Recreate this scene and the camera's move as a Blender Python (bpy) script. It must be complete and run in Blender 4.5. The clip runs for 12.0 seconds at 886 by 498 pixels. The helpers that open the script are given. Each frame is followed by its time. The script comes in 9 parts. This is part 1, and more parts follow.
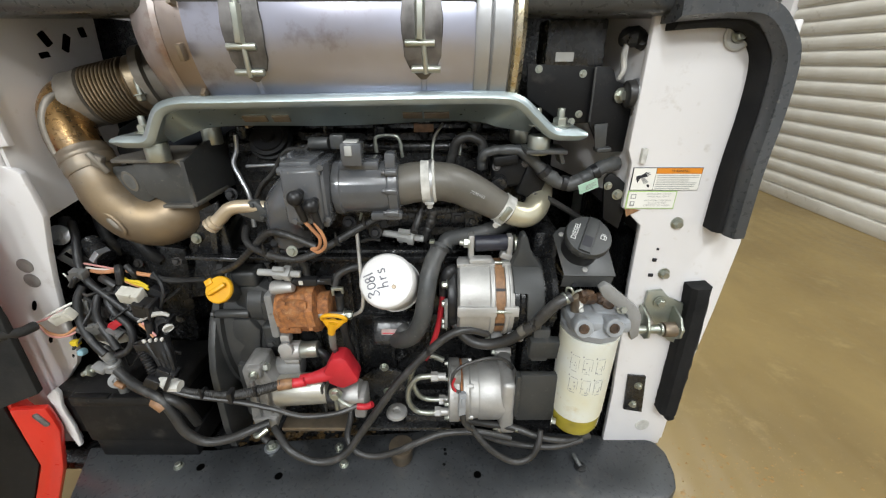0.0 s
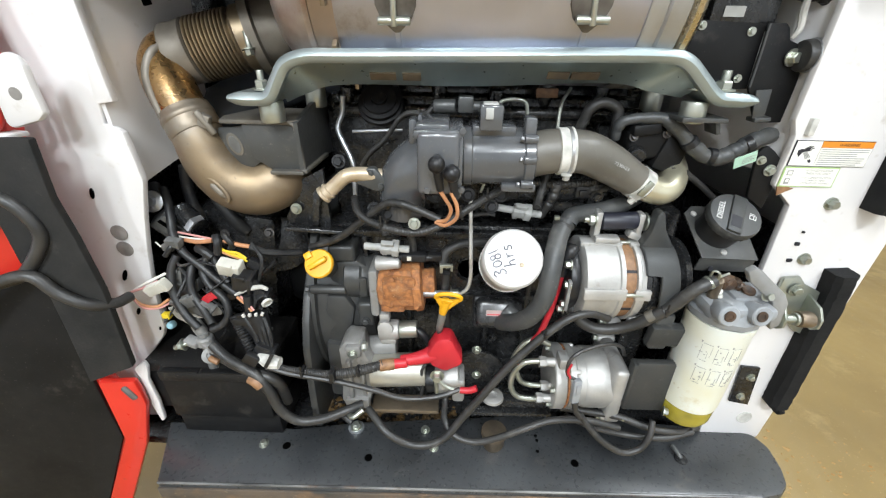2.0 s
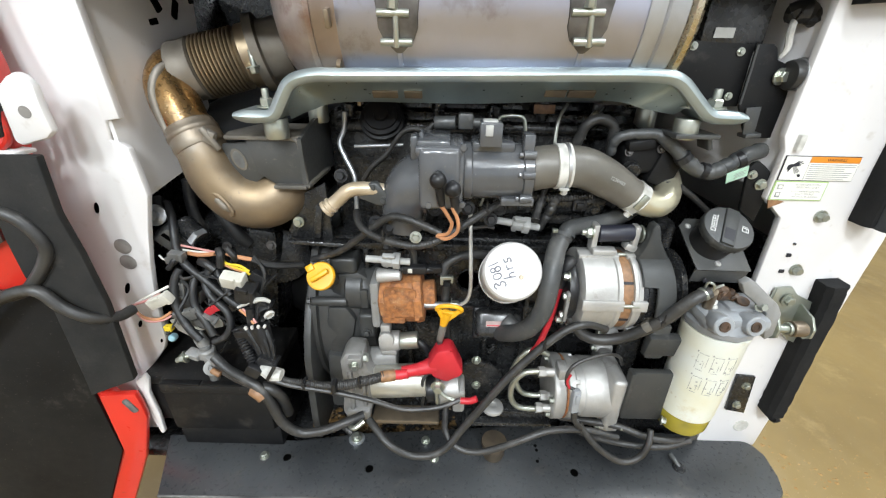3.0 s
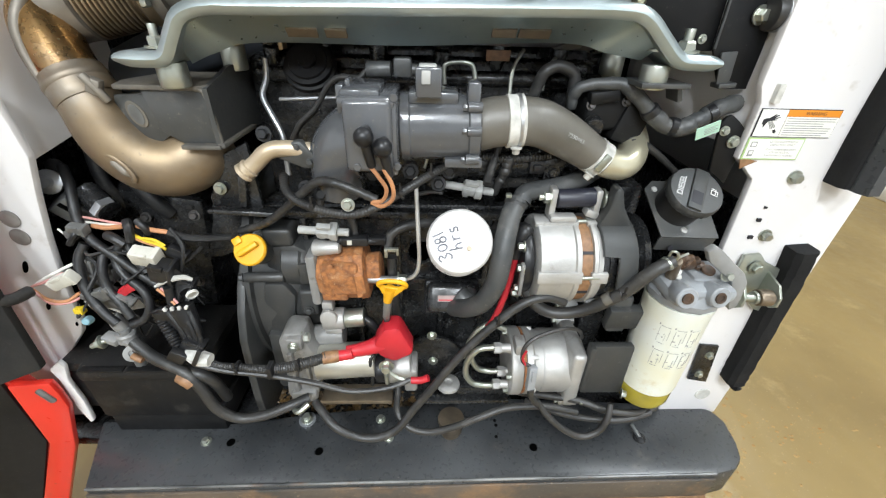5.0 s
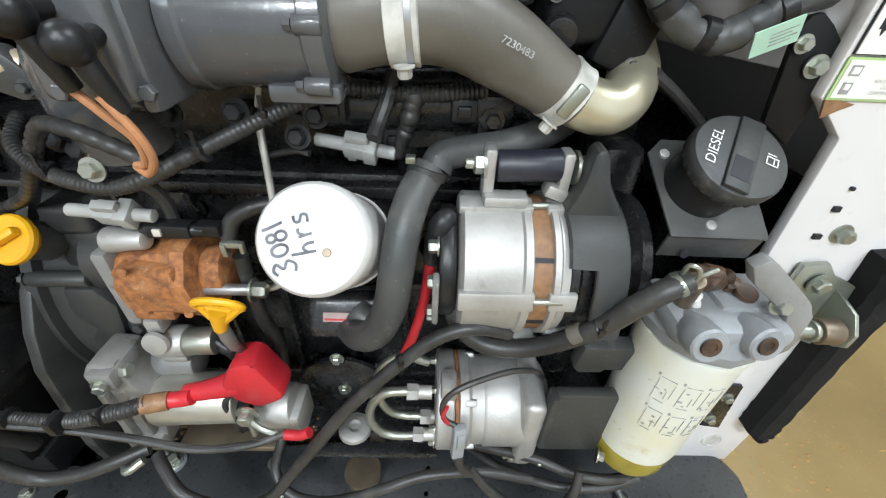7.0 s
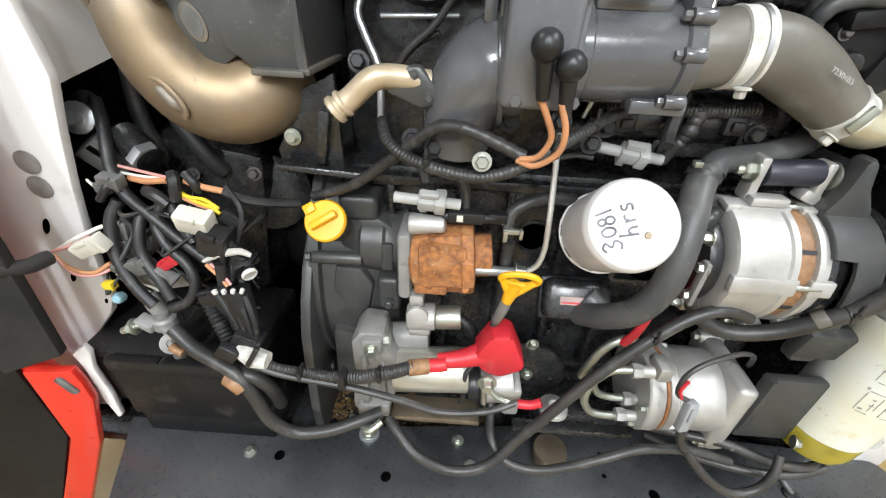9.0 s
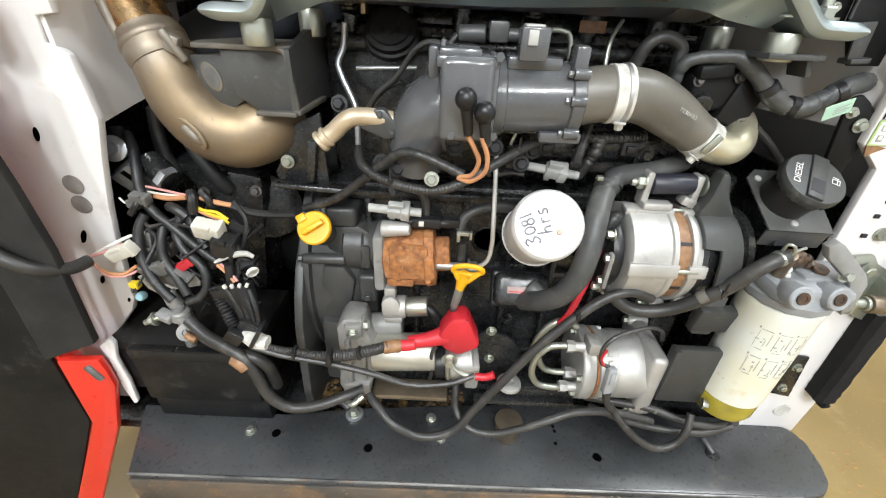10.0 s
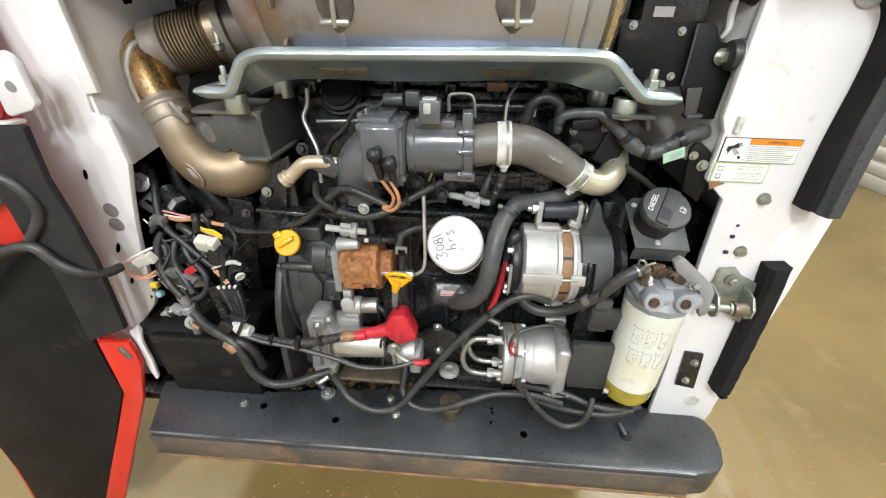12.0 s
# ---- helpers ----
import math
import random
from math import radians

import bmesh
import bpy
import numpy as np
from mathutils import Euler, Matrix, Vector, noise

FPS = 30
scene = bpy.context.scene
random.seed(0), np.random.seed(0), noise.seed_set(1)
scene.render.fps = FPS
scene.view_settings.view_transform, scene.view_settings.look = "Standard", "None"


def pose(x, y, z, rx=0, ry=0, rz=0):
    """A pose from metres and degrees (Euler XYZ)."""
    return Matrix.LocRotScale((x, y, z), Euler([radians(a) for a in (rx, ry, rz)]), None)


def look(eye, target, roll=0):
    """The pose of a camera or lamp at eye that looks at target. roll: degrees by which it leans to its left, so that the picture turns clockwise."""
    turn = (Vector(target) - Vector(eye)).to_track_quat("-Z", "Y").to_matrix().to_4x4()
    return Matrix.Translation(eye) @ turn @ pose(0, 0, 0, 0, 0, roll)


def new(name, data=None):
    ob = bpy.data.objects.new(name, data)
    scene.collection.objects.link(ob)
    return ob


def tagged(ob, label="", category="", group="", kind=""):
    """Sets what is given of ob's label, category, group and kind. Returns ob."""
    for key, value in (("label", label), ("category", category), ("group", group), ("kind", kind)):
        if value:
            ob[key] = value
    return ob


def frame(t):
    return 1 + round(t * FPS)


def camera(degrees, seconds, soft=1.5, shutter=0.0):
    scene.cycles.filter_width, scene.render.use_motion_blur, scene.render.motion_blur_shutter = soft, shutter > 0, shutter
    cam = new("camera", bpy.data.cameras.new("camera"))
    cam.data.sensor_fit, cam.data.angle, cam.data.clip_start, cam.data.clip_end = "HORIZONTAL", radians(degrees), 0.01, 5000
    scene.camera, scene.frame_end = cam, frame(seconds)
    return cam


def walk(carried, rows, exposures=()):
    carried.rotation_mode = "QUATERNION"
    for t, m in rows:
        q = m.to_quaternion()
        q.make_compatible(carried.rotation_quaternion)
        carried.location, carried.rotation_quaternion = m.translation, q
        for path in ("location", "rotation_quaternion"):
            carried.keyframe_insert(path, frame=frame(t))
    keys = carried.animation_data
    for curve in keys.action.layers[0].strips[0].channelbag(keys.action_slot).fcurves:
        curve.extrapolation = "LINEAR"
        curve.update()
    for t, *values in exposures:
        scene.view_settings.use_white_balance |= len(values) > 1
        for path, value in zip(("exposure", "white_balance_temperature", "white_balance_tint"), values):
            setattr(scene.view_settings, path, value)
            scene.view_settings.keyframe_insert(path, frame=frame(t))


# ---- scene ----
cam = camera(96.6, 12.0, soft=1.2)
METRES, EYE, TILT, LEAN, TURN = 1.35, 1.2, -25.5, 0.0, 0.0
ROWS = [
    (0.0, 0.0, 0.0, 0.0, 0.0, 0.0, 0.0),
    (0.5, -0.0964, -0.018, -0.0183, 0.59, -1.1, -1.02),
    (1.0, -0.125, 0.0084, -0.0116, 0.8, -1.57, -1.46),
    (1.5, -0.1323, 0.0298, -0.0097, 1.05, -2.27, -1.49),
    (2.0, -0.1331, 0.0337, -0.0099, 0.99, -2.52, -1.46),
    (2.5, -0.1396, 0.0266, -0.0057, 0.84, -1.43, -1.43),
    (4.5, -0.1149, 0.0413, 0.0057, -1.44, -3.86, -0.63),
    (5.0, -0.0957, 0.0737, -0.0025, -2.1, -6.22, -0.67),
    (5.5, -0.0524, 0.133, -0.0071, -3.08, -7.87, -1.16),
    (6.0, -0.01, 0.1986, -0.0014, -3.64, -9.23, -1.71),
    (6.5, 0.0227, 0.2363, 0.0058, -3.32, -10.17, -1.73),
    (7.0, 0.0003, 0.2394, 0.0008, -1.38, -10.74, -1.79),
    (7.5, -0.0686, 0.2288, -0.0053, 0.99, -10.79, -2.45),
    (9.5, -0.1937, 0.1594, -0.0372, 1.19, -6.53, -3.92),
    (10.0, -0.1583, 0.1032, -0.0297, 0.17, -5.41, -2.82),
    (10.5, -0.1452, 0.0179, -0.008, 1.1, -3.68, -1.67),
    (11.0, -0.1328, -0.0217, -0.0133, 0.67, -2.92, -1.24),
    (11.5, -0.1037, -0.0327, -0.005, 1.17, -3.43, -1.52),
    (12.0, -0.0493, 0.0, -0.0032, 3.89, -5.17, -2.86),
]
walk(cam, [(t, pose(0, 0, EYE, TILT, LEAN, TURN) @ pose(METRES * x, METRES * y, METRES * z, 90 + pitch, roll, yaw)) for t, x, y, z, yaw, pitch, roll in ROWS],
     exposures=[(0.0, -0.37, 6550, 10), (0.5, -0.28, 6450, 10), (1.0, -0.06, 6400, 10), (1.5, 0.07, 6350, 9), (2.5, 0.09, 6350, 9), (4.5, 0.08, 6350, 9), (5.0, 0.09, 6350, 9), (5.5, 0.22, 6400, 9), (6.0, 0.32, 6300, 8), (6.3, 0.16, 6250, 8), (6.5, -0.11, 6200, 8), (7.0, -0.10, 6250, 8), (7.5, 0.06, 6400, 9), (9.5, 0.26, 6550, 10), (10.0, 0.21, 6600, 10), (10.5, 0.09, 6600, 10), (11.0, 0.03, 6650, 10), (12.0, 0.02, 6550, 10)])

# ---- light: a closed workshop with ceiling lamps ----
world = bpy.data.worlds.new("world")
scene.world = world
world.use_nodes = True
world.node_tree.nodes["Background"].inputs[0].default_value = (0.8, 0.85, 0.9, 1)
world.node_tree.nodes["Background"].inputs[1].default_value = 0.05


def area_lamp(place, target, sx, sy, watts, color=(0.90, 0.955, 0.99)):
    data = bpy.data.lights.new("lamp", "AREA")
    data.shape, data.size, data.size_y, data.energy, data.color = "RECTANGLE", sx, sy, watts, color
    ob = new("lamp_light", data)
    ob.matrix_world = look(place, target)
    return ob


LAMPS = [(-0.5, -2.6, 4.3), (1.0, -4.4, 4.3), (-1.9, -4.4, 4.3), (2.2, -0.2, 4.3), (2.2, 2.8, 4.3), (-2.8, 1.2, 4.3)]
WATTS = [150, 262, 262, 112, 112, 112]
for (lx, ly, lz), lw in zip(LAMPS, WATTS):
    area_lamp((lx, ly, lz - 0.07), (lx, ly + 0.001, 0), 0.35, 1.3, lw)


# ---- materials ----
def mat(name, color, rough=0.5, metal=0.0, color2=None, scale=8.0, amount=0.5, bump=0.0, bump_scale=60.0, dirt=None, dirt_amount=0.0, dirt_scale=3.0, coat=0.0, rough_var=0.12, spec=0.5, specks=None, speck_scale=260.0):
    """A surface with two scales of colour change, fine relief and patches of dirt."""
    m = bpy.data.materials.new(name)
    m.use_nodes = True
    nt = m.node_tree
    n, l = nt.nodes, nt.links
    b = n["Principled BSDF"]
    b.inputs["Metallic"].default_value = metal
    b.inputs["Coat Weight"].default_value = coat
    b.inputs["Specular IOR Level"].default_value = spec
    co = n.new("ShaderNodeTexCoord")
    big = n.new("ShaderNodeTexNoise")
    big.inputs["Scale"].default_value, big.inputs["Detail"].default_value = scale, 6
    l.new(co.outputs["Object"], big.inputs["Vector"])
    ramp = n.new("ShaderNodeValToRGB")
    ramp.color_ramp.elements[0].position, ramp.color_ramp.elements[1].position = 0.35, 0.68
    c2 = color2 or tuple(c * 0.7 for c in color)
    ramp.color_ramp.elements[0].color = (*color, 1)
    ramp.color_ramp.elements[1].color = (*[a + (c - a) * amount for a, c in zip(color, c2)], 1)
    l.new(big.outputs["Fac"], ramp.inputs[0])
    out = ramp.outputs[0]
    if dirt:
        d = n.new("ShaderNodeTexNoise")
        d.inputs["Scale"].default_value, d.inputs["Detail"].default_value, d.inputs["Roughness"].default_value = dirt_scale, 10, 0.7
        l.new(co.outputs["Object"], d.inputs["Vector"])
        r2 = n.new("ShaderNodeValToRGB")
        r2.color_ramp.elements[0].position, r2.color_ramp.elements[1].position = 0.62 - 0.3 * dirt_amount, 0.78 - 0.2 * dirt_amount
        l.new(d.outputs["Fac"], r2.inputs[0])
        mix = n.new("ShaderNodeMix")
        mix.data_type = "RGBA"
        l.new(r2.outputs[0], mix.inputs["Factor"])
        l.new(out, mix.inputs["A"])
        mix.inputs["B"].default_value = (*dirt, 1)
        out = mix.outputs["Result"]
    if specks:
        d = n.new("ShaderNodeTexNoise")
        d.inputs["Scale"].default_value, d.inputs["Detail"].default_value = speck_scale, 2
        l.new(co.outputs["Object"], d.inputs["Vector"])
        r3 = n.new("ShaderNodeValToRGB")
        r3.color_ramp.elements[0].position, r3.color_ramp.elements[1].position = 0.67, 0.80
        l.new(d.outputs["Fac"], r3.inputs[0])
        mix = n.new("ShaderNodeMix")
        mix.data_type = "RGBA"
        l.new(r3.outputs[0], mix.inputs["Factor"])
        l.new(out, mix.inputs["A"])
        mix.inputs["B"].default_value = (*specks, 1)
        out = mix.outputs["Result"]
    l.new(out, b.inputs["Base Color"])
    fine = n.new("ShaderNodeTexNoise")
    fine.inputs["Scale"].default_value, fine.inputs["Detail"].default_value = bump_scale, 5
    l.new(co.outputs["Object"], fine.inputs["Vector"])
    rr = n.new("ShaderNodeMapRange")
    rr.inputs["To Min"].default_value, rr.inputs["To Max"].default_value = max(0.03, rough - rough_var), min(1, rough + rough_var)
    l.new(fine.outputs["Fac"], rr.inputs["Value"])
    l.new(rr.outputs[0], b.inputs["Roughness"])
    if bump:
        bp = n.new("ShaderNodeBump")
        bp.inputs["Strength"].default_value, bp.inputs["Distance"].default_value = bump, 0.0006
        l.new(fine.outputs["Fac"], bp.inputs["Height"])
        l.new(bp.outputs[0], b.inputs["Normal"])
    return m


WHITE = mat("white_paint", (0.696, 0.677, 0.672), 0.36, color2=(0.63, 0.611, 0.602), scale=3, amount=0.7, dirt=(0.50, 0.46, 0.43), dirt_amount=0.02, dirt_scale=14, coat=0.15, specks=(0.58, 0.55, 0.52), speck_scale=60)
BLACK = mat("black_engine_paint", (0.009, 0.009, 0.0095), 0.27, color2=(0.020, 0.0205, 0.021), scale=14, amount=1, bump=0.3, bump_scale=110, dirt=(0.038, 0.037, 0.035), dirt_amount=0.05, dirt_scale=18, spec=0.55, specks=(0.06, 0.059, 0.056), speck_scale=200)
CHARCOAL = mat("charcoal_cast_paint", (0.044, 0.0462, 0.0462), 0.38, color2=(0.066, 0.066, 0.0638), scale=16, amount=1, bump=0.35, bump_scale=160, dirt=(0.10, 0.092, 0.08), dirt_amount=0.12, dirt_scale=22, specks=(0.12, 0.11, 0.095), speck_scale=230)
SILL = mat("worn_dark_paint", (0.02957, 0.03168, 0.03379), 0.30, color2=(0.05702, 0.06019, 0.06336), scale=6, amount=1, bump=0.2, bump_scale=140, dirt=(0.11, 0.102, 0.09), dirt_amount=0.12, dirt_scale=13, specks=(0.17, 0.16, 0.14), speck_scale=240)
RUBBER = mat("black_rubber", (0.01823, 0.01823, 0.01823), 0.42, color2=(0.0401, 0.03827, 0.03645), scale=20, amount=1, bump=0.25, bump_scale=220, dirt=(0.085, 0.082, 0.076), dirt_amount=0.22, dirt_scale=22, specks=(0.06, 0.056, 0.05), speck_scale=230)
HOSE = mat("brown_grey_rubber_hose", (0.0943, 0.0874, 0.0736), 0.42, color2=(0.1437, 0.1323, 0.1127), scale=14, amount=1, bump=0.25, bump_scale=200, dirt=(0.18, 0.165, 0.14), dirt_amount=0.12, dirt_scale=16, specks=(0.135, 0.125, 0.108), speck_scale=260)
TAR = mat("black_wire_sleeve", (0.0088, 0.0088, 0.0099), 0.45, color2=(0.0198, 0.0198, 0.0198), scale=25, amount=1, bump=0.3, bump_scale=200, dirt=(0.07, 0.064, 0.058), dirt_amount=0.12, dirt_scale=30, specks=(0.08, 0.075, 0.07), speck_scale=260)
HOLEPLUG = mat("grey_hole_plug", (0.24, 0.225, 0.21), 0.45, color2=(0.15, 0.14, 0.13), scale=60, amount=1, bump=0.3)
COOLHOSE = mat("dusty_dark_hose", (0.0408, 0.0432, 0.0444), 0.45, color2=(0.0744, 0.0744, 0.072), scale=20, amount=1, bump=0.3, bump_scale=180, dirt=(0.13, 0.125, 0.115), dirt_amount=0.14, dirt_scale=26, specks=(0.15, 0.145, 0.135), speck_scale=200)
CASTDARK = mat("dark_cast_housing", (0.03, 0.0314, 0.0314), 0.40, color2=(0.0491, 0.0491, 0.0477), scale=18, amount=1, bump=0.4, bump_scale=180, dirt=(0.06, 0.056, 0.05), dirt_amount=0.12, dirt_scale=24, specks=(0.075, 0.07, 0.062), speck_scale=230)
# flat black for uncut holes: the dark inside them is painted
VOID = mat("painted_hole_dark", (0.0015, 0.0015, 0.0015), 0.95, spec=0.0)
CASTDULL = mat("dull_grey_casting", (0.27, 0.27, 0.265), 0.52, metal=0.2, color2=(0.18, 0.175, 0.165), scale=18, amount=1, bump=0.35, bump_scale=220, dirt=(0.09, 0.07, 0.055), dirt_amount=0.14, dirt_scale=28)
BATTERY = mat("matt_black_battery_case", (0.00575, 0.00575, 0.00632), 0.5, color2=(0.0115, 0.0115, 0.0115), scale=10, amount=1, bump=0.1, dirt=(0.05, 0.045, 0.04), dirt_amount=0.08, dirt_scale=12, spec=0.22, specks=(0.05, 0.047, 0.042), speck_scale=300)
BATTLID = mat("dust_crusted_lid", (0.008, 0.008, 0.0085), 0.55, color2=(0.018, 0.017, 0.016), scale=10, amount=1, bump=0.3, bump_scale=160, dirt=(0.09, 0.072, 0.052), dirt_amount=0.14, dirt_scale=14, spec=0.25, specks=(0.13, 0.11, 0.085), speck_scale=220)
MARKER = mat("faded_marker", (0.07, 0.07, 0.085), 0.6, color2=(0.20, 0.20, 0.22), scale=120, amount=1)
FADED = mat("faded_print", (0.38, 0.38, 0.36), 0.6, color2=(0.2, 0.2, 0.19), scale=150, amount=1)
WORN = mat("worn_steel_edge", (0.035, 0.037, 0.040), 0.35, metal=0.3, color2=(0.26, 0.26, 0.255), scale=10, amount=1, bump=0.2, bump_scale=150, dirt=(0.16, 0.08, 0.04), dirt_amount=0.25, dirt_scale=18)
SEAL = mat("black_foam_seal", (0.007, 0.007, 0.0075), 0.85, color2=(0.013, 0.013, 0.013), scale=30, amount=1, bump=0.5, bump_scale=260, spec=0.25)
RUSTLIP = mat("rust_bloomed_paint", (0.045, 0.043, 0.041), 0.45, color2=(0.11, 0.085, 0.065), scale=7, amount=1, bump=0.4, bump_scale=120, dirt=(0.20, 0.12, 0.065), dirt_amount=0.34, dirt_scale=10, specks=(0.27, 0.20, 0.14), speck_scale=140)
FOAM = mat("dusty_black_foam", (0.017, 0.017, 0.017), 0.88, color2=(0.030, 0.029, 0.027), scale=16, amount=1, bump=0.6, bump_scale=260, dirt=(0.055, 0.051, 0.045), dirt_amount=0.10, dirt_scale=20, spec=0.2)
ALU = mat("cast_aluminium", (0.4928, 0.484, 0.4664), 0.52, metal=0.6, color2=(0.3696, 0.3608, 0.3432), scale=22, amount=1, bump=0.5, bump_scale=240, dirt=(0.27, 0.25, 0.225), dirt_amount=0.10, dirt_scale=30)
ZINC = mat("zinc_steel", (0.46, 0.47, 0.42), 0.36, metal=0.85, color2=(0.33, 0.35, 0.30), scale=25, amount=1, bump=0.15, bump_scale=200)
BAR = mat("galvanised_crossbar", (0.42, 0.47, 0.475), 0.36, metal=0.75, color2=(0.30, 0.36, 0.375), scale=7, amount=1, bump=0.15, bump_scale=120, dirt=(0.30, 0.28, 0.26), dirt_amount=0.05, dirt_scale=12)
# darker, bluer copy of BAR: shade and dark reflections put into the colour
WEB = mat("shade_blue_galvanised_web", (0.33, 0.395, 0.405), 0.32, metal=0.75, color2=(0.20, 0.26, 0.28), scale=9, amount=1, bump=0.15, bump_scale=120, dirt=(0.34, 0.29, 0.25), dirt_amount=0.12, dirt_scale=14)
STAINLESS = mat("heat_tinted_stainless", (0.464, 0.475, 0.567), 0.34, metal=0.92, rough_var=0.03, color2=(0.335, 0.319, 0.362), scale=4, amount=1, bump=0.02, bump_scale=60, dirt=(0.20, 0.17, 0.15), dirt_amount=0.10, dirt_scale=8)
STAIN2 = mat("dull_stainless_band", (0.46, 0.48, 0.51), 0.42, metal=0.8, color2=(0.34, 0.33, 0.32), scale=9, amount=1, bump=0.1, bump_scale=180)
GOLD = mat("heat_gilded_steel", (0.55, 0.47, 0.30), 0.28, metal=1.0, color2=(0.58, 0.54, 0.47), scale=9, amount=1, bump=0.06, bump_scale=150)
PIPE = mat("bronzed_exhaust_pipe", (0.304, 0.224, 0.132), 0.48, metal=0.65, color2=(0.176, 0.14, 0.104), scale=9, amount=1, bump=0.3, bump_scale=110, dirt=(0.25, 0.22, 0.18), dirt_amount=0.5, dirt_scale=7, specks=(0.18, 0.14, 0.10), speck_scale=120)
# heat-tinted steel, with the elbow's orange-gold reflection put into the colour
PIPESHEEN = mat("heat_tint_and_orange_sheen", (0.50, 0.30, 0.12), 0.28, metal=0.95, color2=(0.34, 0.22, 0.11), scale=12, amount=1, bump=0.12, bump_scale=110, dirt=(0.30, 0.24, 0.17), dirt_amount=0.12, dirt_scale=9)
PIPEDUST = mat("dusty_pipe_collar", (0.25, 0.225, 0.19), 0.55, metal=0.5, color2=(0.15, 0.13, 0.105), scale=16, amount=1, bump=0.3, bump_scale=140)
CASTGREY = mat("grey_cast_paint", (0.0696, 0.073, 0.0786), 0.22, color2=(0.0943, 0.0965, 0.102), scale=14, amount=1, bump=0.25, bump_scale=200, dirt=(0.11, 0.105, 0.095), dirt_amount=0.06, dirt_scale=22, specks=(0.13, 0.125, 0.115), speck_scale=240, coat=0.4)
DUSTY = mat("dusty_charcoal", (0.075, 0.070, 0.062), 0.6, color2=(0.16, 0.14, 0.11), scale=14, amount=1, bump=0.3, bump_scale=160)
DULLPL = mat("dull_grey_plug", (0.15, 0.15, 0.145), 0.5, color2=(0.085, 0.084, 0.08), scale=40, amount=1)
SOOT = mat("soot_dark_steel", (0.20, 0.19, 0.185), 0.48, metal=0.8, color2=(0.075, 0.07, 0.066), scale=32, amount=1, bump=0.25, bump_scale=200)
OLIVE = mat("olive_zinc_steel", (0.40, 0.42, 0.37), 0.38, metal=0.75, color2=(0.30, 0.32, 0.27), scale=20, amount=1, bump=0.15, bump_scale=200)
RIBS = mat("bronze_bellows_ribs", (0.40, 0.31, 0.20), 0.42, metal=0.8, color2=(0.24, 0.19, 0.13), scale=20, amount=1, bump=0.2, bump_scale=240)
CREAMZ = mat("cream_zinc_pipe", (0.62, 0.59, 0.45), 0.36, metal=0.75, color2=(0.50, 0.46, 0.33), scale=16, amount=1, bump=0.08, bump_scale=160)
DUSTCAP = mat("dusty_black_plastic", (0.03, 0.03225, 0.033), 0.5, color2=(0.04125, 0.04125, 0.039), scale=22, amount=1, bump=0.25, bump_scale=260, dirt=(0.13, 0.125, 0.115), dirt_amount=0.1, dirt_scale=26)
BELLOW = mat("braided_bellows_steel", (0.30, 0.24, 0.17), 0.45, metal=0.8, color2=(0.15, 0.12, 0.09), scale=20, amount=1, bump=0.3, bump_scale=260)
RUST = mat("rusty_casting", (0.40, 0.16, 0.05), 0.75, color2=(0.12, 0.045, 0.02), scale=120, amount=1, bump=1.0, bump_scale=330, dirt=(0.52, 0.27, 0.12), dirt_amount=0.3, dirt_scale=60, specks=(0.55, 0.36, 0.20), speck_scale=300)
FILTER = mat("white_filter_enamel", (0.6324, 0.6231, 0.6138), 0.32, color2=(0.558, 0.5441, 0.5208), scale=8, amount=0.8, coat=0.2)
FUELF = mat("stained_cream_filter", (0.70, 0.74, 0.74), 0.34, color2=(0.66, 0.63, 0.46), scale=8, amount=1.0, dirt=(0.50, 0.39, 0.17), dirt_amount=0.22, dirt_scale=11, specks=(0.42, 0.34, 0.20), speck_scale=70)
DULLGREY = mat("bluish_grey_casting", (0.30, 0.315, 0.33), 0.46, metal=0.15, color2=(0.22, 0.225, 0.23), scale=20, amount=1, bump=0.35, bump_scale=220, dirt=(0.11, 0.085, 0.06), dirt_amount=0.14, dirt_scale=30)
BOWL = mat("yellow_plastic_bowl", (0.40, 0.33, 0.04), 0.18, color2=(0.20, 0.16, 0.02), scale=18, amount=1)
RED = mat("red_plastic", (0.50, 0.02, 0.03), 0.42, color2=(0.36, 0.015, 0.025), scale=20, amount=0.8, bump=0.2)
REDPAINT = mat("red_orange_paint", (0.58, 0.026, 0.015), 0.32, color2=(0.44, 0.020, 0.013), scale=5, amount=0.8, coat=0.25, dirt=(0.12, 0.06, 0.045), dirt_amount=0.08, dirt_scale=12, specks=(0.30, 0.05, 0.04), speck_scale=90)
YELLOW = mat("yellow_plastic", (0.80, 0.42, 0.01), 0.38, color2=(0.62, 0.30, 0.01), scale=25, amount=0.8, bump=0.1)
PLASTIC = mat("black_plastic", (0.009, 0.009, 0.010), 0.36, color2=(0.020, 0.020, 0.021), scale=25, amount=1, bump=0.1, dirt=(0.06, 0.055, 0.05), dirt_amount=0.06, dirt_scale=20, spec=0.4)
GREYPL = mat("grey_plastic_connector", (0.42, 0.42, 0.40), 0.45, color2=(0.32, 0.32, 0.31), scale=30, amount=1)
WHITEPL = mat("white_plastic_connector", (0.60, 0.58, 0.51), 0.45, color2=(0.44, 0.42, 0.36), scale=30, amount=1)
TAPE = mat("white_cloth_tape", (0.62, 0.61, 0.57), 0.7, color2=(0.35, 0.34, 0.31), scale=50, amount=1, bump=0.4, bump_scale=240)
WIRE_O = mat("orange_wire", (0.52, 0.24, 0.11), 0.5, color2=(0.42, 0.20, 0.10), scale=60, amount=1)
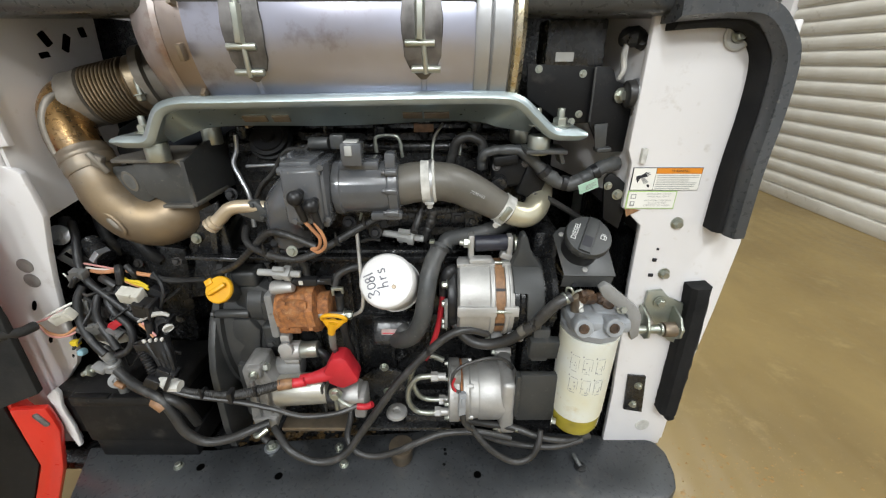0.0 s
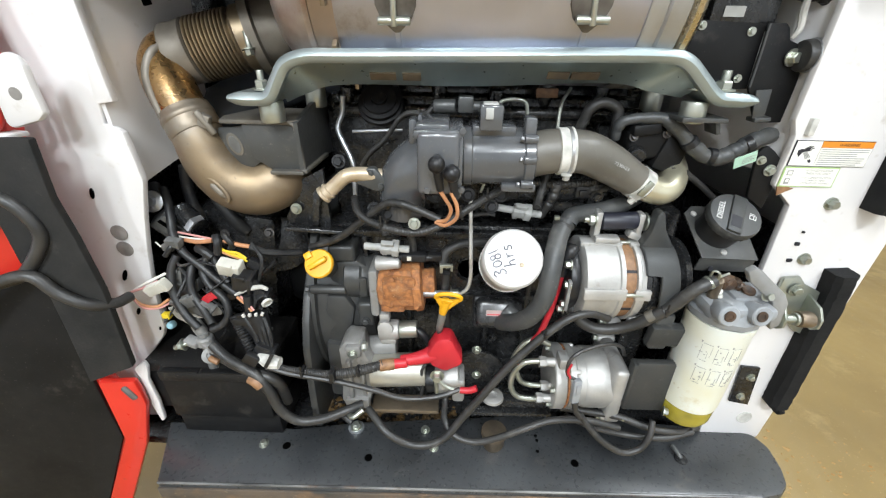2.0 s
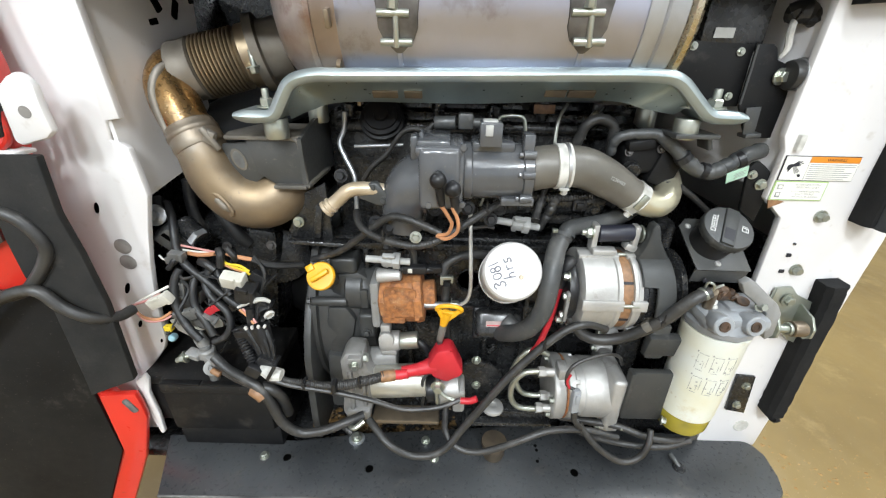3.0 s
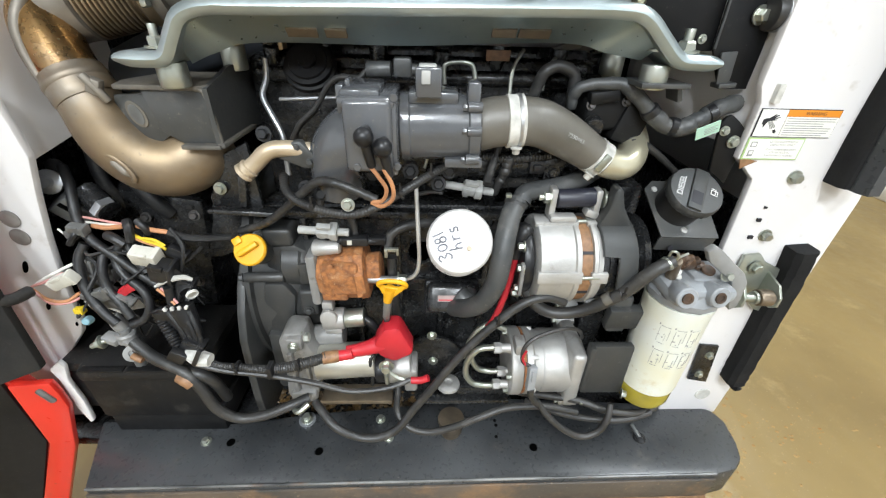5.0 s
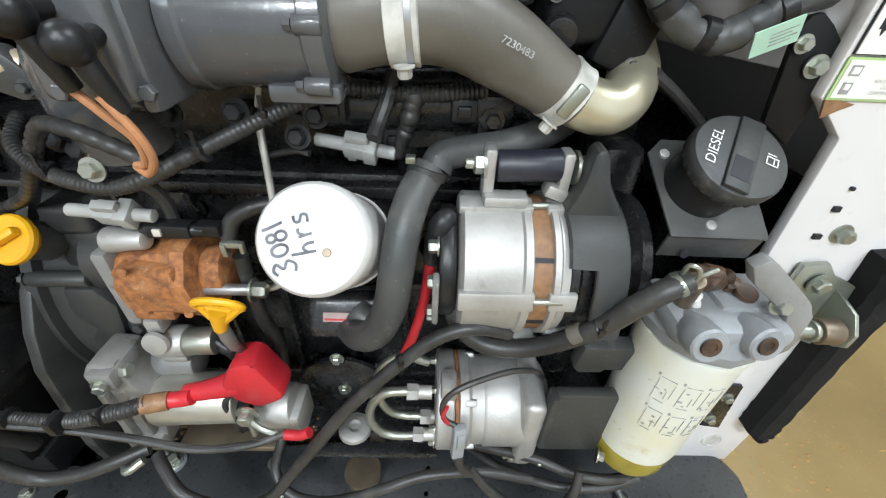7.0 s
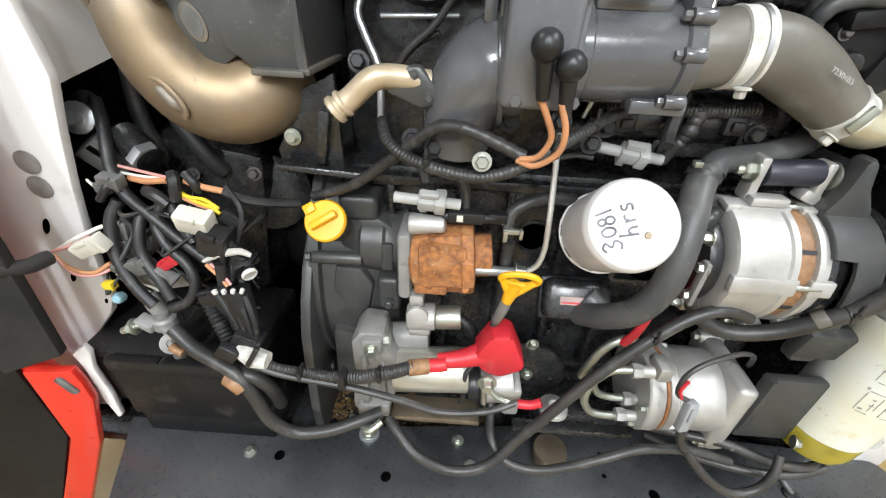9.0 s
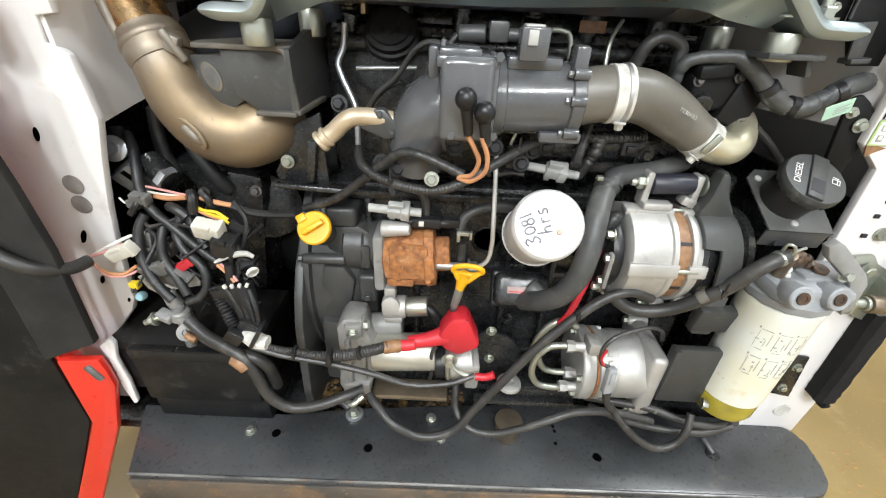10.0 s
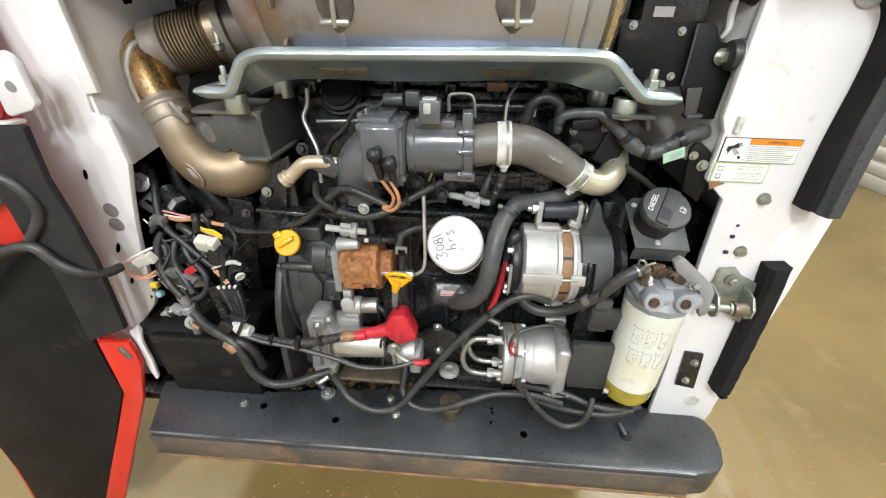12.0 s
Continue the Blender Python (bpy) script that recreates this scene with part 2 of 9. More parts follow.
WIRE_Y = mat("yellow_wire", (0.75, 0.55, 0.03), 0.5)
WIRE_P = mat("pink_wire", (0.62, 0.30, 0.27), 0.5)
WIRE_W = mat("white_wire", (0.70, 0.68, 0.62), 0.5)
COPPER = mat("brown_stator_winding", (0.17, 0.088, 0.042), 0.5, color2=(0.29, 0.155, 0.075), scale=110, amount=1, bump=0.5, bump_scale=220, dirt=(0.14, 0.09, 0.05), dirt_amount=0.2, dirt_scale=40)
INK = mat("black_ink", (0.015, 0.015, 0.02), 0.6)
PRINT = mat("white_print", (0.75, 0.75, 0.72), 0.5)
ORANGE = mat("orange_label", (0.80, 0.28, 0.02), 0.45)
GREEN = mat("green_label", (0.42, 0.58, 0.24), 0.45)
LABEL = mat("label_white", (0.78, 0.77, 0.72), 0.45, color2=(0.68, 0.66, 0.60), scale=20, amount=0.6)
MINT = mat("pale_green_tag", (0.45, 0.68, 0.55), 0.5)
CONCRETE = mat("dusty_concrete_floor", (0.245, 0.170, 0.062), 0.34, color2=(0.175, 0.118, 0.042), scale=1.6, amount=1, bump=0.25, bump_scale=30, dirt=(0.31, 0.225, 0.095), dirt_amount=0.18, dirt_scale=5, specks=(0.34, 0.26, 0.13), speck_scale=120)
def rippled(m):
    """Adds the slow trowel waves of a worn floor to a material's relief."""
    n, l = m.node_tree.nodes, m.node_tree.links
    wave, bp = n.new("ShaderNodeTexWave"), n.new("ShaderNodeBump")
    wave.inputs["Scale"].default_value, wave.inputs["Distortion"].default_value, wave.inputs["Detail"].default_value, wave.inputs["Detail Scale"].default_value = 2.6, 7.0, 3.0, 0.9
    l.new(next(x for x in n if x.type == "TEX_COORD").outputs["Object"], wave.inputs["Vector"])
    bp.inputs["Strength"].default_value, bp.inputs["Distance"].default_value = 0.35, 0.004
    l.new(wave.outputs["Fac"], bp.inputs["Height"])
    b = n["Principled BSDF"]
    l.new(b.inputs["Normal"].links[0].from_socket, bp.inputs["Normal"])
    l.new(bp.outputs[0], b.inputs["Normal"])


rippled(CONCRETE)
WALLP = mat("white_wall_paint", (0.60, 0.61, 0.635), 0.7, color2=(0.52, 0.53, 0.55), scale=2, amount=0.7, bump=0.1)
SLAT = mat("cream_roller_slat", (0.66, 0.63, 0.56), 0.42, color2=(0.55, 0.51, 0.43), scale=3, amount=0.9, bump=0.05, dirt=(0.36, 0.30, 0.22), dirt_amount=0.06, dirt_scale=8)
GLOW = bpy.data.materials.new("lamp_tube")
GLOW.use_nodes = True
GLOW.node_tree.nodes["Principled BSDF"].inputs["Emission Color"].default_value = (1, 0.97, 0.92, 1)
GLOW.node_tree.nodes["Principled BSDF"].inputs["Emission Strength"].default_value = 12


# ---- mesh helpers ----
SINGULAR = {"bolts": "bolt", "bolt": "bolt", "bracket_bolts": "bracket_bolt", "ribs": "rib", "block_bolts": "block_bolt", "housing_bolts": "housing_bolt", "front_ribs": "front_rib", "ears": "ear",
            "pivot_bolts": "pivot_bolt", "cover_screws": "cover_screw", "tubes": "tube", "cap_grips": "cap_grip", "ports": "port", "rusty_plugs": "rusty_plug", "bosses": "boss",
            "connector_teeth": "connector_tooth", "print_lines": "print_line", "symbols": "symbol", "symbol_fill": "symbol_fill", "t_bolt": "t_bolt", "clamp_ears": "clamp_ear", "weld_bead": "weld_bead",
            "collar": "collar", "clip": "clip", "label_print": "label_print", "diagram": "diagram_bar"}
KEEP = {"t_bolt", "collar", "clip", "weld_bead", "pictogram", "cap_grips"}


def clusters(bm):
    """Groups of vertices that belong to one piece: joined, or with boxes that meet."""
    seen, groups = set(), []
    bm.verts.ensure_lookup_table()
    for v in bm.verts:
        if v in seen:
            continue
        stack, isl = [v], []
        seen.add(v)
        while stack:
            w = stack.pop()
            isl.append(w)
            for e in w.link_edges:
                o = e.other_vert(w)
                if o not in seen:
                    seen.add(o)
                    stack.append(o)
        co = np.array([w.co[:] for w in isl])
        groups.append([co.min(0) - 2e-4, co.max(0) + 2e-4, isl])
    merged = True
    while merged:
        merged = False
        for i in range(len(groups)):
            for j in range(i + 1, len(groups)):
                if (groups[i][0] <= groups[j][1]).all() and (groups[j][0] <= groups[i][1]).all():
                    groups[i] = [np.minimum(groups[i][0], groups[j][0]), np.maximum(groups[i][1], groups[j][1]), groups[i][2] + groups[j][2]]
                    del groups[j]
                    merged = True
                    break
            if merged:
                break
    return [g[2] for g in groups]


def part(name, bm, material, parent=None, label="", smooth=True, sharp=35):
    """Links a bmesh as one mesh object, under a thing or part if one is given; a mesh of several like pieces becomes one object a piece."""
    if parent is not None and name in SINGULAR and name not in KEEP:
        gs = clusters(bm)
        if len(gs) > 1:
            made = []
            for g in gs:
                b2 = bmesh.new()
                ix = {v: b2.verts.new(v.co) for v in g}
                for fc in {fc for v in g for fc in v.link_faces}:
                    b2.faces.new([ix[v] for v in fc.verts])
                made.append(part(SINGULAR[name] + "", b2, material, parent, label, smooth, sharp) if SINGULAR[name] != name else part_one(name, b2, material, parent, label, smooth, sharp))
            bm.free()
            return made[0]
    return part_one(SINGULAR.get(name, name) if name not in KEEP else name, bm, material, parent, label, smooth, sharp)


def part_one(name, bm, material, parent=None, label="", smooth=True, sharp=35):
    me = bpy.data.meshes.new(name)
    bmesh.ops.recalc_face_normals(bm, faces=bm.faces[:])
    bm.to_mesh(me)
    bm.free()
    if smooth:
        me.shade_smooth()
        me.set_sharp_from_angle(angle=radians(sharp))
    me.materials.append(material)
    ob = new(name, me)
    if parent is not None:
        ob.parent = parent
    if label:
        ob["label"] = label
    return ob


def thing(name, label, category, group="", kind=""):
    return tagged(new(name), label, category, group, kind)


def basis(axis, up=(0, 0, 1)):
    z = Vector(axis).normalized()
    u = Vector(up)
    if abs(z.dot(u.normalized())) > 0.98:
        u = Vector((0, 1, 0))
    x = u.cross(z).normalized()
    y = z.cross(x)
    return Matrix((x, y, z)).transposed().to_4x4()


def box(bm, c, s, bevel=0.002, rot=None, seg=2):
    m = Matrix.Translation(c) @ (rot or Matrix()) @ Matrix.Diagonal((*s, 1))
    r = bmesh.ops.create_cube(bm, size=1, matrix=m)
    if bevel:
        vs = set(r["verts"])
        es = [e for e in bm.edges if e.verts[0] in vs and e.verts[1] in vs]
        bmesh.ops.bevel(bm, geom=es, offset=bevel, segments=seg, affect="EDGES", profile=0.5)
    return bm


def lathe(bm, c, axis, profile, n=32, closed=True):
    """Turns (along, radius) pairs round an axis through c."""
    m = Matrix.Translation(c) @ basis(axis)
    rings = []
    for s, r in profile:
        rings.append([bm.verts.new(m @ Vector((r * math.cos(2 * math.pi * i / n), r * math.sin(2 * math.pi * i / n), s))) for i in range(n)])
    for a, b in zip(rings, rings[1:]):
        for i in range(n):
            bm.faces.new((a[i], a[(i + 1) % n], b[(i + 1) % n], b[i]))
    if closed:
        bm.faces.new(rings[0][::-1])
        bm.faces.new(rings[-1])
    return bm


def cyl(bm, a, b, r, bevel=0.002, n=28, r2=None):
    a, b = Vector(a), Vector(b)
    h = (b - a).length
    r2 = r if r2 is None else r2
    bv = min(bevel, h * 0.4, r * 0.4, r2 * 0.6)
    prof = [(0, r - bv), (bv * 0.3, r - bv * 0.3), (bv, r), (h - bv, r2), (h - bv * 0.3, r2 - bv * 0.3), (h, r2 - bv)] if bv else [(0, r), (h, r2)]
    return lathe(bm, a, b - a, prof, n)


def spline(pts, sub=6):
    p = [Vector(q) for q in pts]
    p = [p[0] * 2 - p[1]] + p + [p[-1] * 2 - p[-2]]
    out = []
    for i in range(1, len(p) - 2):
        a, b, c, d = p[i - 1:i + 3]
        for k in range(sub):
            t = k / sub
            out.append(0.5 * (2 * b + (c - a) * t + (2 * a - 5 * b + 4 * c - d) * t * t + (3 * b - a - 3 * c + d) * t ** 3))
    out.append(p[-2])
    return out


def sweep(bm, pts, r, n=10, sub=6, ribs=0.0, pitch=0.006):
    """A tube along a smooth line; r one radius or one a point; ribs: height of corrugation."""
    line = spline(pts, sub)
    rad = [r] * len(pts) if not hasattr(r, "__len__") else list(r)
    radii = []
    for i in range(len(line)):
        f = i / sub
        j = min(int(f), len(rad) - 2)
        radii.append(rad[j] + (rad[j + 1] - rad[j]) * (f - j))
    if ribs:
        fine, fr = [line[0]], [radii[0]]
        for a, b, ra in zip(line, line[1:], radii[1:]):
            k = max(1, round((b - a).length / (pitch / 4)))
            for q in range(1, k + 1):
                fine.append(a.lerp(b, q / k))
                fr.append(ra)
        run = 0.0
        line, radii = fine, fr
        for i in range(1, len(line)):
            run += (line[i] - line[i - 1]).length
            radii[i] += ribs * math.sin(2 * math.pi * run / pitch)
    t = (line[1] - line[0]).normalized()
    x = t.orthogonal().normalized()
    rings = []
    for i, p in enumerate(line):
        t2 = (line[min(i + 1, len(line) - 1)] - line[max(i - 1, 0)]).normalized()
        x = (x - t2 * x.dot(t2)).normalized()
        y = t2.cross(x)
        rings.append([bm.verts.new(p + (x * math.cos(2 * math.pi * k / n) + y * math.sin(2 * math.pi * k / n)) * radii[i]) for k in range(n)])
    for a, b in zip(rings, rings[1:]):
        for k in range(n):
            bm.faces.new((a[k], a[(k + 1) % n], b[(k + 1) % n], b[k]))
    bm.faces.new(rings[0][::-1])
    bm.faces.new(rings[-1])
    return bm


def lumpy(bm, pts, r, seed, n=14, amount=0.14, sub=7):
    """A taped loom: a tube whose thickness and line waver."""
    rnd = random.Random(seed)
    rad = [r] * len(pts) if not hasattr(r, "__len__") else list(r)
    line, rr = spline(pts, sub), []
    for i in range(len(line)):
        f = i / sub
        j = min(int(f), len(rad) - 2)
        base = rad[j] + (rad[j + 1] - rad[j]) * (f - j)
        rr.append(base * (1 + rnd.uniform(-amount, amount)))
        line[i] = line[i] + Vector([rnd.uniform(-1, 1) * base * amount * 0.7 for _ in range(3)])
    return sweep(bm, line, rr, n, 2)


def plate(bm, outline, depth, m=Matrix(), bevel=0.0):
    """A flat plate: an outline in the plane of m's x and y, depth along its z."""
    vs = [bm.verts.new(m @ Vector((a, b, 0))) for a, b in outline]
    f = bm.faces.new(vs)
    r = bmesh.ops.extrude_face_region(bm, geom=[f])
    top = [v for v in r["geom"] if isinstance(v, bmesh.types.BMVert)]
    d = (m.to_3x3() @ Vector((0, 0, depth)))
    bmesh.ops.translate(bm, verts=top, vec=d)
    if bevel:
        allv = set(vs) | set(top)
        es = [e for e in bm.edges if e.verts[0] in allv and e.verts[1] in allv]
        bmesh.ops.bevel(bm, geom=es, offset=bevel, segments=2, affect="EDGES", profile=0.5)
    return bm


def facing(y, flip=False):
    """The frame of a plate that stands in the plane at that y: outline in x and z, depth away from the viewer."""
    return Matrix(((1, 0, 0, 0), (0, 0, 1, y), (0, 1, 0, 0), (0, 0, 0, 1)))


def hexbolt(bm, c, axis=(0, -1, 0), r=0.007, h=0.006, washer=True):
    a = Vector(axis).normalized()
    c = Vector(c)
    if washer:
        lathe(bm, c, a, [(0, r * 1.45), (r * 0.25, r * 1.45)], 18)
    lathe(bm, c + a * r * 0.25, a, [(0, r), (h * 0.8, r), (h, r * 0.82)], 6)
    return bm


def tube(name, pts, r, material, label, category="hose", n=10, ribs=0.0, sub=6, pitch=0.006, parent=None):
    ob = part(name, sweep(bmesh.new(), pts, r, n, sub, ribs, pitch), material, parent)
    if parent is None:
        tagged(ob, label, category)
    return ob


# ---- the workshop ----
def room():
    bm = box(bmesh.new(), (-0.4, 0.0, -0.1), (8.4, 16, 0.2), 0)
    tagged(part("floor", bm, CONCRETE), "dusty ochre-brown concrete workshop floor with dried debris", "floor", kind="structure")
    for nm, c, s in (("wall_west", (-4.5, 0, 2.3), (0.2, 16, 4.6)), ("wall_north", (-0.4, 8.0, 2.3), (8.4, 0.2, 4.6)), ("wall_south", (-0.4, -8.0, 2.3), (8.4, 0.2, 4.6)),
                     ("wall_east_north", (3.4, 6.3, 2.3), (0.2, 3.4, 4.6)), ("wall_east_south", (3.4, -4.5, 2.3), (0.2, 7.0, 4.6)), ("wall_east_top", (3.4, 1.8, 4.1), (0.2, 5.6, 1.0))):
        tagged(part(nm, box(bmesh.new(), c, s, 0), WALLP), "white painted plain workshop wall", "wall", kind="structure")
    tagged(part("ceiling", box(bmesh.new(), (-0.4, 0, 4.7), (8.4, 16, 0.2), 0), WALLP), "pale plain workshop ceiling", "ceiling", kind="structure")


room()


def roller_door():
    door = thing("door_1", "cream ribbed steel roller door, closed to the floor", "roller door", kind="structure")
    pitch, y0, y1 = 0.118, -1.0, 4.25
    prof = [(0.0, 0.0), (0.012, 0.004), (0.020, 0.016), (0.045, 0.024), (0.075, 0.024), (0.100, 0.016), (0.110, 0.003), (0.116, 0.0)]
    bm = bmesh.new()
    rows = [[bm.verts.new((-d, y, z)) for z, d in prof] for y in (y0, y1)]
    for i in range(len(prof) - 1):
        bm.faces.new((rows[0][i], rows[1][i], rows[1][i + 1], rows[0][i + 1]))
    slat = part("slat", bm, SLAT, door)
    slat.location = (3.29, 0, 0.10)
    for k in range(1, 30):
        o = new("slat", slat.data)
        o.parent = door
        o.location = (3.29, 0, 0.10 + k * pitch)
    part("bottom_bar", box(bmesh.new(), (3.27, 1.625, 0.05), (0.05, 5.25, 0.10), 0.006), SLAT, door)
    part("jamb", box(bmesh.new(), (3.28, 4.44, 1.85), (0.10, 0.36, 3.7), 0.004), WHITE, door, "white painted door jamb")
    part("backing", box(bmesh.new(), (3.31, 1.8, 1.85), (0.01, 5.6, 3.7), 0), SLAT, door)


roller_door()
for lx, ly, lz in LAMPS:
    lamp = thing("ceiling_lamp", "long white tube lamp under the workshop ceiling", "lamp", "ceiling lamps")
    part("housing", box(bmesh.new(), (lx, ly, 4.55), (0.2, 1.3, 0.1), 0.01), WHITEPL, lamp)
    part("tube", cyl(bmesh.new(), (lx, ly - 0.6, 4.46), (lx, ly + 0.6, 4.46), 0.02), GLOW, lamp)


# ---- the loader's body ----
def body():
    b = thing("loader_body", "white and black rear body of a compact loader", "loader")
    # right upright
    out = [(0.275, 1.30), (0.275, 1.08), (0.284, 1.06), (0.284, 0.99), (0.318, 0.960), (0.322, 0.85), (0.340, 0.60), (0.345, 0.452), (0.465, 0.452), (0.470, 0.56), (0.485, 0.80), (0.490, 0.93), (0.470, 1.12), (0.445, 1.225), (0.42, 1.25), (0.42, 1.30)]
    up = part("right_upright", plate(bmesh.new(), out, 0.012, facing(0.590), 0.002), WHITE, b, "scratched white painted upright")
    part("right_inner_panel", box(bmesh.new(), (0.262, 0.715, 1.15), (0.006, 0.24, 0.30), 0.002, pose(0, 0, 0, 0, 0, 16)), WHITE, b)
    part("right_lower_panel", box(bmesh.new(), (0.370, 0.80, 0.66), (0.010, 0.39, 0.48), 0.002), BLACK, b)
    part("right_outer_panel", box(bmesh.new(), (0.475, 1.0, 0.85), (0.012, 0.79, 0.80), 0.002), WHITE, b)
    bm = bmesh.new()
    for c in ((0.375, 0.590, 0.965), (0.376, 0.590, 0.873), (0.389, 0.590, 1.231)):
        hexbolt(bm, c, (0, -1, 0), 0.0068, 0.009)
    part("bolt", bm, ZINC, up)
    lathe_ring = lathe(bmesh.new(), (0.388, 0.589, 1.231), (0, -1, 0), [(0, 0.019), (0.002, 0.0195), (0.0035, 0.017), (0.0025, 0.011), (0, 0.010)], 28)
    part("washer_ring", lathe_ring, GREYPL, up)
    # slots are flat black patches, their inner dark painted on the upright
    for c, w, h in (((0.354, 0.589, 0.899), 0.006, 0.005), ((0.354, 0.589, 0.870), 0.007, 0.005), ((0.355, 0.589, 0.919), 0.003, 0.003)):
        bm = bmesh.new()
        box(bm, c, (w, 0.004, h), 0)
        part("slot", bm, INK, up)
    # small black bracket with two bolts and a bare-metal spot
    q = [(0.359, 0.586, 0.650), (0.394, 0.586, 0.647), (0.406, 0.586, 0.552), (0.367, 0.586, 0.560)]
    br = part("bracket", plate(bmesh.new(), [(p[0], p[2]) for p in q], 0.005, facing(0.584), 0.001), BLACK, up, "small black bracket plate with two bolts")
    bm = bmesh.new()
    hexbolt(bm, (0.383, 0.584, 0.625), (0, -1, 0), 0.0055, 0.006)
    hexbolt(bm, (0.382, 0.584, 0.576), (0, -1, 0), 0.0055, 0.006)
    part("bracket_bolts", bm, ZINC, up)
    part("worn_spot", lathe(bmesh.new(), (0.418, 0.590, 0.510), (0, -1, 0), [(0, 0.0150), (0.0014, 0.0145), (0.0022, 0.0125), (0.0014, 0.0115), (0.0012, 0.0105)], 15), TAPE, up, "chipped bare ring round a filled hole")
    # latch notch
    part("notch", box(bmesh.new(), (0.297, 0.590, 1.073), (0.008, 0.014, 0.022), 0.001), TAPE, up)
    # left upright, its edge notched
    lo = [(-0.87, 1.30), (-0.652, 1.30), (-0.648, 1.127), (-0.646, 1.085), (-0.667, 1.082), (-0.671, 1.055), (-0.655, 1.049), (-0.648, 1.044), (-0.645, 1.006), (-0.643, 0.973), (-0.660, 0.918), (-0.676, 0.858), (-0.686, 0.810), (-0.696, 0.739), (-0.700, 0.692), (-0.711, 0.668), (-0.743, 0.631), (-0.761, 0.605), (-0.770, 0.574), (-0.780, 0.545), (-0.788, 0.50), (-0.790, 0.452), (-0.87, 0.452)]
    lu = part("left_upright", plate(bmesh.new(), lo, 0.012, facing(0.595), 0.002), WHITE, b, "white painted upright with holes and slots")
    pan = [(0.600, 1.30), (0.600, 0.958), (0.68, 0.978), (0.79, 1.00), (0.795, 1.09), (0.808, 1.19), (0.820, 1.30)]
    mm = Matrix(((0.16, 0, 1, -0.764), (1, 0, 0, 0), (0, 1, 0, 0), (0, 0, 0, 1)))
    part("left_inner_panel", plate(bmesh.new(), pan, 0.006, mm), WHITE, b, "dented white inner panel")
    part("left_outer_panel", box(bmesh.new(), (-0.875, 1.0, 0.85), (0.012, 0.79, 0.90), 0.002), BLACK, b)
    for c, w in (((-0.711, 0.594, 0.885), 0.0135), ((-0.712, 0.594, 0.856), 0.0135)):
        bm = bmesh.new()
        lathe(bm, c, (0, -1, 0), [(0, w), (0.0008, w), (0.0012, w - 0.002)], 20)
        part("plugged_hole", bm, HOLEPLUG, lu, "round grey hole plug")
    for c, w, h, a in (((-0.729, 0.594, 0.951), 0.0055, 0.015, 14), ((-0.732, 0.594, 0.804), 0.006, 0.019, 25), ((-0.735, 0.594, 0.728), 0.005, 0.013, 25), ((-0.708, 0.594, 0.690), 0.003, 0.007, 15)):
        turn = pose(0, 0, 0, 0, a, 0)
        oval = [turn @ Vector((w * 0.62 * math.cos(q * math.pi / 7), 0, h * 0.62 * math.sin(q * math.pi / 7))) for q in range(14)]
        part("slot", plate(bmesh.new(), [(c[0] + o.x, c[2] + o.z) for o in oval], 0.002, facing(0.5938)), VOID, lu)
    bm = bmesh.new()
    lathe(bm, (-0.661, 0.700, 1.176), (1, -0.2, 0), [(0, 0.034), (0.002, 0.034), (0.006, 0.028), (0.005, 0.02)], 26)
    part("panel_grommet", bm, GREYPL, b)
    for c, w, h, a in (((-0.606, 0.680, 1.230), 0.012, 0.020, 30), ((-0.593, 0.700, 1.225), 0.010, 0.026, -30), ((-0.578, 0.720, 1.241), 0.010, 0.014, 10), ((-0.616, 0.680, 1.208), 0.016, 0.008, 10)):
        bm = bmesh.new()
        box(bm, c, (0.004, w, h), 0.001, pose(0, 0, 0, a, 0, 0))
        part("panel_hole", bm, VOID, b)
    # unseen hood over the bay, added to keep it dark, and back of the bay
    part("unseen_hood_panel", box(bmesh.new(), (-0.17, 0.98, 1.42), (1.40, 0.79, 0.03), 0.01), SILL, b)
    part("unseen_hood_front", box(bmesh.new(), (-0.17, 0.66, 1.37), (1.40, 0.02, 0.14), 0.004), SILL, b)
    part("bulkhead", box(bmesh.new(), (-0.17, 1.38, 0.9), (1.40, 0.02, 1.06), 0.002), BLACK, b)
    part("bay_floor", box(bmesh.new(), (-0.185, 0.97, 0.42), (1.32, 0.82, 0.02), 0.002), BLACK, b)
    part("chassis", box(bmesh.new(), (-0.19, 1.10, 0.205), (1.20, 0.50, 0.41), 0.01), BLACK, b, "dark chassis under the bay")
    # sill, with rounded end and folded lip
    top = [(-0.748, 0.575), (-0.692, 0.4471), (0.385, 0.458), (0.425, 0.466), (0.448, 0.485), (0.460, 0.515), (0.466, 0.56), (0.455, 0.586), (0.43, 0.600), (0.02, 0.622), (-0.15, 0.606), (-0.36, 0.588), (-0.48, 0.568)]
    sl = part("sill", plate(bmesh.new(), top, 0.075, pose(0, 0, 0.388), 0.007), SILL, b, "worn dark grey steel sill plate")
    part("worn_edge", sweep(bmesh.new(), [(-0.690, 0.4485, 0.4612), (-0.4, 0.4515, 0.4612), (0.0, 0.4555, 0.4612), (0.384, 0.4595, 0.4612)], 0.0024, 8, 8), WORN, sl, "bright worn edge of the sill")
    part("front_lip", plate(bmesh.new(), [(-0.690, 0.395), (0.384, 0.395), (0.384, 0.452), (-0.690, 0.452)], 0.004, Matrix(((1, 0, 0, 0), (0.0101, 0, 1, 0.4500), (0, 1, 0, 0), (0, 0, 0, 1))), 0.001), RUSTLIP, sl, "rust-bloomed front lip")
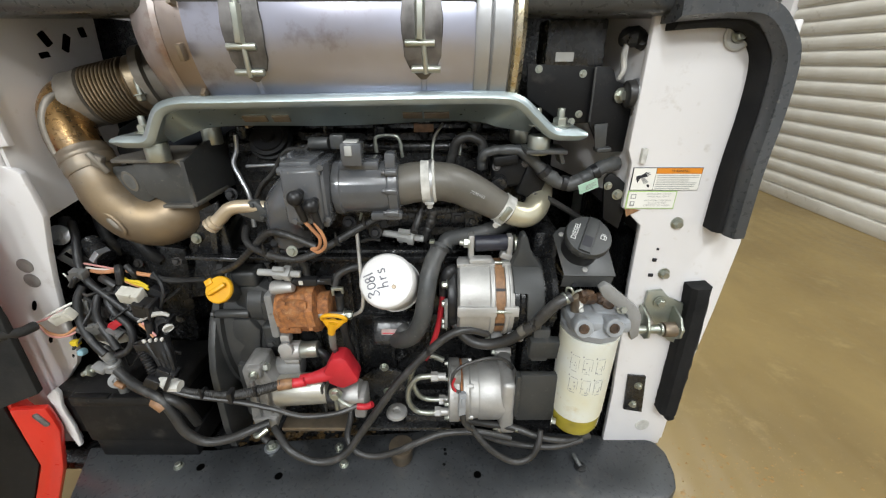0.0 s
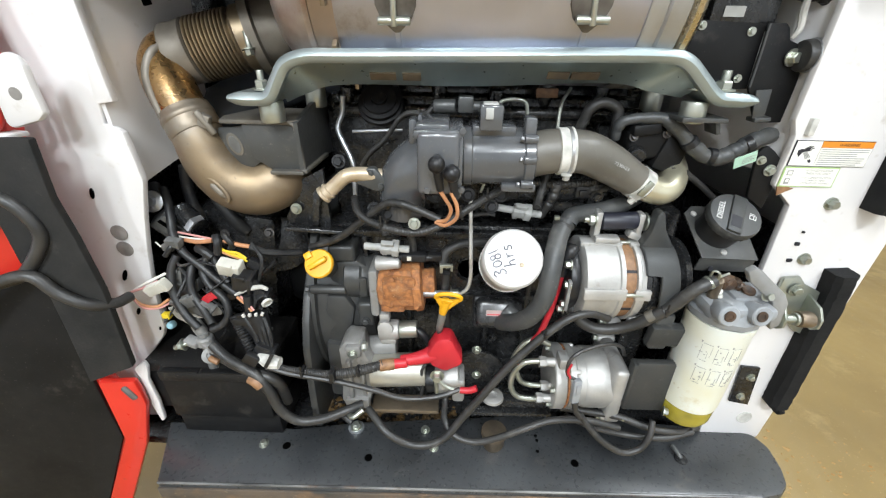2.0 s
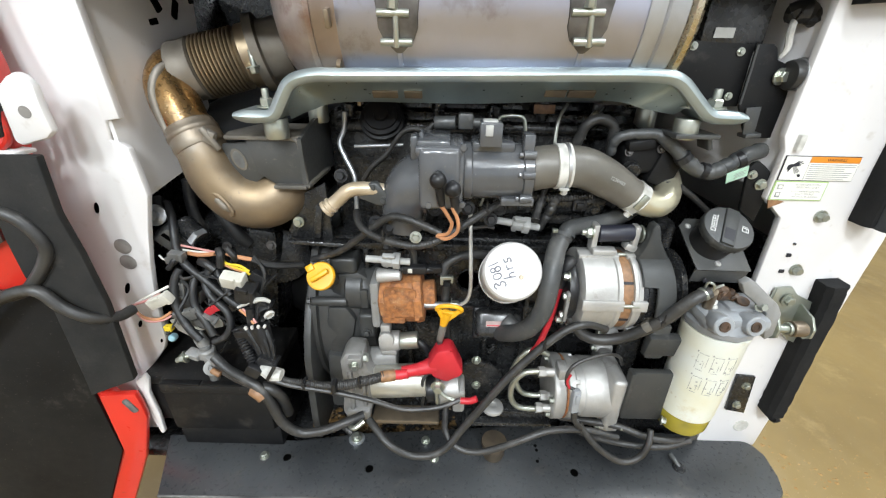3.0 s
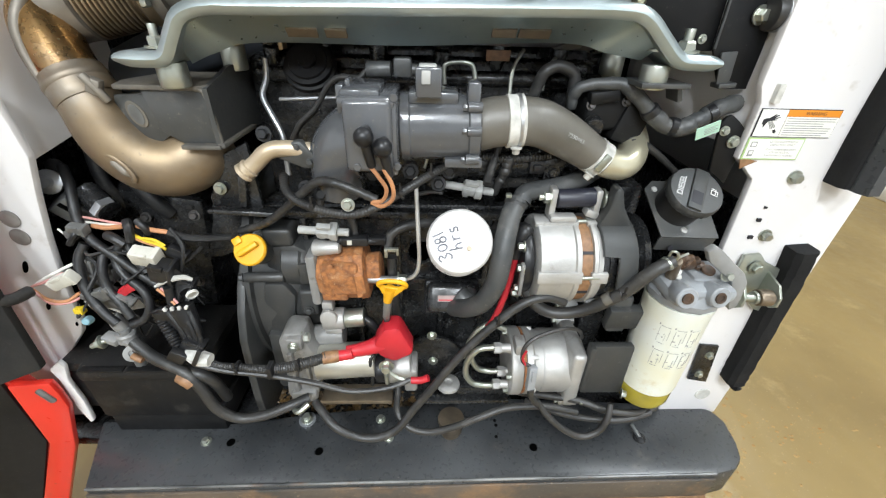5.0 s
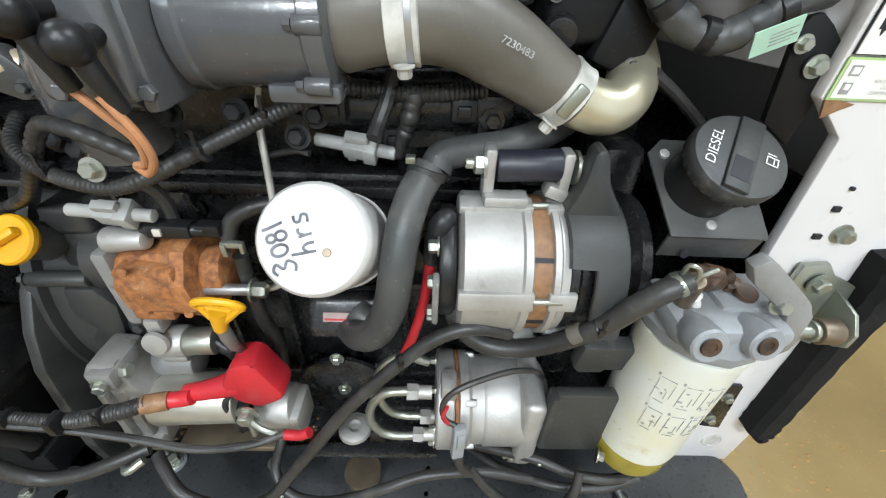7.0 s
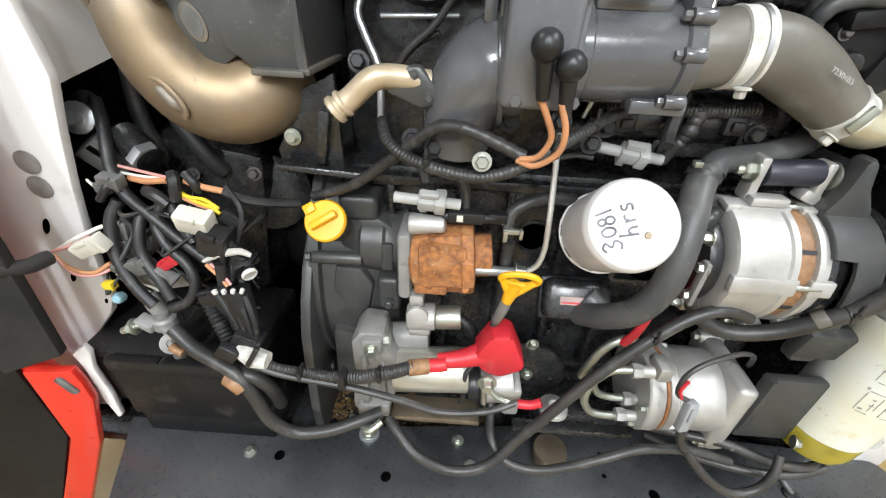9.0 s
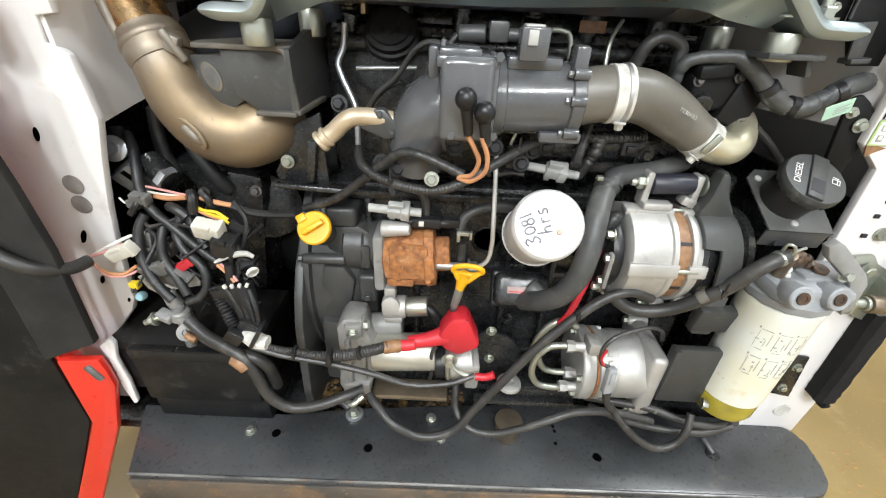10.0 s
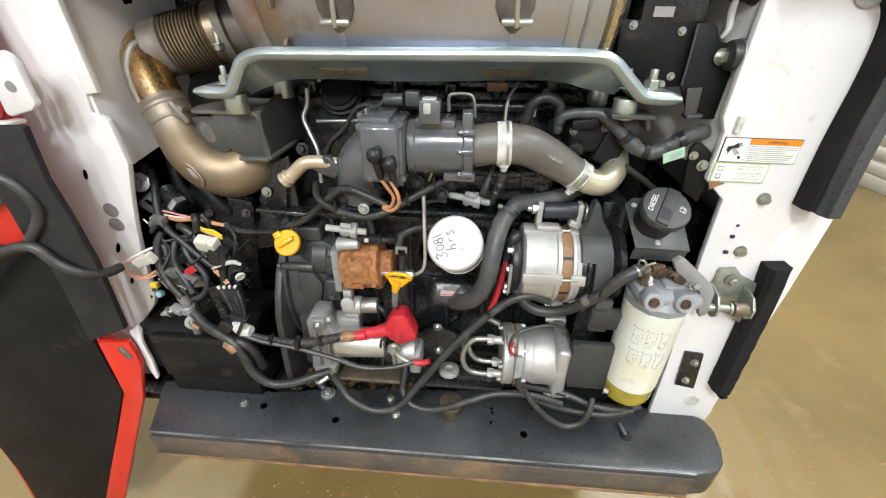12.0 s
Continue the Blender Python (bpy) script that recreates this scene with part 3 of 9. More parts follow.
    part("rust_edge", sweep(bmesh.new(), [(-0.688, 0.4445, 0.3955), (-0.4, 0.4475, 0.3962), (-0.1, 0.4505, 0.3950), (0.15, 0.4530, 0.3958), (0.384, 0.4555, 0.3952)], [0.0035, 0.0045, 0.0038, 0.0050, 0.0040], 8, 8), mat("flaking_rust", (0.24, 0.12, 0.05), 0.8, color2=(0.10, 0.055, 0.03), scale=22, amount=1, bump=0.8, bump_scale=160, dirt=(0.36, 0.24, 0.13), dirt_amount=0.2, dirt_scale=25), sl, "flaking rusty bottom edge")
    # black discs laid on the sill paint the dark of its holes
    for c in ((-0.323, 0.508, 0.463), (0.068, 0.511, 0.463), (-0.487, 0.527, 0.463)):
        part("sill_hole", lathe(bmesh.new(), c, (0, 0, 1), [(0, 0.0075), (0.0008, 0.0075)], 20), VOID, sl)
    for c in ((0.005, 0.557, 0.463), (0.002, 0.533, 0.463), (0.004, 0.567, 0.463)):
        part("sill_hole", lathe(bmesh.new(), c, (0, 0, 1), [(0, 0.0032), (0.0008, 0.0032)], 14), VOID, sl)
    for c in ((-0.219, 0.572, 0.463), (-0.532, 0.529, 0.463), (-0.200, 0.533, 0.463)):
        bm = bmesh.new()
        hexbolt(bm, c, (0, 0, 1), 0.0065, 0.007)
        part("sill_bolt", bm, ZINC, sl)
    return b


body()


def ribbon(bm, path, w, d, wear=0.0, seed=1):
    """A rounded strip of width w and depth d along a smooth line in an upright plane."""
    line = spline(path, 7 if wear else 5)
    rings = []
    rnd = random.Random(seed)
    for i, p in enumerate(line):
        t = (line[min(i + 1, len(line) - 1)] - line[max(i - 1, 0)]).normalized()
        s = Vector((0, 1, 0)).cross(t).normalized()
        o = Vector((0, 1, 0))
        sec = [(-w, d), (-w, -d * 0.5), (-w * 0.6, -d), (w * 0.6, -d), (w, -d * 0.5), (w, d)]
        rings.append([bm.verts.new(p + s * (a * 0.5 + rnd.uniform(-wear, wear)) + o * (c * 0.5 + rnd.uniform(-wear, wear))) for a, c in sec])
    for a, b in zip(rings, rings[1:]):
        for k in range(6):
            bm.faces.new((a[k], a[(k + 1) % 6], b[(k + 1) % 6], b[k]))
    bm.faces.new(rings[0][::-1])
    bm.faces.new(rings[-1])
    return bm


def hood_edge():
    """The dark moulded edge round the top of the bay."""
    h = thing("hood_edge_trim", "dark grey moulded trim round the top of the engine bay", "trim")
    part("top_beam", box(bmesh.new(), (-0.20, 0.60, 1.288), (1.24, 0.08, 0.072), 0.018, seg=3), SILL, h)
    rim = [(0.282, 0.565, 1.256), (0.351, 0.565, 1.260), (0.391, 0.565, 1.254), (0.419, 0.565, 1.229), (0.434, 0.565, 1.199), (0.439, 0.565, 1.136), (0.438, 0.565, 1.058), (0.443, 0.565, 0.959)]
    part("rim", ribbon(bmesh.new(), rim, 0.026, 0.05), SILL, h)
    seal = [(0.290, 0.575, 1.248), (0.360, 0.575, 1.252), (0.391, 0.575, 1.244), (0.414, 0.575, 1.224), (0.427, 0.575, 1.195), (0.431, 0.575, 1.135), (0.429, 0.575, 1.056), (0.431, 0.575, 0.960)]
    part("seal", ribbon(bmesh.new(), seal, 0.026, 0.03), SEAL, h, "black foam seal")
    s = thing("lower_seal", "torn black foam seal strip on the white upright", "seal")
    part("strip", ribbon(bmesh.new(), [(0.433, 0.575, 0.858), (0.438, 0.575, 0.800), (0.443, 0.575, 0.689), (0.446, 0.575, 0.595), (0.447, 0.575, 0.567)], 0.034, 0.03, 0.0008, 4), SEAL, s)
    part("torn_end", lumpy(bmesh.new(), [(0.440, 0.572, 0.571), (0.447, 0.572, 0.562), (0.455, 0.573, 0.560)], [0.011, 0.010, 0.007], 31, 12, 0.4, 5), SEAL, s, "ragged torn end")


hood_edge()


# ---- exhaust and crossbar at the top of the bay ----
def canister():
    f = thing("exhaust_canister", "heat-tinted stainless exhaust canister lying across the bay", "muffler")
    cy, cz, r = 0.690, 1.240, 0.130
    X = (1, 0, 0)
    part("shell", lathe(bmesh.new(), (-0.352, cy, cz), X, [(0.028, r), (0.030, r + 0.001), (0.39, r + 0.001), (0.394, r)], 64), STAINLESS, f)
    part("inlet_band", lathe(bmesh.new(), (-0.352, cy, cz), X, [(0, r), (0.001, r + 0.0015), (0.026, r + 0.0015), (0.031, r + 0.0008)], 64), mat("brown_tempered_steel", (0.36, 0.30, 0.27), 0.33, metal=0.9, color2=(0.22, 0.175, 0.15), scale=9, amount=1, bump=0.1, bump_scale=150, dirt=(0.16, 0.10, 0.07), dirt_amount=0.15, dirt_scale=12), f, "brown heat-tempered inlet band")
    part("end_cone", lathe(bmesh.new(), (-0.412, cy, cz), X, [(0, 0.080), (0.004, 0.097), (0.018, 0.115), (0.036, 0.126), (0.046, r + 0.002), (0.054, r + 0.004), (0.060, r + 0.001)], 64), mat("rust_browned_steel", (0.22, 0.165, 0.135), 0.40, metal=0.8, color2=(0.50, 0.45, 0.43), scale=14, amount=1, bump=0.2, bump_scale=120, dirt=(0.22, 0.12, 0.075), dirt_amount=0.25, dirt_scale=16), f, "rust-flecked pressed end cone")
    part("end_band", lathe(bmesh.new(), (0.041, cy, cz), X, [(0, r + 0.002), (0.003, r + 0.004), (0.018, r + 0.004), (0.020, r + 0.001), (0.023, r + 0.004), (0.044, r + 0.004), (0.047, r)], 64), STAIN2, f, "bluish dull steel band")
    part("flange", lathe(bmesh.new(), (0.088, cy, cz), X, [(0, r + 0.002), (0.003, r + 0.007), (0.010, r + 0.007), (0.016, r + 0.001), (0.02, r - 0.03), (0.03, 0.05)], 64), GOLD, f, "gold-tinted rolled flange")
    for bars, ring_x in ((((-0.251, 0.562, 1.243), (-0.254, 0.563, 1.216), (-0.251, 0.567, 1.186)), -0.249), (((-0.028, 0.562, 1.245), (-0.029, 0.563, 1.220), (-0.022, 0.567, 1.190)), -0.026)):
        c = part("clamp", lathe(bmesh.new(), (ring_x - 0.004, cy, cz), X, [(0, r + 0.0008), (0.001, r + 0.0018), (0.007, r + 0.0018), (0.008, r + 0.0008)], 64), STAINLESS, f, "stainless clamp band with soot-darkened saddle and T-bolt")
        low = math.atan2(bars[2][2] - cz, cy - bars[2][1]) - 0.10
        bm = bmesh.new()
        rows = []
        for k in range(15):
            a = low + 1.5 * k / 14
            w = 0.0255 * min(1.0, math.sqrt(max(0.02, k / 2.2))) * (1 + 0.05 * math.sin(k * 1.7))
            rows.append([bm.verts.new((ring_x + w * q, cy - (r + h) * math.cos(a), cz + (r + h) * math.sin(a))) for q, h in ((-1, 0.0008), (-0.96, 0.0034), (-0.4, 0.004), (0.4, 0.004), (0.96, 0.0034), (1, 0.0008))])
        for ra, rb in zip(rows, rows[1:]):
            for q in range(5):
                bm.faces.new((ra[q], ra[q + 1], rb[q + 1], rb[q]))
        part("saddle", bm, SOOT, c, "soot-darkened saddle")
        bm = bmesh.new()
        for p in bars[1:]:
            cyl(bm, (p[0] - 0.019, p[1] - 0.004, p[2]), (p[0] + 0.019, p[1] - 0.004, p[2]), 0.0045, 0.001, 12)
        a, z = Vector(bars[0]), Vector(bars[2])
        cyl(bm, a + Vector((0, -0.006, 0.03)), z + Vector((0, -0.006, -0.006)), 0.0036, 0.001, 12)
        cyl(bm, a + Vector((0, -0.006, 0.02)), Vector(bars[1]) + Vector((0, -0.006, 0.004)), 0.0065, 0.001, 6)
        part("t_bolt", bm, ZINC, c)
    bm = bmesh.new()
    for k in range(14):
        a = 2 * math.pi * k / 14
        box(bm, (-0.33 + 0.003 * (k % 2), cy + (r + 0.002) * math.sin(a), cz + (r + 0.002) * math.cos(a)), (0.006, 0.02, 0.02), 0.001, pose(0, 0, 0, -math.degrees(a), 0, 0))
    weld = part("weld_bead", bm, BELLOW, f)
    weld["kind"] = "stuff"


canister()


def crossbar():
    f = thing("engine_crossbar", "pale galvanised bent steel crossbar over the engine", "crossbar")
    mid = [(-0.473, 0.575, 1.096), (-0.443, 0.575, 1.095), (-0.421, 0.575, 1.098), (-0.407, 0.575, 1.118), (-0.392, 0.575, 1.138), (-0.364, 0.575, 1.147), (-0.316, 0.575, 1.148), (-0.158, 0.575, 1.151), (-0.002, 0.575, 1.154), (0.079, 0.575, 1.154), (0.107, 0.575, 1.148), (0.131, 0.575, 1.128), (0.155, 0.575, 1.108), (0.178, 0.575, 1.105), (0.204, 0.575, 1.105)]
    line = spline(mid, 4)
    rings = []
    bm = bmesh.new()
    for i, p in enumerate(line):
        t = (line[min(i + 1, len(line) - 1)] - line[max(i - 1, 0)]).normalized()
        up = Vector((0, 1, 0)).cross(t)
        up = up if up.z > 0 else -up
        th = 0.0085 * (0.5 if i in (0, len(line) - 1) else 0.85 if i in (1, len(line) - 2) else 1.0)
        sec = [(0.0, -th), (-0.004, -th * 0.6), (-0.006, 0), (-0.004, th * 0.6), (0.0, th), (0.05, th), (0.05, -th)]
        rings.append([bm.verts.new(p + up * c + Vector((0, a, 0))) for a, c in sec])
    for a, b in zip(rings, rings[1:]):
        for k in range(7):
            bm.faces.new((a[k], a[(k + 1) % 7], b[(k + 1) % 7], b[k]))
    bm.faces.new(rings[0][::-1])
    bm.faces.new(rings[-1])
    part("bar", bm, BAR, f)
    # the web under the bar, slanting back and down
    hi = spline([(-0.404, 0.580, 1.111), (-0.389, 0.580, 1.133), (-0.362, 0.580, 1.141), (-0.157, 0.580, 1.145), (0.080, 0.580, 1.148), (0.109, 0.580, 1.141), (0.132, 0.580, 1.121)], 10)
    lw = spline([(-0.411, 0.612, 1.087), (-0.381, 0.614, 1.099), (-0.328, 0.616, 1.111), (-0.152, 0.616, 1.112), (0.028, 0.616, 1.119), (0.084, 0.614, 1.110), (0.128, 0.612, 1.103)], 10)
    bm = bmesh.new()
    va = [bm.verts.new(p) for p in hi]
    vb = [bm.verts.new(p) for p in lw]
    vc = [bm.verts.new(p + Vector((0, 0.012, 0.004))) for p in lw]
    vd = [bm.verts.new(p + Vector((0, 0.03, 0.0))) for p in hi]
    for k in range(len(hi) - 1):
        for a, b in ((va, vb), (vb, vc), (vc, vd)):
            bm.faces.new((a[k], a[k + 1], b[k + 1], b[k]))
    part("web", bm, WEB, f, "web of the crossbar, its bluish shade painted in")
    bm = cyl(bmesh.new(), (0.170, 0.596, 1.112), (0.170, 0.596, 1.139), 0.0055, 0.001, 14)
    hexbolt(bm, (0.170, 0.596, 1.114), (0, 0, 1), 0.0105, 0.010)
    part("end_stud", bm, ZINC, f, "bright stud and nut on the bar end")
    for c, w in (((-0.273, 0.600, 1.124), 0.034), ((-0.235, 0.600, 1.124), 0.024), ((-0.044, 0.600, 1.129), 0.028), ((-0.009, 0.600, 1.129), 0.036)):
        bm = bmesh.new()
        box(bm, c, (w, 0.003, 0.012), 0, pose(0, 0, 0, 45, 0, 0))
        part("scuffed_label", bm, BELLOW, f, "scuffed brownish label")
    for c, top in (((-0.428, 0.597, 1.079), (-0.436, 0.597, 1.111)), ((0.143, 0.600, 1.089), (0.140, 0.600, 1.113))):
        c = Vector(c)
        part("spacer", cyl(bmesh.new(), c - Vector((0, 0, 0.016)), c + Vector((0, 0, 0.012)), 0.0165, 0.002, 32), ZINC, f, "bright zinc spacer")
        bm = bmesh.new()
        hexbolt(bm, (c.x - 0.006, c.y - 0.004, c.z + 0.026), (0, 0, 1), 0.009, 0.010)
        cyl(bm, (c.x - 0.006, c.y - 0.004, c.z + 0.03), (c.x - 0.006, c.y - 0.004, c.z + 0.05), 0.0045, 0.001, 12)
        part("nut", bm, ZINC, f)
    for c in ((-0.399, 0.700, 1.087), (0.131, 0.700, 1.090)):
        c = Vector(c)
        part("rear_spacer", cyl(bmesh.new(), c - Vector((0, 0, 0.018)), c + Vector((0, 0, 0.014)), 0.016, 0.002, 28), ZINC, f, "bright zinc spacer")
    part("foot", box(bmesh.new(), Vector((0.152, 0.605, 1.079)), (0.060, 0.05, 0.006), 0.001), CHARCOAL, f, "dark steel foot")
    part("foot_hook", box(bmesh.new(), Vector((0.177, 0.605, 1.070)), (0.006, 0.03, 0.022), 0.001, pose(0, 0, 0, 0, -20, 0)), CHARCOAL, f)


crossbar()


def exhaust_pipe():
    f = thing("exhaust_pipe", "bronzed bent exhaust pipe with clamp below the bellows", "pipe")
    part("upper_elbow", sweep(bmesh.new(), [(-0.606, 0.706, 1.142), (-0.611, 0.690, 1.141), (-0.611, 0.672, 1.123), (-0.599, 0.655, 1.098), (-0.584, 0.643, 1.074), (-0.570, 0.634, 1.055)], [0.032, 0.034, 0.035, 0.035, 0.034, 0.033], 28, 8), PIPESHEEN, f, "heat-tinted upper elbow with its orange reflection painted in")
    part("elbow_seam", sweep(bmesh.new(), [(-0.593, 0.660, 1.158), (-0.605, 0.648, 1.148), (-0.612, 0.640, 1.132), (-0.612, 0.630, 1.113), (-0.605, 0.620, 1.090), (-0.594, 0.612, 1.064), (-0.587, 0.610, 1.050)], [0.002, 0.0060, 0.0075, 0.0078, 0.0075, 0.0060, 0.002], 12, 8), PIPEDUST, f, "dusty clamshell seam")
    part("lower_elbow", sweep(bmesh.new(), [(-0.570, 0.634, 1.055), (-0.560, 0.630, 1.030), (-0.548, 0.630, 0.993), (-0.524, 0.634, 0.962), (-0.490, 0.640, 0.951), (-0.460, 0.655, 0.961), (-0.446, 0.680, 0.971)], [0.034, 0.037, 0.041, 0.044, 0.045, 0.044, 0.042], 30, 8), PIPE, f)
    ax = Vector((-0.560, 0.630, 1.030)) - Vector((-0.584, 0.643, 1.074))
    part("clamp", lathe(bmesh.new(), Vector((-0.570, 0.634, 1.054)) - ax.normalized() * 0.007, ax, [(-0.012, 0.034), (-0.011, 0.0358), (-0.003, 0.0364), (-0.001, 0.0378), (0.004, 0.0378), (0.006, 0.0366), (0.014, 0.0374), (0.020, 0.0376), (0.026, 0.036)], 36), PIPE, f, "dusty crimped clamp collar")
    cc = Vector((-0.570, 0.634, 1.054))
    bm = cyl(bmesh.new(), cc + Vector((0.030, -0.030, 0.020)), cc + Vector((0.046, -0.024, -0.012)), 0.005, 0.001, 12)
    box(bm, cc + Vector((0.036, -0.024, 0.006)), (0.016, 0.012, 0.020), 0.003, pose(0, 0, 0, 0, 25, 0))
    part("clamp_bolt", bm, PIPEDUST, f)
    a, b = Vector((-0.608, 0.690, 1.138)), Vector((-0.478, 0.720, 1.170))
    d = (b - a).normalized()
    L = (b - a).length
    part("cuff", lathe(bmesh.new(), a, d, [(0, 0.037), (0.004, 0.0435), (0.010, 0.0450), (0.020, 0.0440), (0.032, 0.0452), (0.036, 0.0462), (0.039, 0.041)], 40), PIPEDUST, f, "dull dusty pipe cuff")
    prof = [(0.037, 0.039)]
    n = 11
    for k in range(n):
        s0 = 0.040 + (L - 0.074) * k / n
        w = (L - 0.074) / n
        prof += [(s0, 0.039), (s0 + w * 0.22, 0.0455), (s0 + w * 0.45, 0.0465), (s0 + w * 0.68, 0.0455), (s0 + w * 0.88, 0.039)]
    prof += [(L - 0.032, 0.040), (L - 0.028, 0.046), (L - 0.012, 0.046), (L - 0.008, 0.050), (L, 0.050)]
    part("bellows", lathe(bmesh.new(), a, d, prof, 40), RIBS, f, "braided brown steel bellows")
    part("end_clamp", lathe(bmesh.new(), b - d * 0.012, d, [(0, 0.048), (0.001, 0.056), (0.014, 0.056), (0.016, 0.046), (0.05, 0.046)], 40), PIPEDUST, f, "dull dusty end clamp")
    bm = cyl(bmesh.new(), b + Vector((0.000, -0.052, 0.004)), b + Vector((0.004, -0.056, -0.02)), 0.004, 0.001, 12)
    hexbolt(bm, b + Vector((0.002, -0.056, -0.018)), (0.2, -0.1, -1), 0.0065, 0.008)
    part("clamp_bolt", bm, ZINC, f)
    dc, du = Vector((-0.5305, 0.5915, 0.9625)), Vector((0.60, -0.10, -0.79)).normalized()
    dn = Vector((-0.45, -0.84, -0.30)).normalized()
    du = (du - dn * du.dot(dn)).normalized()
    dv = dn.cross(du)
    rim = [dc + du * 0.0215 * math.cos(k * math.pi / 8) + dv * 0.0085 * math.sin(k * math.pi / 8) - dn * 0.004 * abs(math.sin(k * math.pi / 8)) for k in range(17)]
    part("dent", sweep(bmesh.new(), rim, 0.0032, 10, 4), PIPE, f, "raised rim of an oval weld hollow")
    part("dent_hollow", sweep(bmesh.new(), [dc - du * 0.017 - dn * 0.003, dc - du * 0.008 - dn * 0.002, dc + du * 0.008 - dn * 0.002, dc + du * 0.017 - dn * 0.003], [0.002, 0.0062, 0.0062, 0.002], 12), PIPEDUST, f, "dull hollow")


exhaust_pipe()
tube("air_duct", [(-0.640, 0.820, 1.035), (-0.575, 0.812, 1.062), (-0.500, 0.808, 1.090), (-0.420, 0.812, 1.112), (-0.340, 0.820, 1.122)], 0.042, mat("slate_blue_duct", (0.045, 0.052, 0.064), 0.5, color2=(0.065, 0.070, 0.080), scale=12, amount=1, bump=0.2, bump_scale=160), "slate grey duct behind the bellows", "duct", 28)


def left_mount():
    """A folded box bracket: top plate, front and side walls, a wing with a slot, and a bent lower lip."""
    f = thing("mount_bracket", "dusty black folded steel engine mount bracket", "bracket")
    front = [(-0.484, 1.056), (-0.415, 1.058), (-0.405, 1.050), (-0.402, 0.989), (-0.418, 0.988), (-0.447, 0.988), (-0.474, 1.006)]
    part("front_plate", plate(bmesh.new(), front, 0.005, facing(0.612), 0.0012), CHARCOAL, f)
    wing = [(-0.524, 1.048), (-0.480, 1.053), (-0.455, 1.050), (-0.462, 1.003), (-0.488, 0.987), (-0.514, 0.992), (-0.532, 1.017)]
    part("wing_plate", plate(bmesh.new(), wing, 0.006, facing(0.620), 0.0015), CHARCOAL, f)
    side = [(0.606, 1.060), (0.672, 1.078), (0.770, 1.078), (0.770, 0.985), (0.700, 0.990), (0.606, 0.990)]
    part("side_plate", plate(bmesh.new(), side, 0.006, Matrix(((0.05, 0, 1, -0.436), (1, 0, 0, 0), (0, 1, 0, 0), (0, 0, 0, 1)))), CHARCOAL, f)
    top = [(-0.512, 0.606), (-0.412, 0.606), (-0.401, 0.614), (-0.396, 0.72), (-0.50, 0.72), (-0.522, 0.64)]
    part("top_plate", plate(bmesh.new(), top, 0.006, pose(0, 0, 1.057), 0.0015), DUSTY, f, "dust-covered top plate")
    # pale dusty strip that also paints the highlight along the folded edge
    part("corner", sweep(bmesh.new(), [(-0.420, 0.6095, 1.060), (-0.407, 0.6095, 1.056), (-0.4035, 0.6095, 1.040), (-0.4015, 0.6095, 1.010), (-0.400, 0.6095, 0.992)], 0.0032, 8, 6), DUSTY, f, "dusty folded corner with its edge highlight painted in")
    part("lip", box(bmesh.new(), (-0.424, 0.607, 0.9885), (0.050, 0.014, 0.006), 0.0015), DUSTY, f, "dusty lower lip")
    bm = box(bmesh.new(), (0, 0, 0), (0.010, 0.098, 0.006), 0.0015)
    bm.transform(Matrix.Translation((-0.3965, 0.652, 0.991)) @ pose(0, 0, 0, 1, 0, -3))
    part("side_lip", bm, DUSTY, f, "dusty lower lip")
    hc = Vector((-0.503, 0.0, 1.025))
    ring = [(hc.x + 0.010 * math.cos(k * math.pi / 10) - 0.006 * math.sin(k * math.pi / 10), hc.z + 0.003 * math.cos(k * math.pi / 10) + 0.0165 * math.sin(k * math.pi / 10)) for k in range(20)]
    part("slot_rim", plate(bmesh.new(), ring, 0.002, facing(0.6186), 0.0008), DUSTY, f, "dusty rim of an oval slot")
    oval = [(hc.x + 0.7 * (a - hc.x), hc.z + 0.75 * (b - hc.z)) for a, b in ring]
    part("hole", plate(bmesh.new(), oval, 0.0012, facing(0.6179)), DULLPL, f)
    lower = [(-0.440, 0.956), (-0.383, 0.985), (-0.380, 0.878), (-0.448, 0.873), (-0.454, 0.901), (-0.440, 0.924)]
    part("lower_plate", plate(bmesh.new(), lower, 0.008, facing(0.638), 0.001), BLACK, f)
    part("lower_shelf", box(bmesh.new(), (-0.402, 0.632, 0.884), (0.096, 0.04, 0.007), 0.002, pose(0, 0, 0, -12, 3, 0)), BLACK, f)
    part("lower_rib", box(bmesh.new(), (-0.398, 0.632, 0.921), (0.012, 0.014, 0.060), 0.003, pose(0, 0, 0, 0, 10, 0)), BLACK, f)
    bm = bmesh.new()
    hexbolt(bm, (-0.433, 0.634, 0.918), (0, -1, 0.1), 0.0064, 0.006)
    part("bolt", bm, ZINC, f)


left_mount()


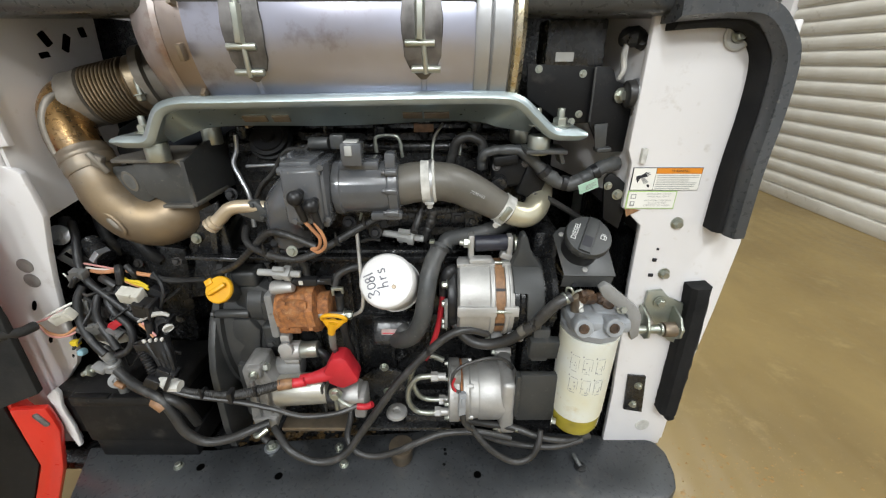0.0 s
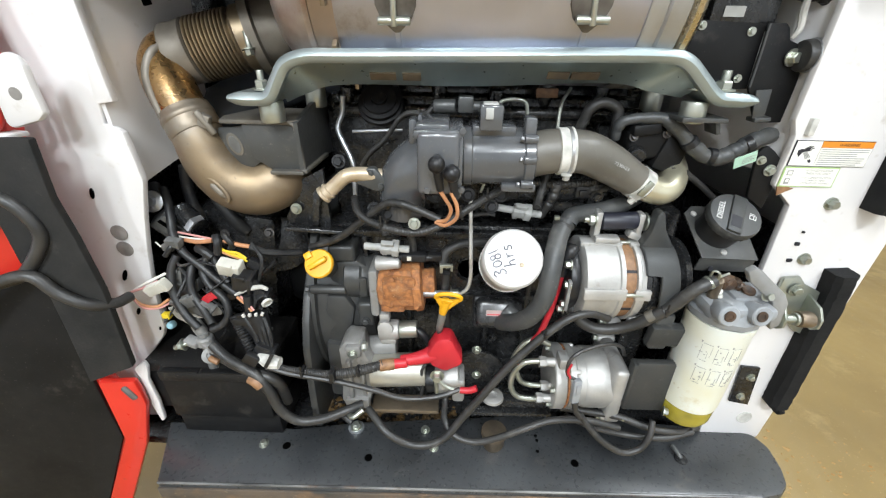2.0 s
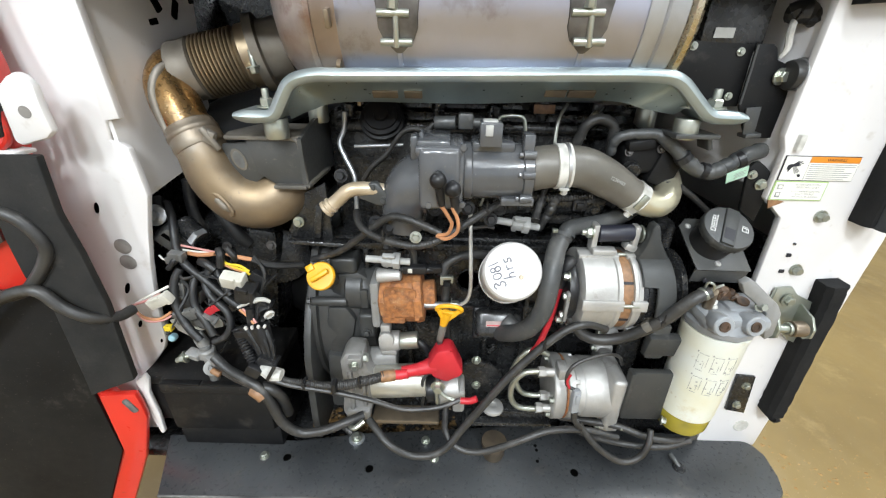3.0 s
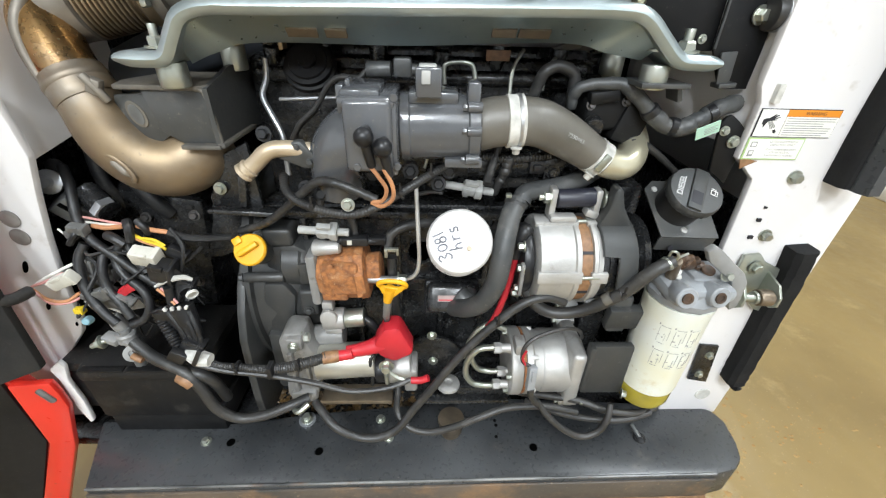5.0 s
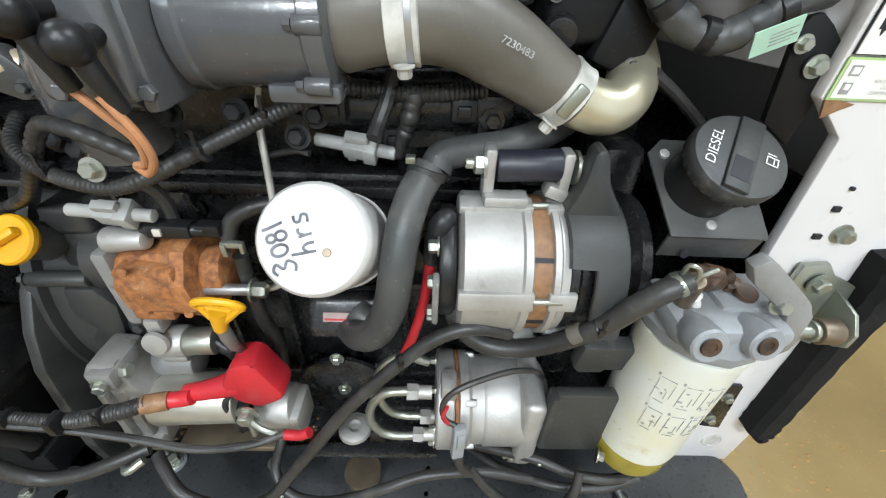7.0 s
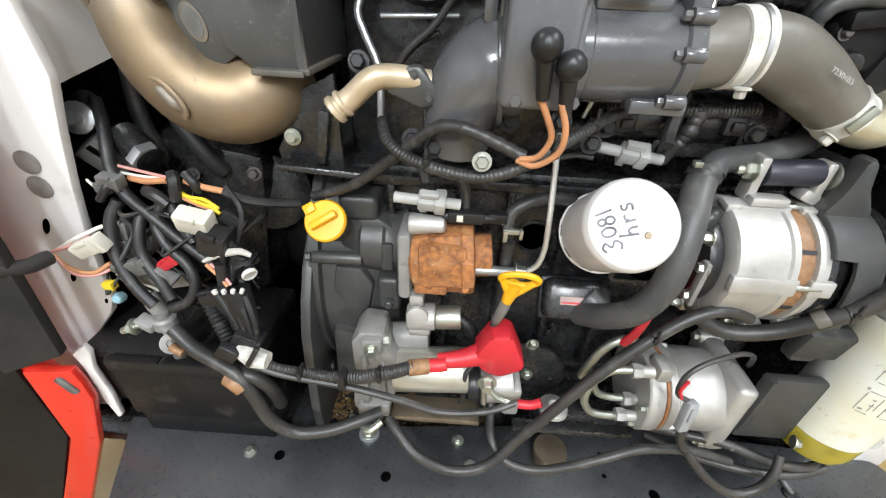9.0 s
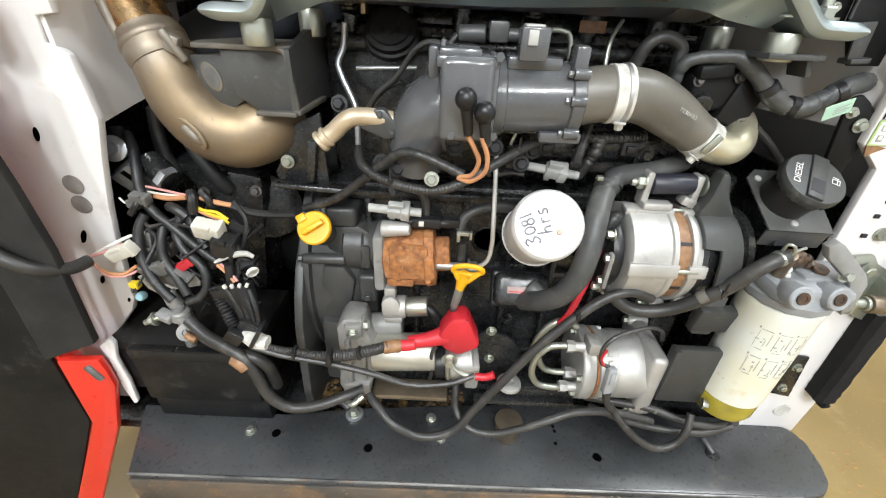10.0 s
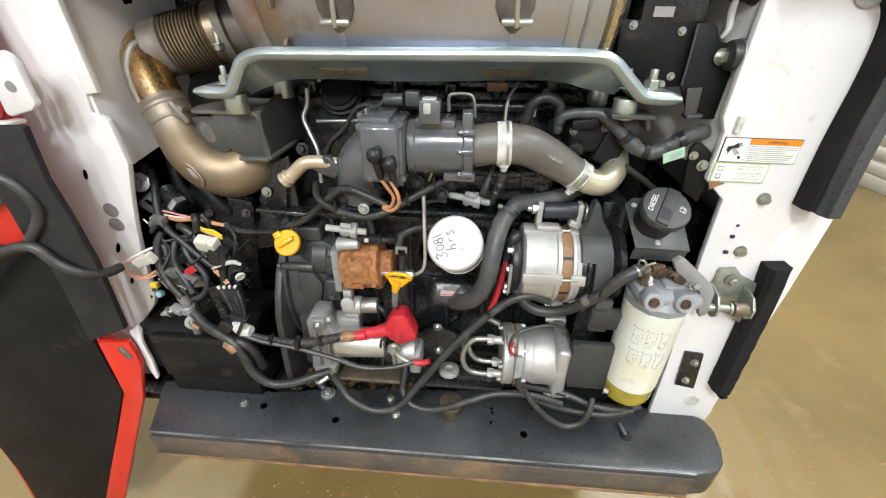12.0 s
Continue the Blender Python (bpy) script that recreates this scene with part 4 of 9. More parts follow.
# ---- engine ----
def engine_block():
    e = thing("engine_block", "black painted diesel engine block in the bay", "engine")
    part("crankcase", box(bmesh.new(), (-0.12, 0.86, 0.70), (0.56, 0.38, 0.36), 0.012), BLACK, e)
    part("cylinder_head", box(bmesh.new(), (-0.12, 0.88, 0.98), (0.54, 0.34, 0.22), 0.015), BLACK, e)
    part("rocker_cover", box(bmesh.new(), (-0.12, 0.86, 1.085), (0.48, 0.24, 0.05), 0.015, seg=3), BLACK, e)
    part("oil_pan", box(bmesh.new(), (-0.12, 0.85, 0.485), (0.50, 0.34, 0.12), 0.02), BLACK, e)
    # ribs, core plugs and bolts on the side of the block
    bm = bmesh.new()
    for k in range(7):
        box(bm, (-0.33 + k * 0.075, 0.668, 0.71), (0.010, 0.03, 0.30), 0.003)
    for z in (0.565, 0.735, 0.865):
        box(bm, (-0.12, 0.666, z), (0.55, 0.024, 0.014), 0.003)
    part("ribs", bm, BLACK, e)
    for k in range(4):
        part("core_plug", lathe(bmesh.new(), (-0.292 + k * 0.15, 0.672, 0.79), (0, -1, 0), [(0, 0.026), (0.004, 0.026), (0.005, 0.022), (0.002, 0.02)], 24), BLACK, e)
    bm = bmesh.new()
    rnd = random.Random(4)
    for k in range(26):
        hexbolt(bm, (-0.36 + 0.50 * rnd.random(), 0.662, 0.54 + 0.32 * rnd.random()), (0, -1, 0), 0.0065, 0.006)
    part("block_bolts", bm, BLACK, e)
    # intake manifold along the head
    bm = cyl(bmesh.new(), (-0.113, 0.655, 0.956), (0.068, 0.655, 0.963), 0.026, 0.004)
    box(bm, (-0.023, 0.660, 0.934), (0.22, 0.03, 0.03), 0.004)
    mf = part("intake_manifold", bm, BLACK, e, "black intake manifold with lugs")
    for c in ((-0.084, 0.628, 0.958), (0.025, 0.628, 0.961), (-0.035, 0.640, 0.930)):
        bm = bmesh.new()
        box(bm, c, (0.022, 0.012, 0.020), 0.003)
        box(bm, (c[0], c[1] - 0.006, c[2]), (0.012, 0.008, 0.010), 0.002)
        part("manifold_lug", bm, PLASTIC, mf)
    bm = box(bmesh.new(), (0.049, 0.632, 0.956), (0.022, 0.004, 0.032), 0.001)
    hexbolt(bm, (0.050, 0.629, 0.953), (0, -1, 0), 0.007, 0.006)
    part("manifold_bracket", bm, BLACK, mf)
    # the coolant and injector furniture of the head, deep in shade
    for k, x in enumerate((-0.36, -0.29, -0.21, -0.12, -0.04, 0.05, 0.12)):
        bm = bmesh.new()
        cyl(bm, (x, 0.735, 1.0), (x + 0.01, 0.715, 1.10 + 0.012 * (k % 3)), 0.013, 0.002, 16)
        hexbolt(bm, (x + 0.01, 0.712, 1.105 + 0.012 * (k % 3)), (0, -0.2, 1), 0.010, 0.012)
        part("injector", bm, BLACK, e)
    part("fuel_rail", cyl(bmesh.new(), (-0.37, 0.70, 1.065), (0.13, 0.70, 1.065), 0.011, 0.002), BLACK, e)
    part("thermostat_cover", lathe(bmesh.new(), (-0.293, 0.690, 1.073), (0, -0.75, 0.66), [(0, 0.036), (0.008, 0.036), (0.009, 0.032), (0.016, 0.032), (0.017, 0.026), (0.020, 0.025), (0.020, 0.012), (0.024, 0.011), (0.024, 0.004)], 28), BATTERY, e, "black domed cover with a ribbed rim")
    part("cover_stay", cyl(bmesh.new(), (-0.339, 0.675, 1.036), (-0.259, 0.675, 1.040), 0.0028, 0.0005, 10), STAIN2, e)
    for c in ((-0.204, 0.600, 0.959), (-0.154, 0.605, 0.960), (-0.274, 0.590, 0.932), (-0.297, 0.600, 0.935), (-0.115, 0.620, 0.936), (-0.356, 0.640, 0.997), (-0.155, 0.630, 0.956), (-0.100, 0.630, 0.951)):
        bm = bmesh.new()
        hexbolt(bm, c, (0, -1, 0.25), 0.0075, 0.008)
        part("block_bolt", bm, PLASTIC, e)
    part("pin_rod", cyl(bmesh.new(), (-0.129, 0.600, 0.986), (-0.135, 0.600, 0.966), 0.0022, 0.0004, 8), ZINC, e)
    # front cover and pulley side
    part("belt_cover", box(bmesh.new(), (0.19, 0.80, 0.74), (0.05, 0.28, 0.36), 0.012), BLACK, e)
    # flywheel housing
    fh = part("flywheel_housing", lathe(bmesh.new(), (-0.435, 0.815, 0.700), (1, 0, 0), [(0.004, 0.205), (0.006, 0.216), (0.018, 0.216), (0.02, 0.206), (0.05, 0.204), (0.085, 0.196), (0.115, 0.18), (0.13, 0.15)], 64), CASTDARK, e, "black painted cast flywheel housing")
    rimline = [(0.700, 0.835), (0.640, 0.793), (0.607, 0.760), (0.584, 0.720), (0.568, 0.675), (0.560, 0.600), (0.556, 0.540), (0.560, 0.480), (0.80, 0.460), (0.80, 0.835)]
    part("flange", plate(bmesh.new(), rimline, 0.014, Matrix(((0, 0, 1, -0.438), (1, 0, 0, 0), (0, 1, 0, 0), (0, 0, 0, 1))), 0.003), CASTDARK, fh, "dark cast joint flange")
    case = [(-0.384, 0.821), (-0.341, 0.825), (-0.310, 0.806), (-0.322, 0.701), (-0.355, 0.696), (-0.352, 0.752), (-0.403, 0.749)]
    block = [(-0.396, 0.761), (-0.364, 0.761), (-0.348, 0.735), (-0.364, 0.651), (-0.401, 0.642), (-0.405, 0.720)]
    skirt = [(-0.408, 0.662), (-0.362, 0.655), (-0.345, 0.640), (-0.352, 0.577), (-0.375, 0.520), (-0.412, 0.521)]
    castings = [box(bmesh.new(), (-0.366, 0.652, 0.837), (0.048, 0.05, 0.034), 0.008, seg=3),
                plate(bmesh.new(), case, 0.06, facing(0.628), 0.007),
                plate(bmesh.new(), block, 0.05, facing(0.611), 0.005),
                plate(bmesh.new(), skirt, 0.09, facing(0.600), 0.010),
                lathe(bmesh.new(), (-0.366, 0.652, 0.782), (1, 0, 0), [(0, 0.036), (0.004, 0.041), (0.030, 0.041), (0.034, 0.038), (0.044, 0.038), (0.050, 0.042), (0.058, 0.042), (0.060, 0.038)], 36),
                box(bmesh.new(), (-0.328, 0.628, 0.724), (0.030, 0.044, 0.052), 0.007, seg=3),
                box(bmesh.new(), (-0.330, 0.618, 0.779), (0.016, 0.012, 0.040), 0.004),
                cyl(bmesh.new(), (-0.424, 0.614, 0.773), (-0.360, 0.614, 0.774), 0.0085, 0.003, 20),
                cyl(bmesh.new(), (-0.430, 0.622, 0.708), (-0.400, 0.622, 0.709), 0.0085, 0.003, 18),
                cyl(bmesh.new(), (-0.426, 0.624, 0.682), (-0.398, 0.624, 0.683), 0.0080, 0.003, 18)]
    for bm in castings:
        part("casting", bm, CASTDARK, fh, "dark cast boss")
    bm = bmesh.new()
    for c in ((-0.426, 0.614, 0.773), (-0.432, 0.622, 0.708), (-0.428, 0.624, 0.682), (-0.421, 0.622, 0.561)):
        hexbolt(bm, c, (-1, -0.2, 0), 0.0055, 0.006)
    hexbolt(bm, (-0.328, 0.605, 0.712), (0, -1, 0), 0.006, 0.005)
    part("housing_bolts", bm, CASTDARK, fh)
    part("pump_drum", cyl(bmesh.new(), (-0.55, 0.90, 0.70), (-0.437, 0.90, 0.70), 0.13, 0.02, 40), BATTERY, e)


engine_block()


def oil_cap():
    f = thing("oil_filler_cap", "yellow plastic oil filler cap with grip tab", "cap")
    c, ax = Vector((-0.397, 0.600, 0.834)), Vector((-0.05, -0.80, 0.60)).normalized()
    part("disc", lathe(bmesh.new(), c - ax * 0.012, ax, [(0, 0.019), (0.006, 0.022), (0.0075, 0.0245), (0.012, 0.0245), (0.0145, 0.0225), (0.015, 0.01)], 30), YELLOW, f)
    m = Matrix.Translation(c + ax * 0.007) @ basis(ax)
    part("grip", box(bmesh.new(), (0, 0, 0), (0.034, 0.009, 0.010), 0.003, pose(0, 0, 0, 0, 0, 35)), YELLOW, f).data.transform(m)
    part("tab", box(bmesh.new(), (-0.019, 0.012, -0.004), (0.014, 0.012, 0.006), 0.002, pose(0, 0, 0, 0, 0, 35)), YELLOW, f).data.transform(m)
    part("neck", cyl(bmesh.new(), c - ax * 0.04, c - ax * 0.012, 0.020, 0.002), CHARCOAL, f)


oil_cap()


def text_mesh(name, body, size, m, material, parent, spin=0.0, depth=0.0, spacing=1.0, bold=0.0):
    """Lettering as a thin mesh, centred at m's origin, in its x and y."""
    cu = bpy.data.curves.new(name, "FONT")
    cu.body, cu.size, cu.align_x, cu.align_y, cu.extrude, cu.space_character, cu.offset = body, size, "CENTER", "CENTER", depth, spacing, bold
    tmp = bpy.data.objects.new(name, cu)
    me = bpy.data.meshes.new_from_object(tmp)
    bpy.data.objects.remove(tmp)
    me.transform(m @ pose(0, 0, 0, 0, 0, spin))
    me.materials.clear()
    me.materials.append(material)
    ob = new(name, me)
    ob.parent = parent
    return ob


def oil_filter():
    c, ax = Vector((-0.088, 0.530, 0.893)), Vector((-0.045, -0.815, 0.577)).normalized()
    f = thing("oil_filter", "white spin-on oil filter with hours written in marker", "oil filter")
    part("can", lathe(bmesh.new(), c - ax * 0.098, ax, [(0, 0.038), (0.001, 0.0455), (0.008, 0.0465), (0.010, 0.0445), (0.086, 0.0445), (0.093, 0.0435), (0.097, 0.0405), (0.098, 0.037), (0.0982, 0.02)], 56), FILTER, f)
    m = Matrix.Translation(c + ax * 0.0007) @ basis(ax)
    ring = lambda cx, cy, rx, ry: [(cx + rx * math.sin(k * math.pi / 5), cy + ry * math.cos(k * math.pi / 5)) for k in range(11)]
    glyphs = {"3": [[(0.02, 0.88), (0.26, 1.02), (0.50, 0.84), (0.24, 0.56), (0.52, 0.32), (0.30, 0.02), (0.0, 0.10)]], "0": [ring(0.28, 0.50, 0.24, 0.36)], "8": [ring(0.26, 0.70, 0.17, 0.20), ring(0.27, 0.26, 0.20, 0.24)],
              "1": [[(0.10, 0.96), (0.14, 0.5), (0.20, 0.04)]], "h": [[(0.06, 1.08), (0.03, 0.5), (0.0, 0.0)], [(0.02, 0.34), (0.22, 0.52), (0.38, 0.36), (0.40, 0.0)]], "r": [[(0.02, 0.60), (0.05, 0.3), (0.06, 0.0)], [(0.06, 0.34), (0.20, 0.56), (0.40, 0.54)]],
              "s": [[(0.40, 0.62), (0.14, 0.60), (0.10, 0.40), (0.36, 0.26), (0.30, 0.04), (0.0, 0.06)]]}
    for chars, start, turn, size in ((("3", "0", "8", "1"), (-0.0078, -0.0230), 111, 0.0172), (("h", "r", "s"), (0.0046, -0.0080), 107, 0.0170)):
        for k, ch in enumerate(chars):
            bm = bmesh.new()
            at = (0, 0.76, 1.36, 1.96)[k] if len(chars) == 4 else (0, 0.72, 1.30)[k]
            for line in glyphs[ch]:
                sweep(bm, [Matrix.Translation((*start, 0)) @ pose(0, 0, 0, 0, 0, turn) @ Vector(((at + q) * size, h * size, 0.0)) for q, h in line], 0.0011, 6, 5)
            bm.transform(m @ Matrix.Diagonal((1, 1, 0.25, 1)))
            part("writing", bm, MARKER, f)
    part("dot", lathe(bmesh.new(), m @ Vector((0.0125, -0.0090, 0)), ax, [(0, 0.0035), (0.0008, 0.003)], 14), BELLOW, f)
    b = c - ax * 0.108
    part("base", lathe(bmesh.new(), b - ax * 0.03, ax, [(0, 0.03), (0.01, 0.041), (0.036, 0.041), (0.038, 0.038)], 40), BLACK, f)
    bm = bmesh.new()
    for a in (-1.9, -2.5, -3.1):
        box(bm, (0.0446 * math.cos(a), 0.0446 * math.sin(a), -0.076 + 0.004 * a), (0.0006, 0.012, 0.005), 0, pose(0, 0, 0, 0, 0, math.degrees(a)))
    bm.transform(m)
    part("print_lines", bm, MARKER, f, "small dark printed marks")
    cc = thing("oil_cooler", "black oil cooler cover below the filter with small label", "oil cooler")
    m2 = Matrix.Translation((-0.089, 0.603, 0.742)) @ basis((0, -0.85, 0.5))
    part("cover", box(bmesh.new(), (0, 0, 0), (0.086, 0.052, 0.03), 0.012, seg=4), BLACK, cc).data.transform(m2)
    part("rim", box(bmesh.new(), (0, 0, -0.012), (0.092, 0.058, 0.012), 0.005, seg=3), PLASTIC, cc).data.transform(m2)
    lab = part("label", box(bmesh.new(), (-0.008, 0.000, 0.0155), (0.032, 0.010, 0.0008), 0), mat("dusty_pink_label", (0.42, 0.30, 0.28), 0.6, color2=(0.30, 0.23, 0.21), scale=40, amount=1), cc, "small white and red label")
    lab.data.transform(m2)
    bm = bmesh.new()
    for k in (-0.0025, 0.0025):
        box(bm, (-0.008, k, 0.0162), (0.029, 0.002, 0.0006), 0)
    part("label_print", bm, RED, lab).data.transform(m2)
    part("port", cyl(bmesh.new(), (-0.079, 0.600, 0.752), (-0.062, 0.588, 0.742), 0.0165, 0.002), CHARCOAL, cc)


oil_filter()


def clamp_ring(parent, c, axis, r, w=0.008, material=None):
    bm = lathe(bmesh.new(), Vector(c) - Vector(axis).normalized() * w / 2, axis, [(0, r), (0.0005, r + 0.0015), (w - 0.0005, r + 0.0015), (w, r)], 28)
    return part("clamp", bm, material or ZINC, parent)


def coolant_hose():
    f = thing("coolant_hose", "dusty grey rubber hose bending beside the alternator", "hose")
    part("hose", sweep(bmesh.new(), [(-0.003, 0.596, 0.921), (-0.010, 0.586, 0.912), (-0.016, 0.575, 0.904), (-0.023, 0.556, 0.884), (-0.028, 0.542, 0.854), (-0.034, 0.536, 0.819), (-0.049, 0.540, 0.783), (-0.069, 0.560, 0.755), (-0.086, 0.590, 0.731)], 0.0148, 18, 7), COOLHOSE, f)
    part("upper_hose", sweep(bmesh.new(), [(0.002, 0.597, 0.920), (0.008, 0.604, 0.929), (0.029, 0.612, 0.932), (0.062, 0.620, 0.935), (0.098, 0.630, 0.944), (0.133, 0.650, 0.958)], [0.0140, 0.0132, 0.013, 0.013, 0.013, 0.013], 16, 7), COOLHOSE, f)
    clamp_ring(f, (-0.005, 0.594, 0.919), (-0.35, -0.35, -1), 0.0152, 0.008, RUBBER)
    bm = box(bmesh.new(), (-0.018, 0.590, 0.932), (0.008, 0.008, 0.006), 0.001)
    part("clamp_ears", bm, ZINC, f)


coolant_hose()


def intake():
    f = thing("intake_throttle", "charcoal cast intake throttle body with rubber hose", "throttle body")
    A, B = Vector((-0.165, 0.597, 1.021)), Vector((-0.066, 0.597, 1.024))
    d = (B - A).normalized()
    L = (B - A).length
    tb = part("throttle_body", lathe(bmesh.new(), A, d, [(0, 0.040), (0.002, 0.042), (0.012, 0.042), (0.014, 0.040), (L - 0.016, 0.040), (L - 0.014, 0.043), (L - 0.002, 0.043), (L, 0.040), (L + 0.001, 0.03)], 48), CASTGREY, f)
    for dy, dz in ((-0.034, 0.030), (-0.034, -0.032), (-0.040, 0.004)):
        bm = bmesh.new()
        cyl(bm, B + Vector((-0.018, dy, dz)), B + Vector((-0.001, dy, dz)), 0.006, 0.001, 14)
        hexbolt(bm, B + Vector((-0.018, dy, dz)), (-1, 0, 0), 0.004, 0.005, False)
        part("lug", bm, CASTGREY, tb)
    bm = box(bmesh.new(), Vector((-0.124, 0.597, 1.061)), (0.060, 0.050, 0.014), 0.004)
    part("top_pad", bm, CASTGREY, tb)
    sp = part("sensor_plug", box(bmesh.new(), Vector((-0.130, 0.572, 1.080)), (0.030, 0.028, 0.032), 0.003), CASTGREY, tb, "square sensor plug")
    bm = box(bmesh.new(), Vector((-0.131, 0.572, 1.093)), (0.020, 0.020, 0.010), 0.002)
    box(bm, Vector((-0.133, 0.557, 1.086)), (0.010, 0.004, 0.014), 0.001)
    part("plug_top", bm, GREYPL, sp)
    # valve block
    vb = part("valve_block", box(bmesh.new(), Vector((-0.197, 0.574, 1.027)), (0.054, 0.096, 0.082), 0.007, seg=3), CASTGREY, f)
    for c, sz in (((-0.198, 0.578, 1.063), (0.062, 0.096, 0.012)), ((-0.205, 0.580, 1.070), (0.044, 0.080, 0.010)), ((-0.233, 0.590, 1.057), (0.012, 0.030, 0.034)), ((-0.223, 0.586, 1.061), (0.007, 0.030, 0.040)), ((-0.170, 0.575, 1.025), (0.010, 0.080, 0.092))):
        part("flange", box(bmesh.new(), c, sz, 0.004), CASTGREY, vb)
    part("lower_tab", box(bmesh.new(), (-0.086, 0.575, 0.986), (0.048, 0.024, 0.012), 0.003), CASTGREY, tb)
    part("corner_tab", box(bmesh.new(), (-0.077, 0.580, 1.066), (0.016, 0.03, 0.030), 0.004), CASTGREY, tb)
    dm = sweep(bmesh.new(), [(-0.209, 0.597, 1.007), (-0.226, 0.597, 1.002), (-0.241, 0.600, 0.988), (-0.251, 0.606, 0.963), (-0.254, 0.615, 0.930)], [0.045, 0.044, 0.041, 0.037, 0.034], 32, 8)
    part("inlet_elbow", dm, CASTGREY, vb)
    part("elbow_ring", lathe(bmesh.new(), Vector((-0.218, 0.597, 1.003)), (-1, 0, -0.1), [(0, 0.046), (0.001, 0.050), (0.005, 0.050), (0.006, 0.046)], 36), CASTGREY, vb)
    for c in ((-0.198, 0.505, 1.034), (-0.179, 0.508, 1.022)):
        c = Vector(c)
        bm = bmesh.new()
        bmesh.ops.create_uvsphere(bm, u_segments=24, v_segments=16, radius=0.0108, matrix=Matrix.Translation(c))
        cyl(bm, c + Vector((0.001, 0.003, -0.008)), c + Vector((0.005, 0.010, -0.036)), 0.0062, 0.001, 16, 0.0050)
        cyl(bm, c, c + Vector((0, 0.03, 0.002)), 0.006, 0.001, 14)
        part("sensor_boot", bm, PLASTIC, f, "black ball-topped sensor boot")
    for c in ((-0.211, 0.530, 0.993), (-0.166, 0.535, 0.993), (-0.167, 0.535, 1.069)):
        bm = bmesh.new()
        hexbolt(bm, c, (0, -1, 0), 0.005, 0.005, False)
        part("block_bolt", bm, CASTGREY, vb)
    # rubber hose and pressed pipe
    hp = [(-0.068, 0.597, 1.024), (-0.045, 0.595, 1.030), (-0.020, 0.594, 1.032), (0.012, 0.596, 1.029), (0.048, 0.600, 1.013), (0.083, 0.603, 0.993), (0.107, 0.604, 0.980)]
    hs = part("rubber_hose", sweep(bmesh.new(), hp, [0.031, 0.031, 0.030, 0.0295, 0.028, 0.0245, 0.0225], 32, 8), HOSE, f, "brown-grey rubber intake hose")
    part("pressed_pipe", sweep(bmesh.new(), [(0.095, 0.604, 0.986), (0.117, 0.604, 0.976), (0.136, 0.606, 0.973), (0.151, 0.616, 0.980), (0.163, 0.640, 0.992), (0.170, 0.670, 1.002)], [0.0205, 0.0205, 0.0205, 0.0205, 0.0205, 0.0205], 30, 8), CREAMZ, f, "yellowish zinc-plated elbow pipe")
    for c, ax, r, w in (((-0.022, 0.594, 1.032), Vector((1, 0, 0.06)), 0.0314, 0.022), ((0.098, 0.604, 0.984), Vector((1, 0, -0.66)), 0.0242, 0.018)):
        ax = ax.normalized()
        c = Vector(c)
        cl = part("hose_clamp", lathe(bmesh.new(), c - ax * w / 2, ax, [(0, r - 0.002), (0.001, r + 0.0012), (w * 0.3, r + 0.0005), (w * 0.7, r + 0.0005), (w - 0.001, r + 0.0012), (w, r - 0.002)], 36), TAPE, f, "paint-smeared worm clamp")
        side = ax.cross(Vector((0, -1, 0))).normalized()
        bm = box(bmesh.new(), (0, 0, 0), (0.010, 0.005, r * 1.05), 0.002)
        z = side
        x = ax
        y = z.cross(x)
        mm = Matrix((x, y, z)).transposed().to_4x4()
        bm.transform(Matrix.Translation(c + Vector((0, -r - 0.001, 0))) @ mm)
        if w < 0.02:
            part("worm_screw", bm, ZINC, cl)
        else:
            part("inner_band", lathe(bmesh.new(), c + ax * 0.002, ax, [(0, r), (0.0005, r + 0.0016), (0.0045, r + 0.0016), (0.005, r)], 36), STAIN2, cl, "bare steel band")
        bm = bmesh.new()
        hexbolt(bm, c + Vector((0, -r * 0.75, 0)) + side * r * 0.85, side, 0.005, 0.007)
        part("clamp_screw", bm, TAPE, cl)
    d2 = (Vector(hp[5]) - Vector(hp[3])).normalized()
    n2 = Vector((0.15, -0.9, 0.42)).normalized()
    x2 = (d2 - n2 * d2.dot(n2)).normalized()
    y2 = n2.cross(x2)
    mt = Matrix((x2, y2, n2)).transposed().to_4x4()
    text_mesh("part_number", "7230483", 0.0068, Matrix.Translation(Vector((0.052, 0.568, 1.019))) @ mt, FADED, hs)
    # breather stub on the other side
    st = part("stub_pipe", sweep(bmesh.new(), [(-0.363, 0.574, 0.966), (-0.349, 0.577, 0.977), (-0.330, 0.578, 0.993), (-0.310, 0.584, 0.995), (-0.281, 0.590, 0.991)], 0.0105, 20, 7), mat("cream_bare_pipe", (0.55, 0.46, 0.34), 0.4, 0.5, color2=(0.42, 0.33, 0.22), scale=20, amount=1), f, "cream bare breather pipe")
    ax = Vector((-0.363, 0.574, 0.966)) - Vector((-0.349, 0.577, 0.977))
    part("bead", lathe(bmesh.new(), Vector((-0.355, 0.575, 0.973)), ax, [(0, 0.0105), (0.001, 0.0128), (0.004, 0.0128), (0.005, 0.0108), (0.008, 0.0108), (0.009, 0.0132), (0.013, 0.0132), (0.0145, 0.011)], 26), st.data.materials[0], st)
    fl = [(-0.322, 0.990), (-0.299, 1.005), (-0.289, 1.006), (-0.268, 0.984), (-0.272, 0.972), (-0.288, 0.970), (-0.318, 0.982)]
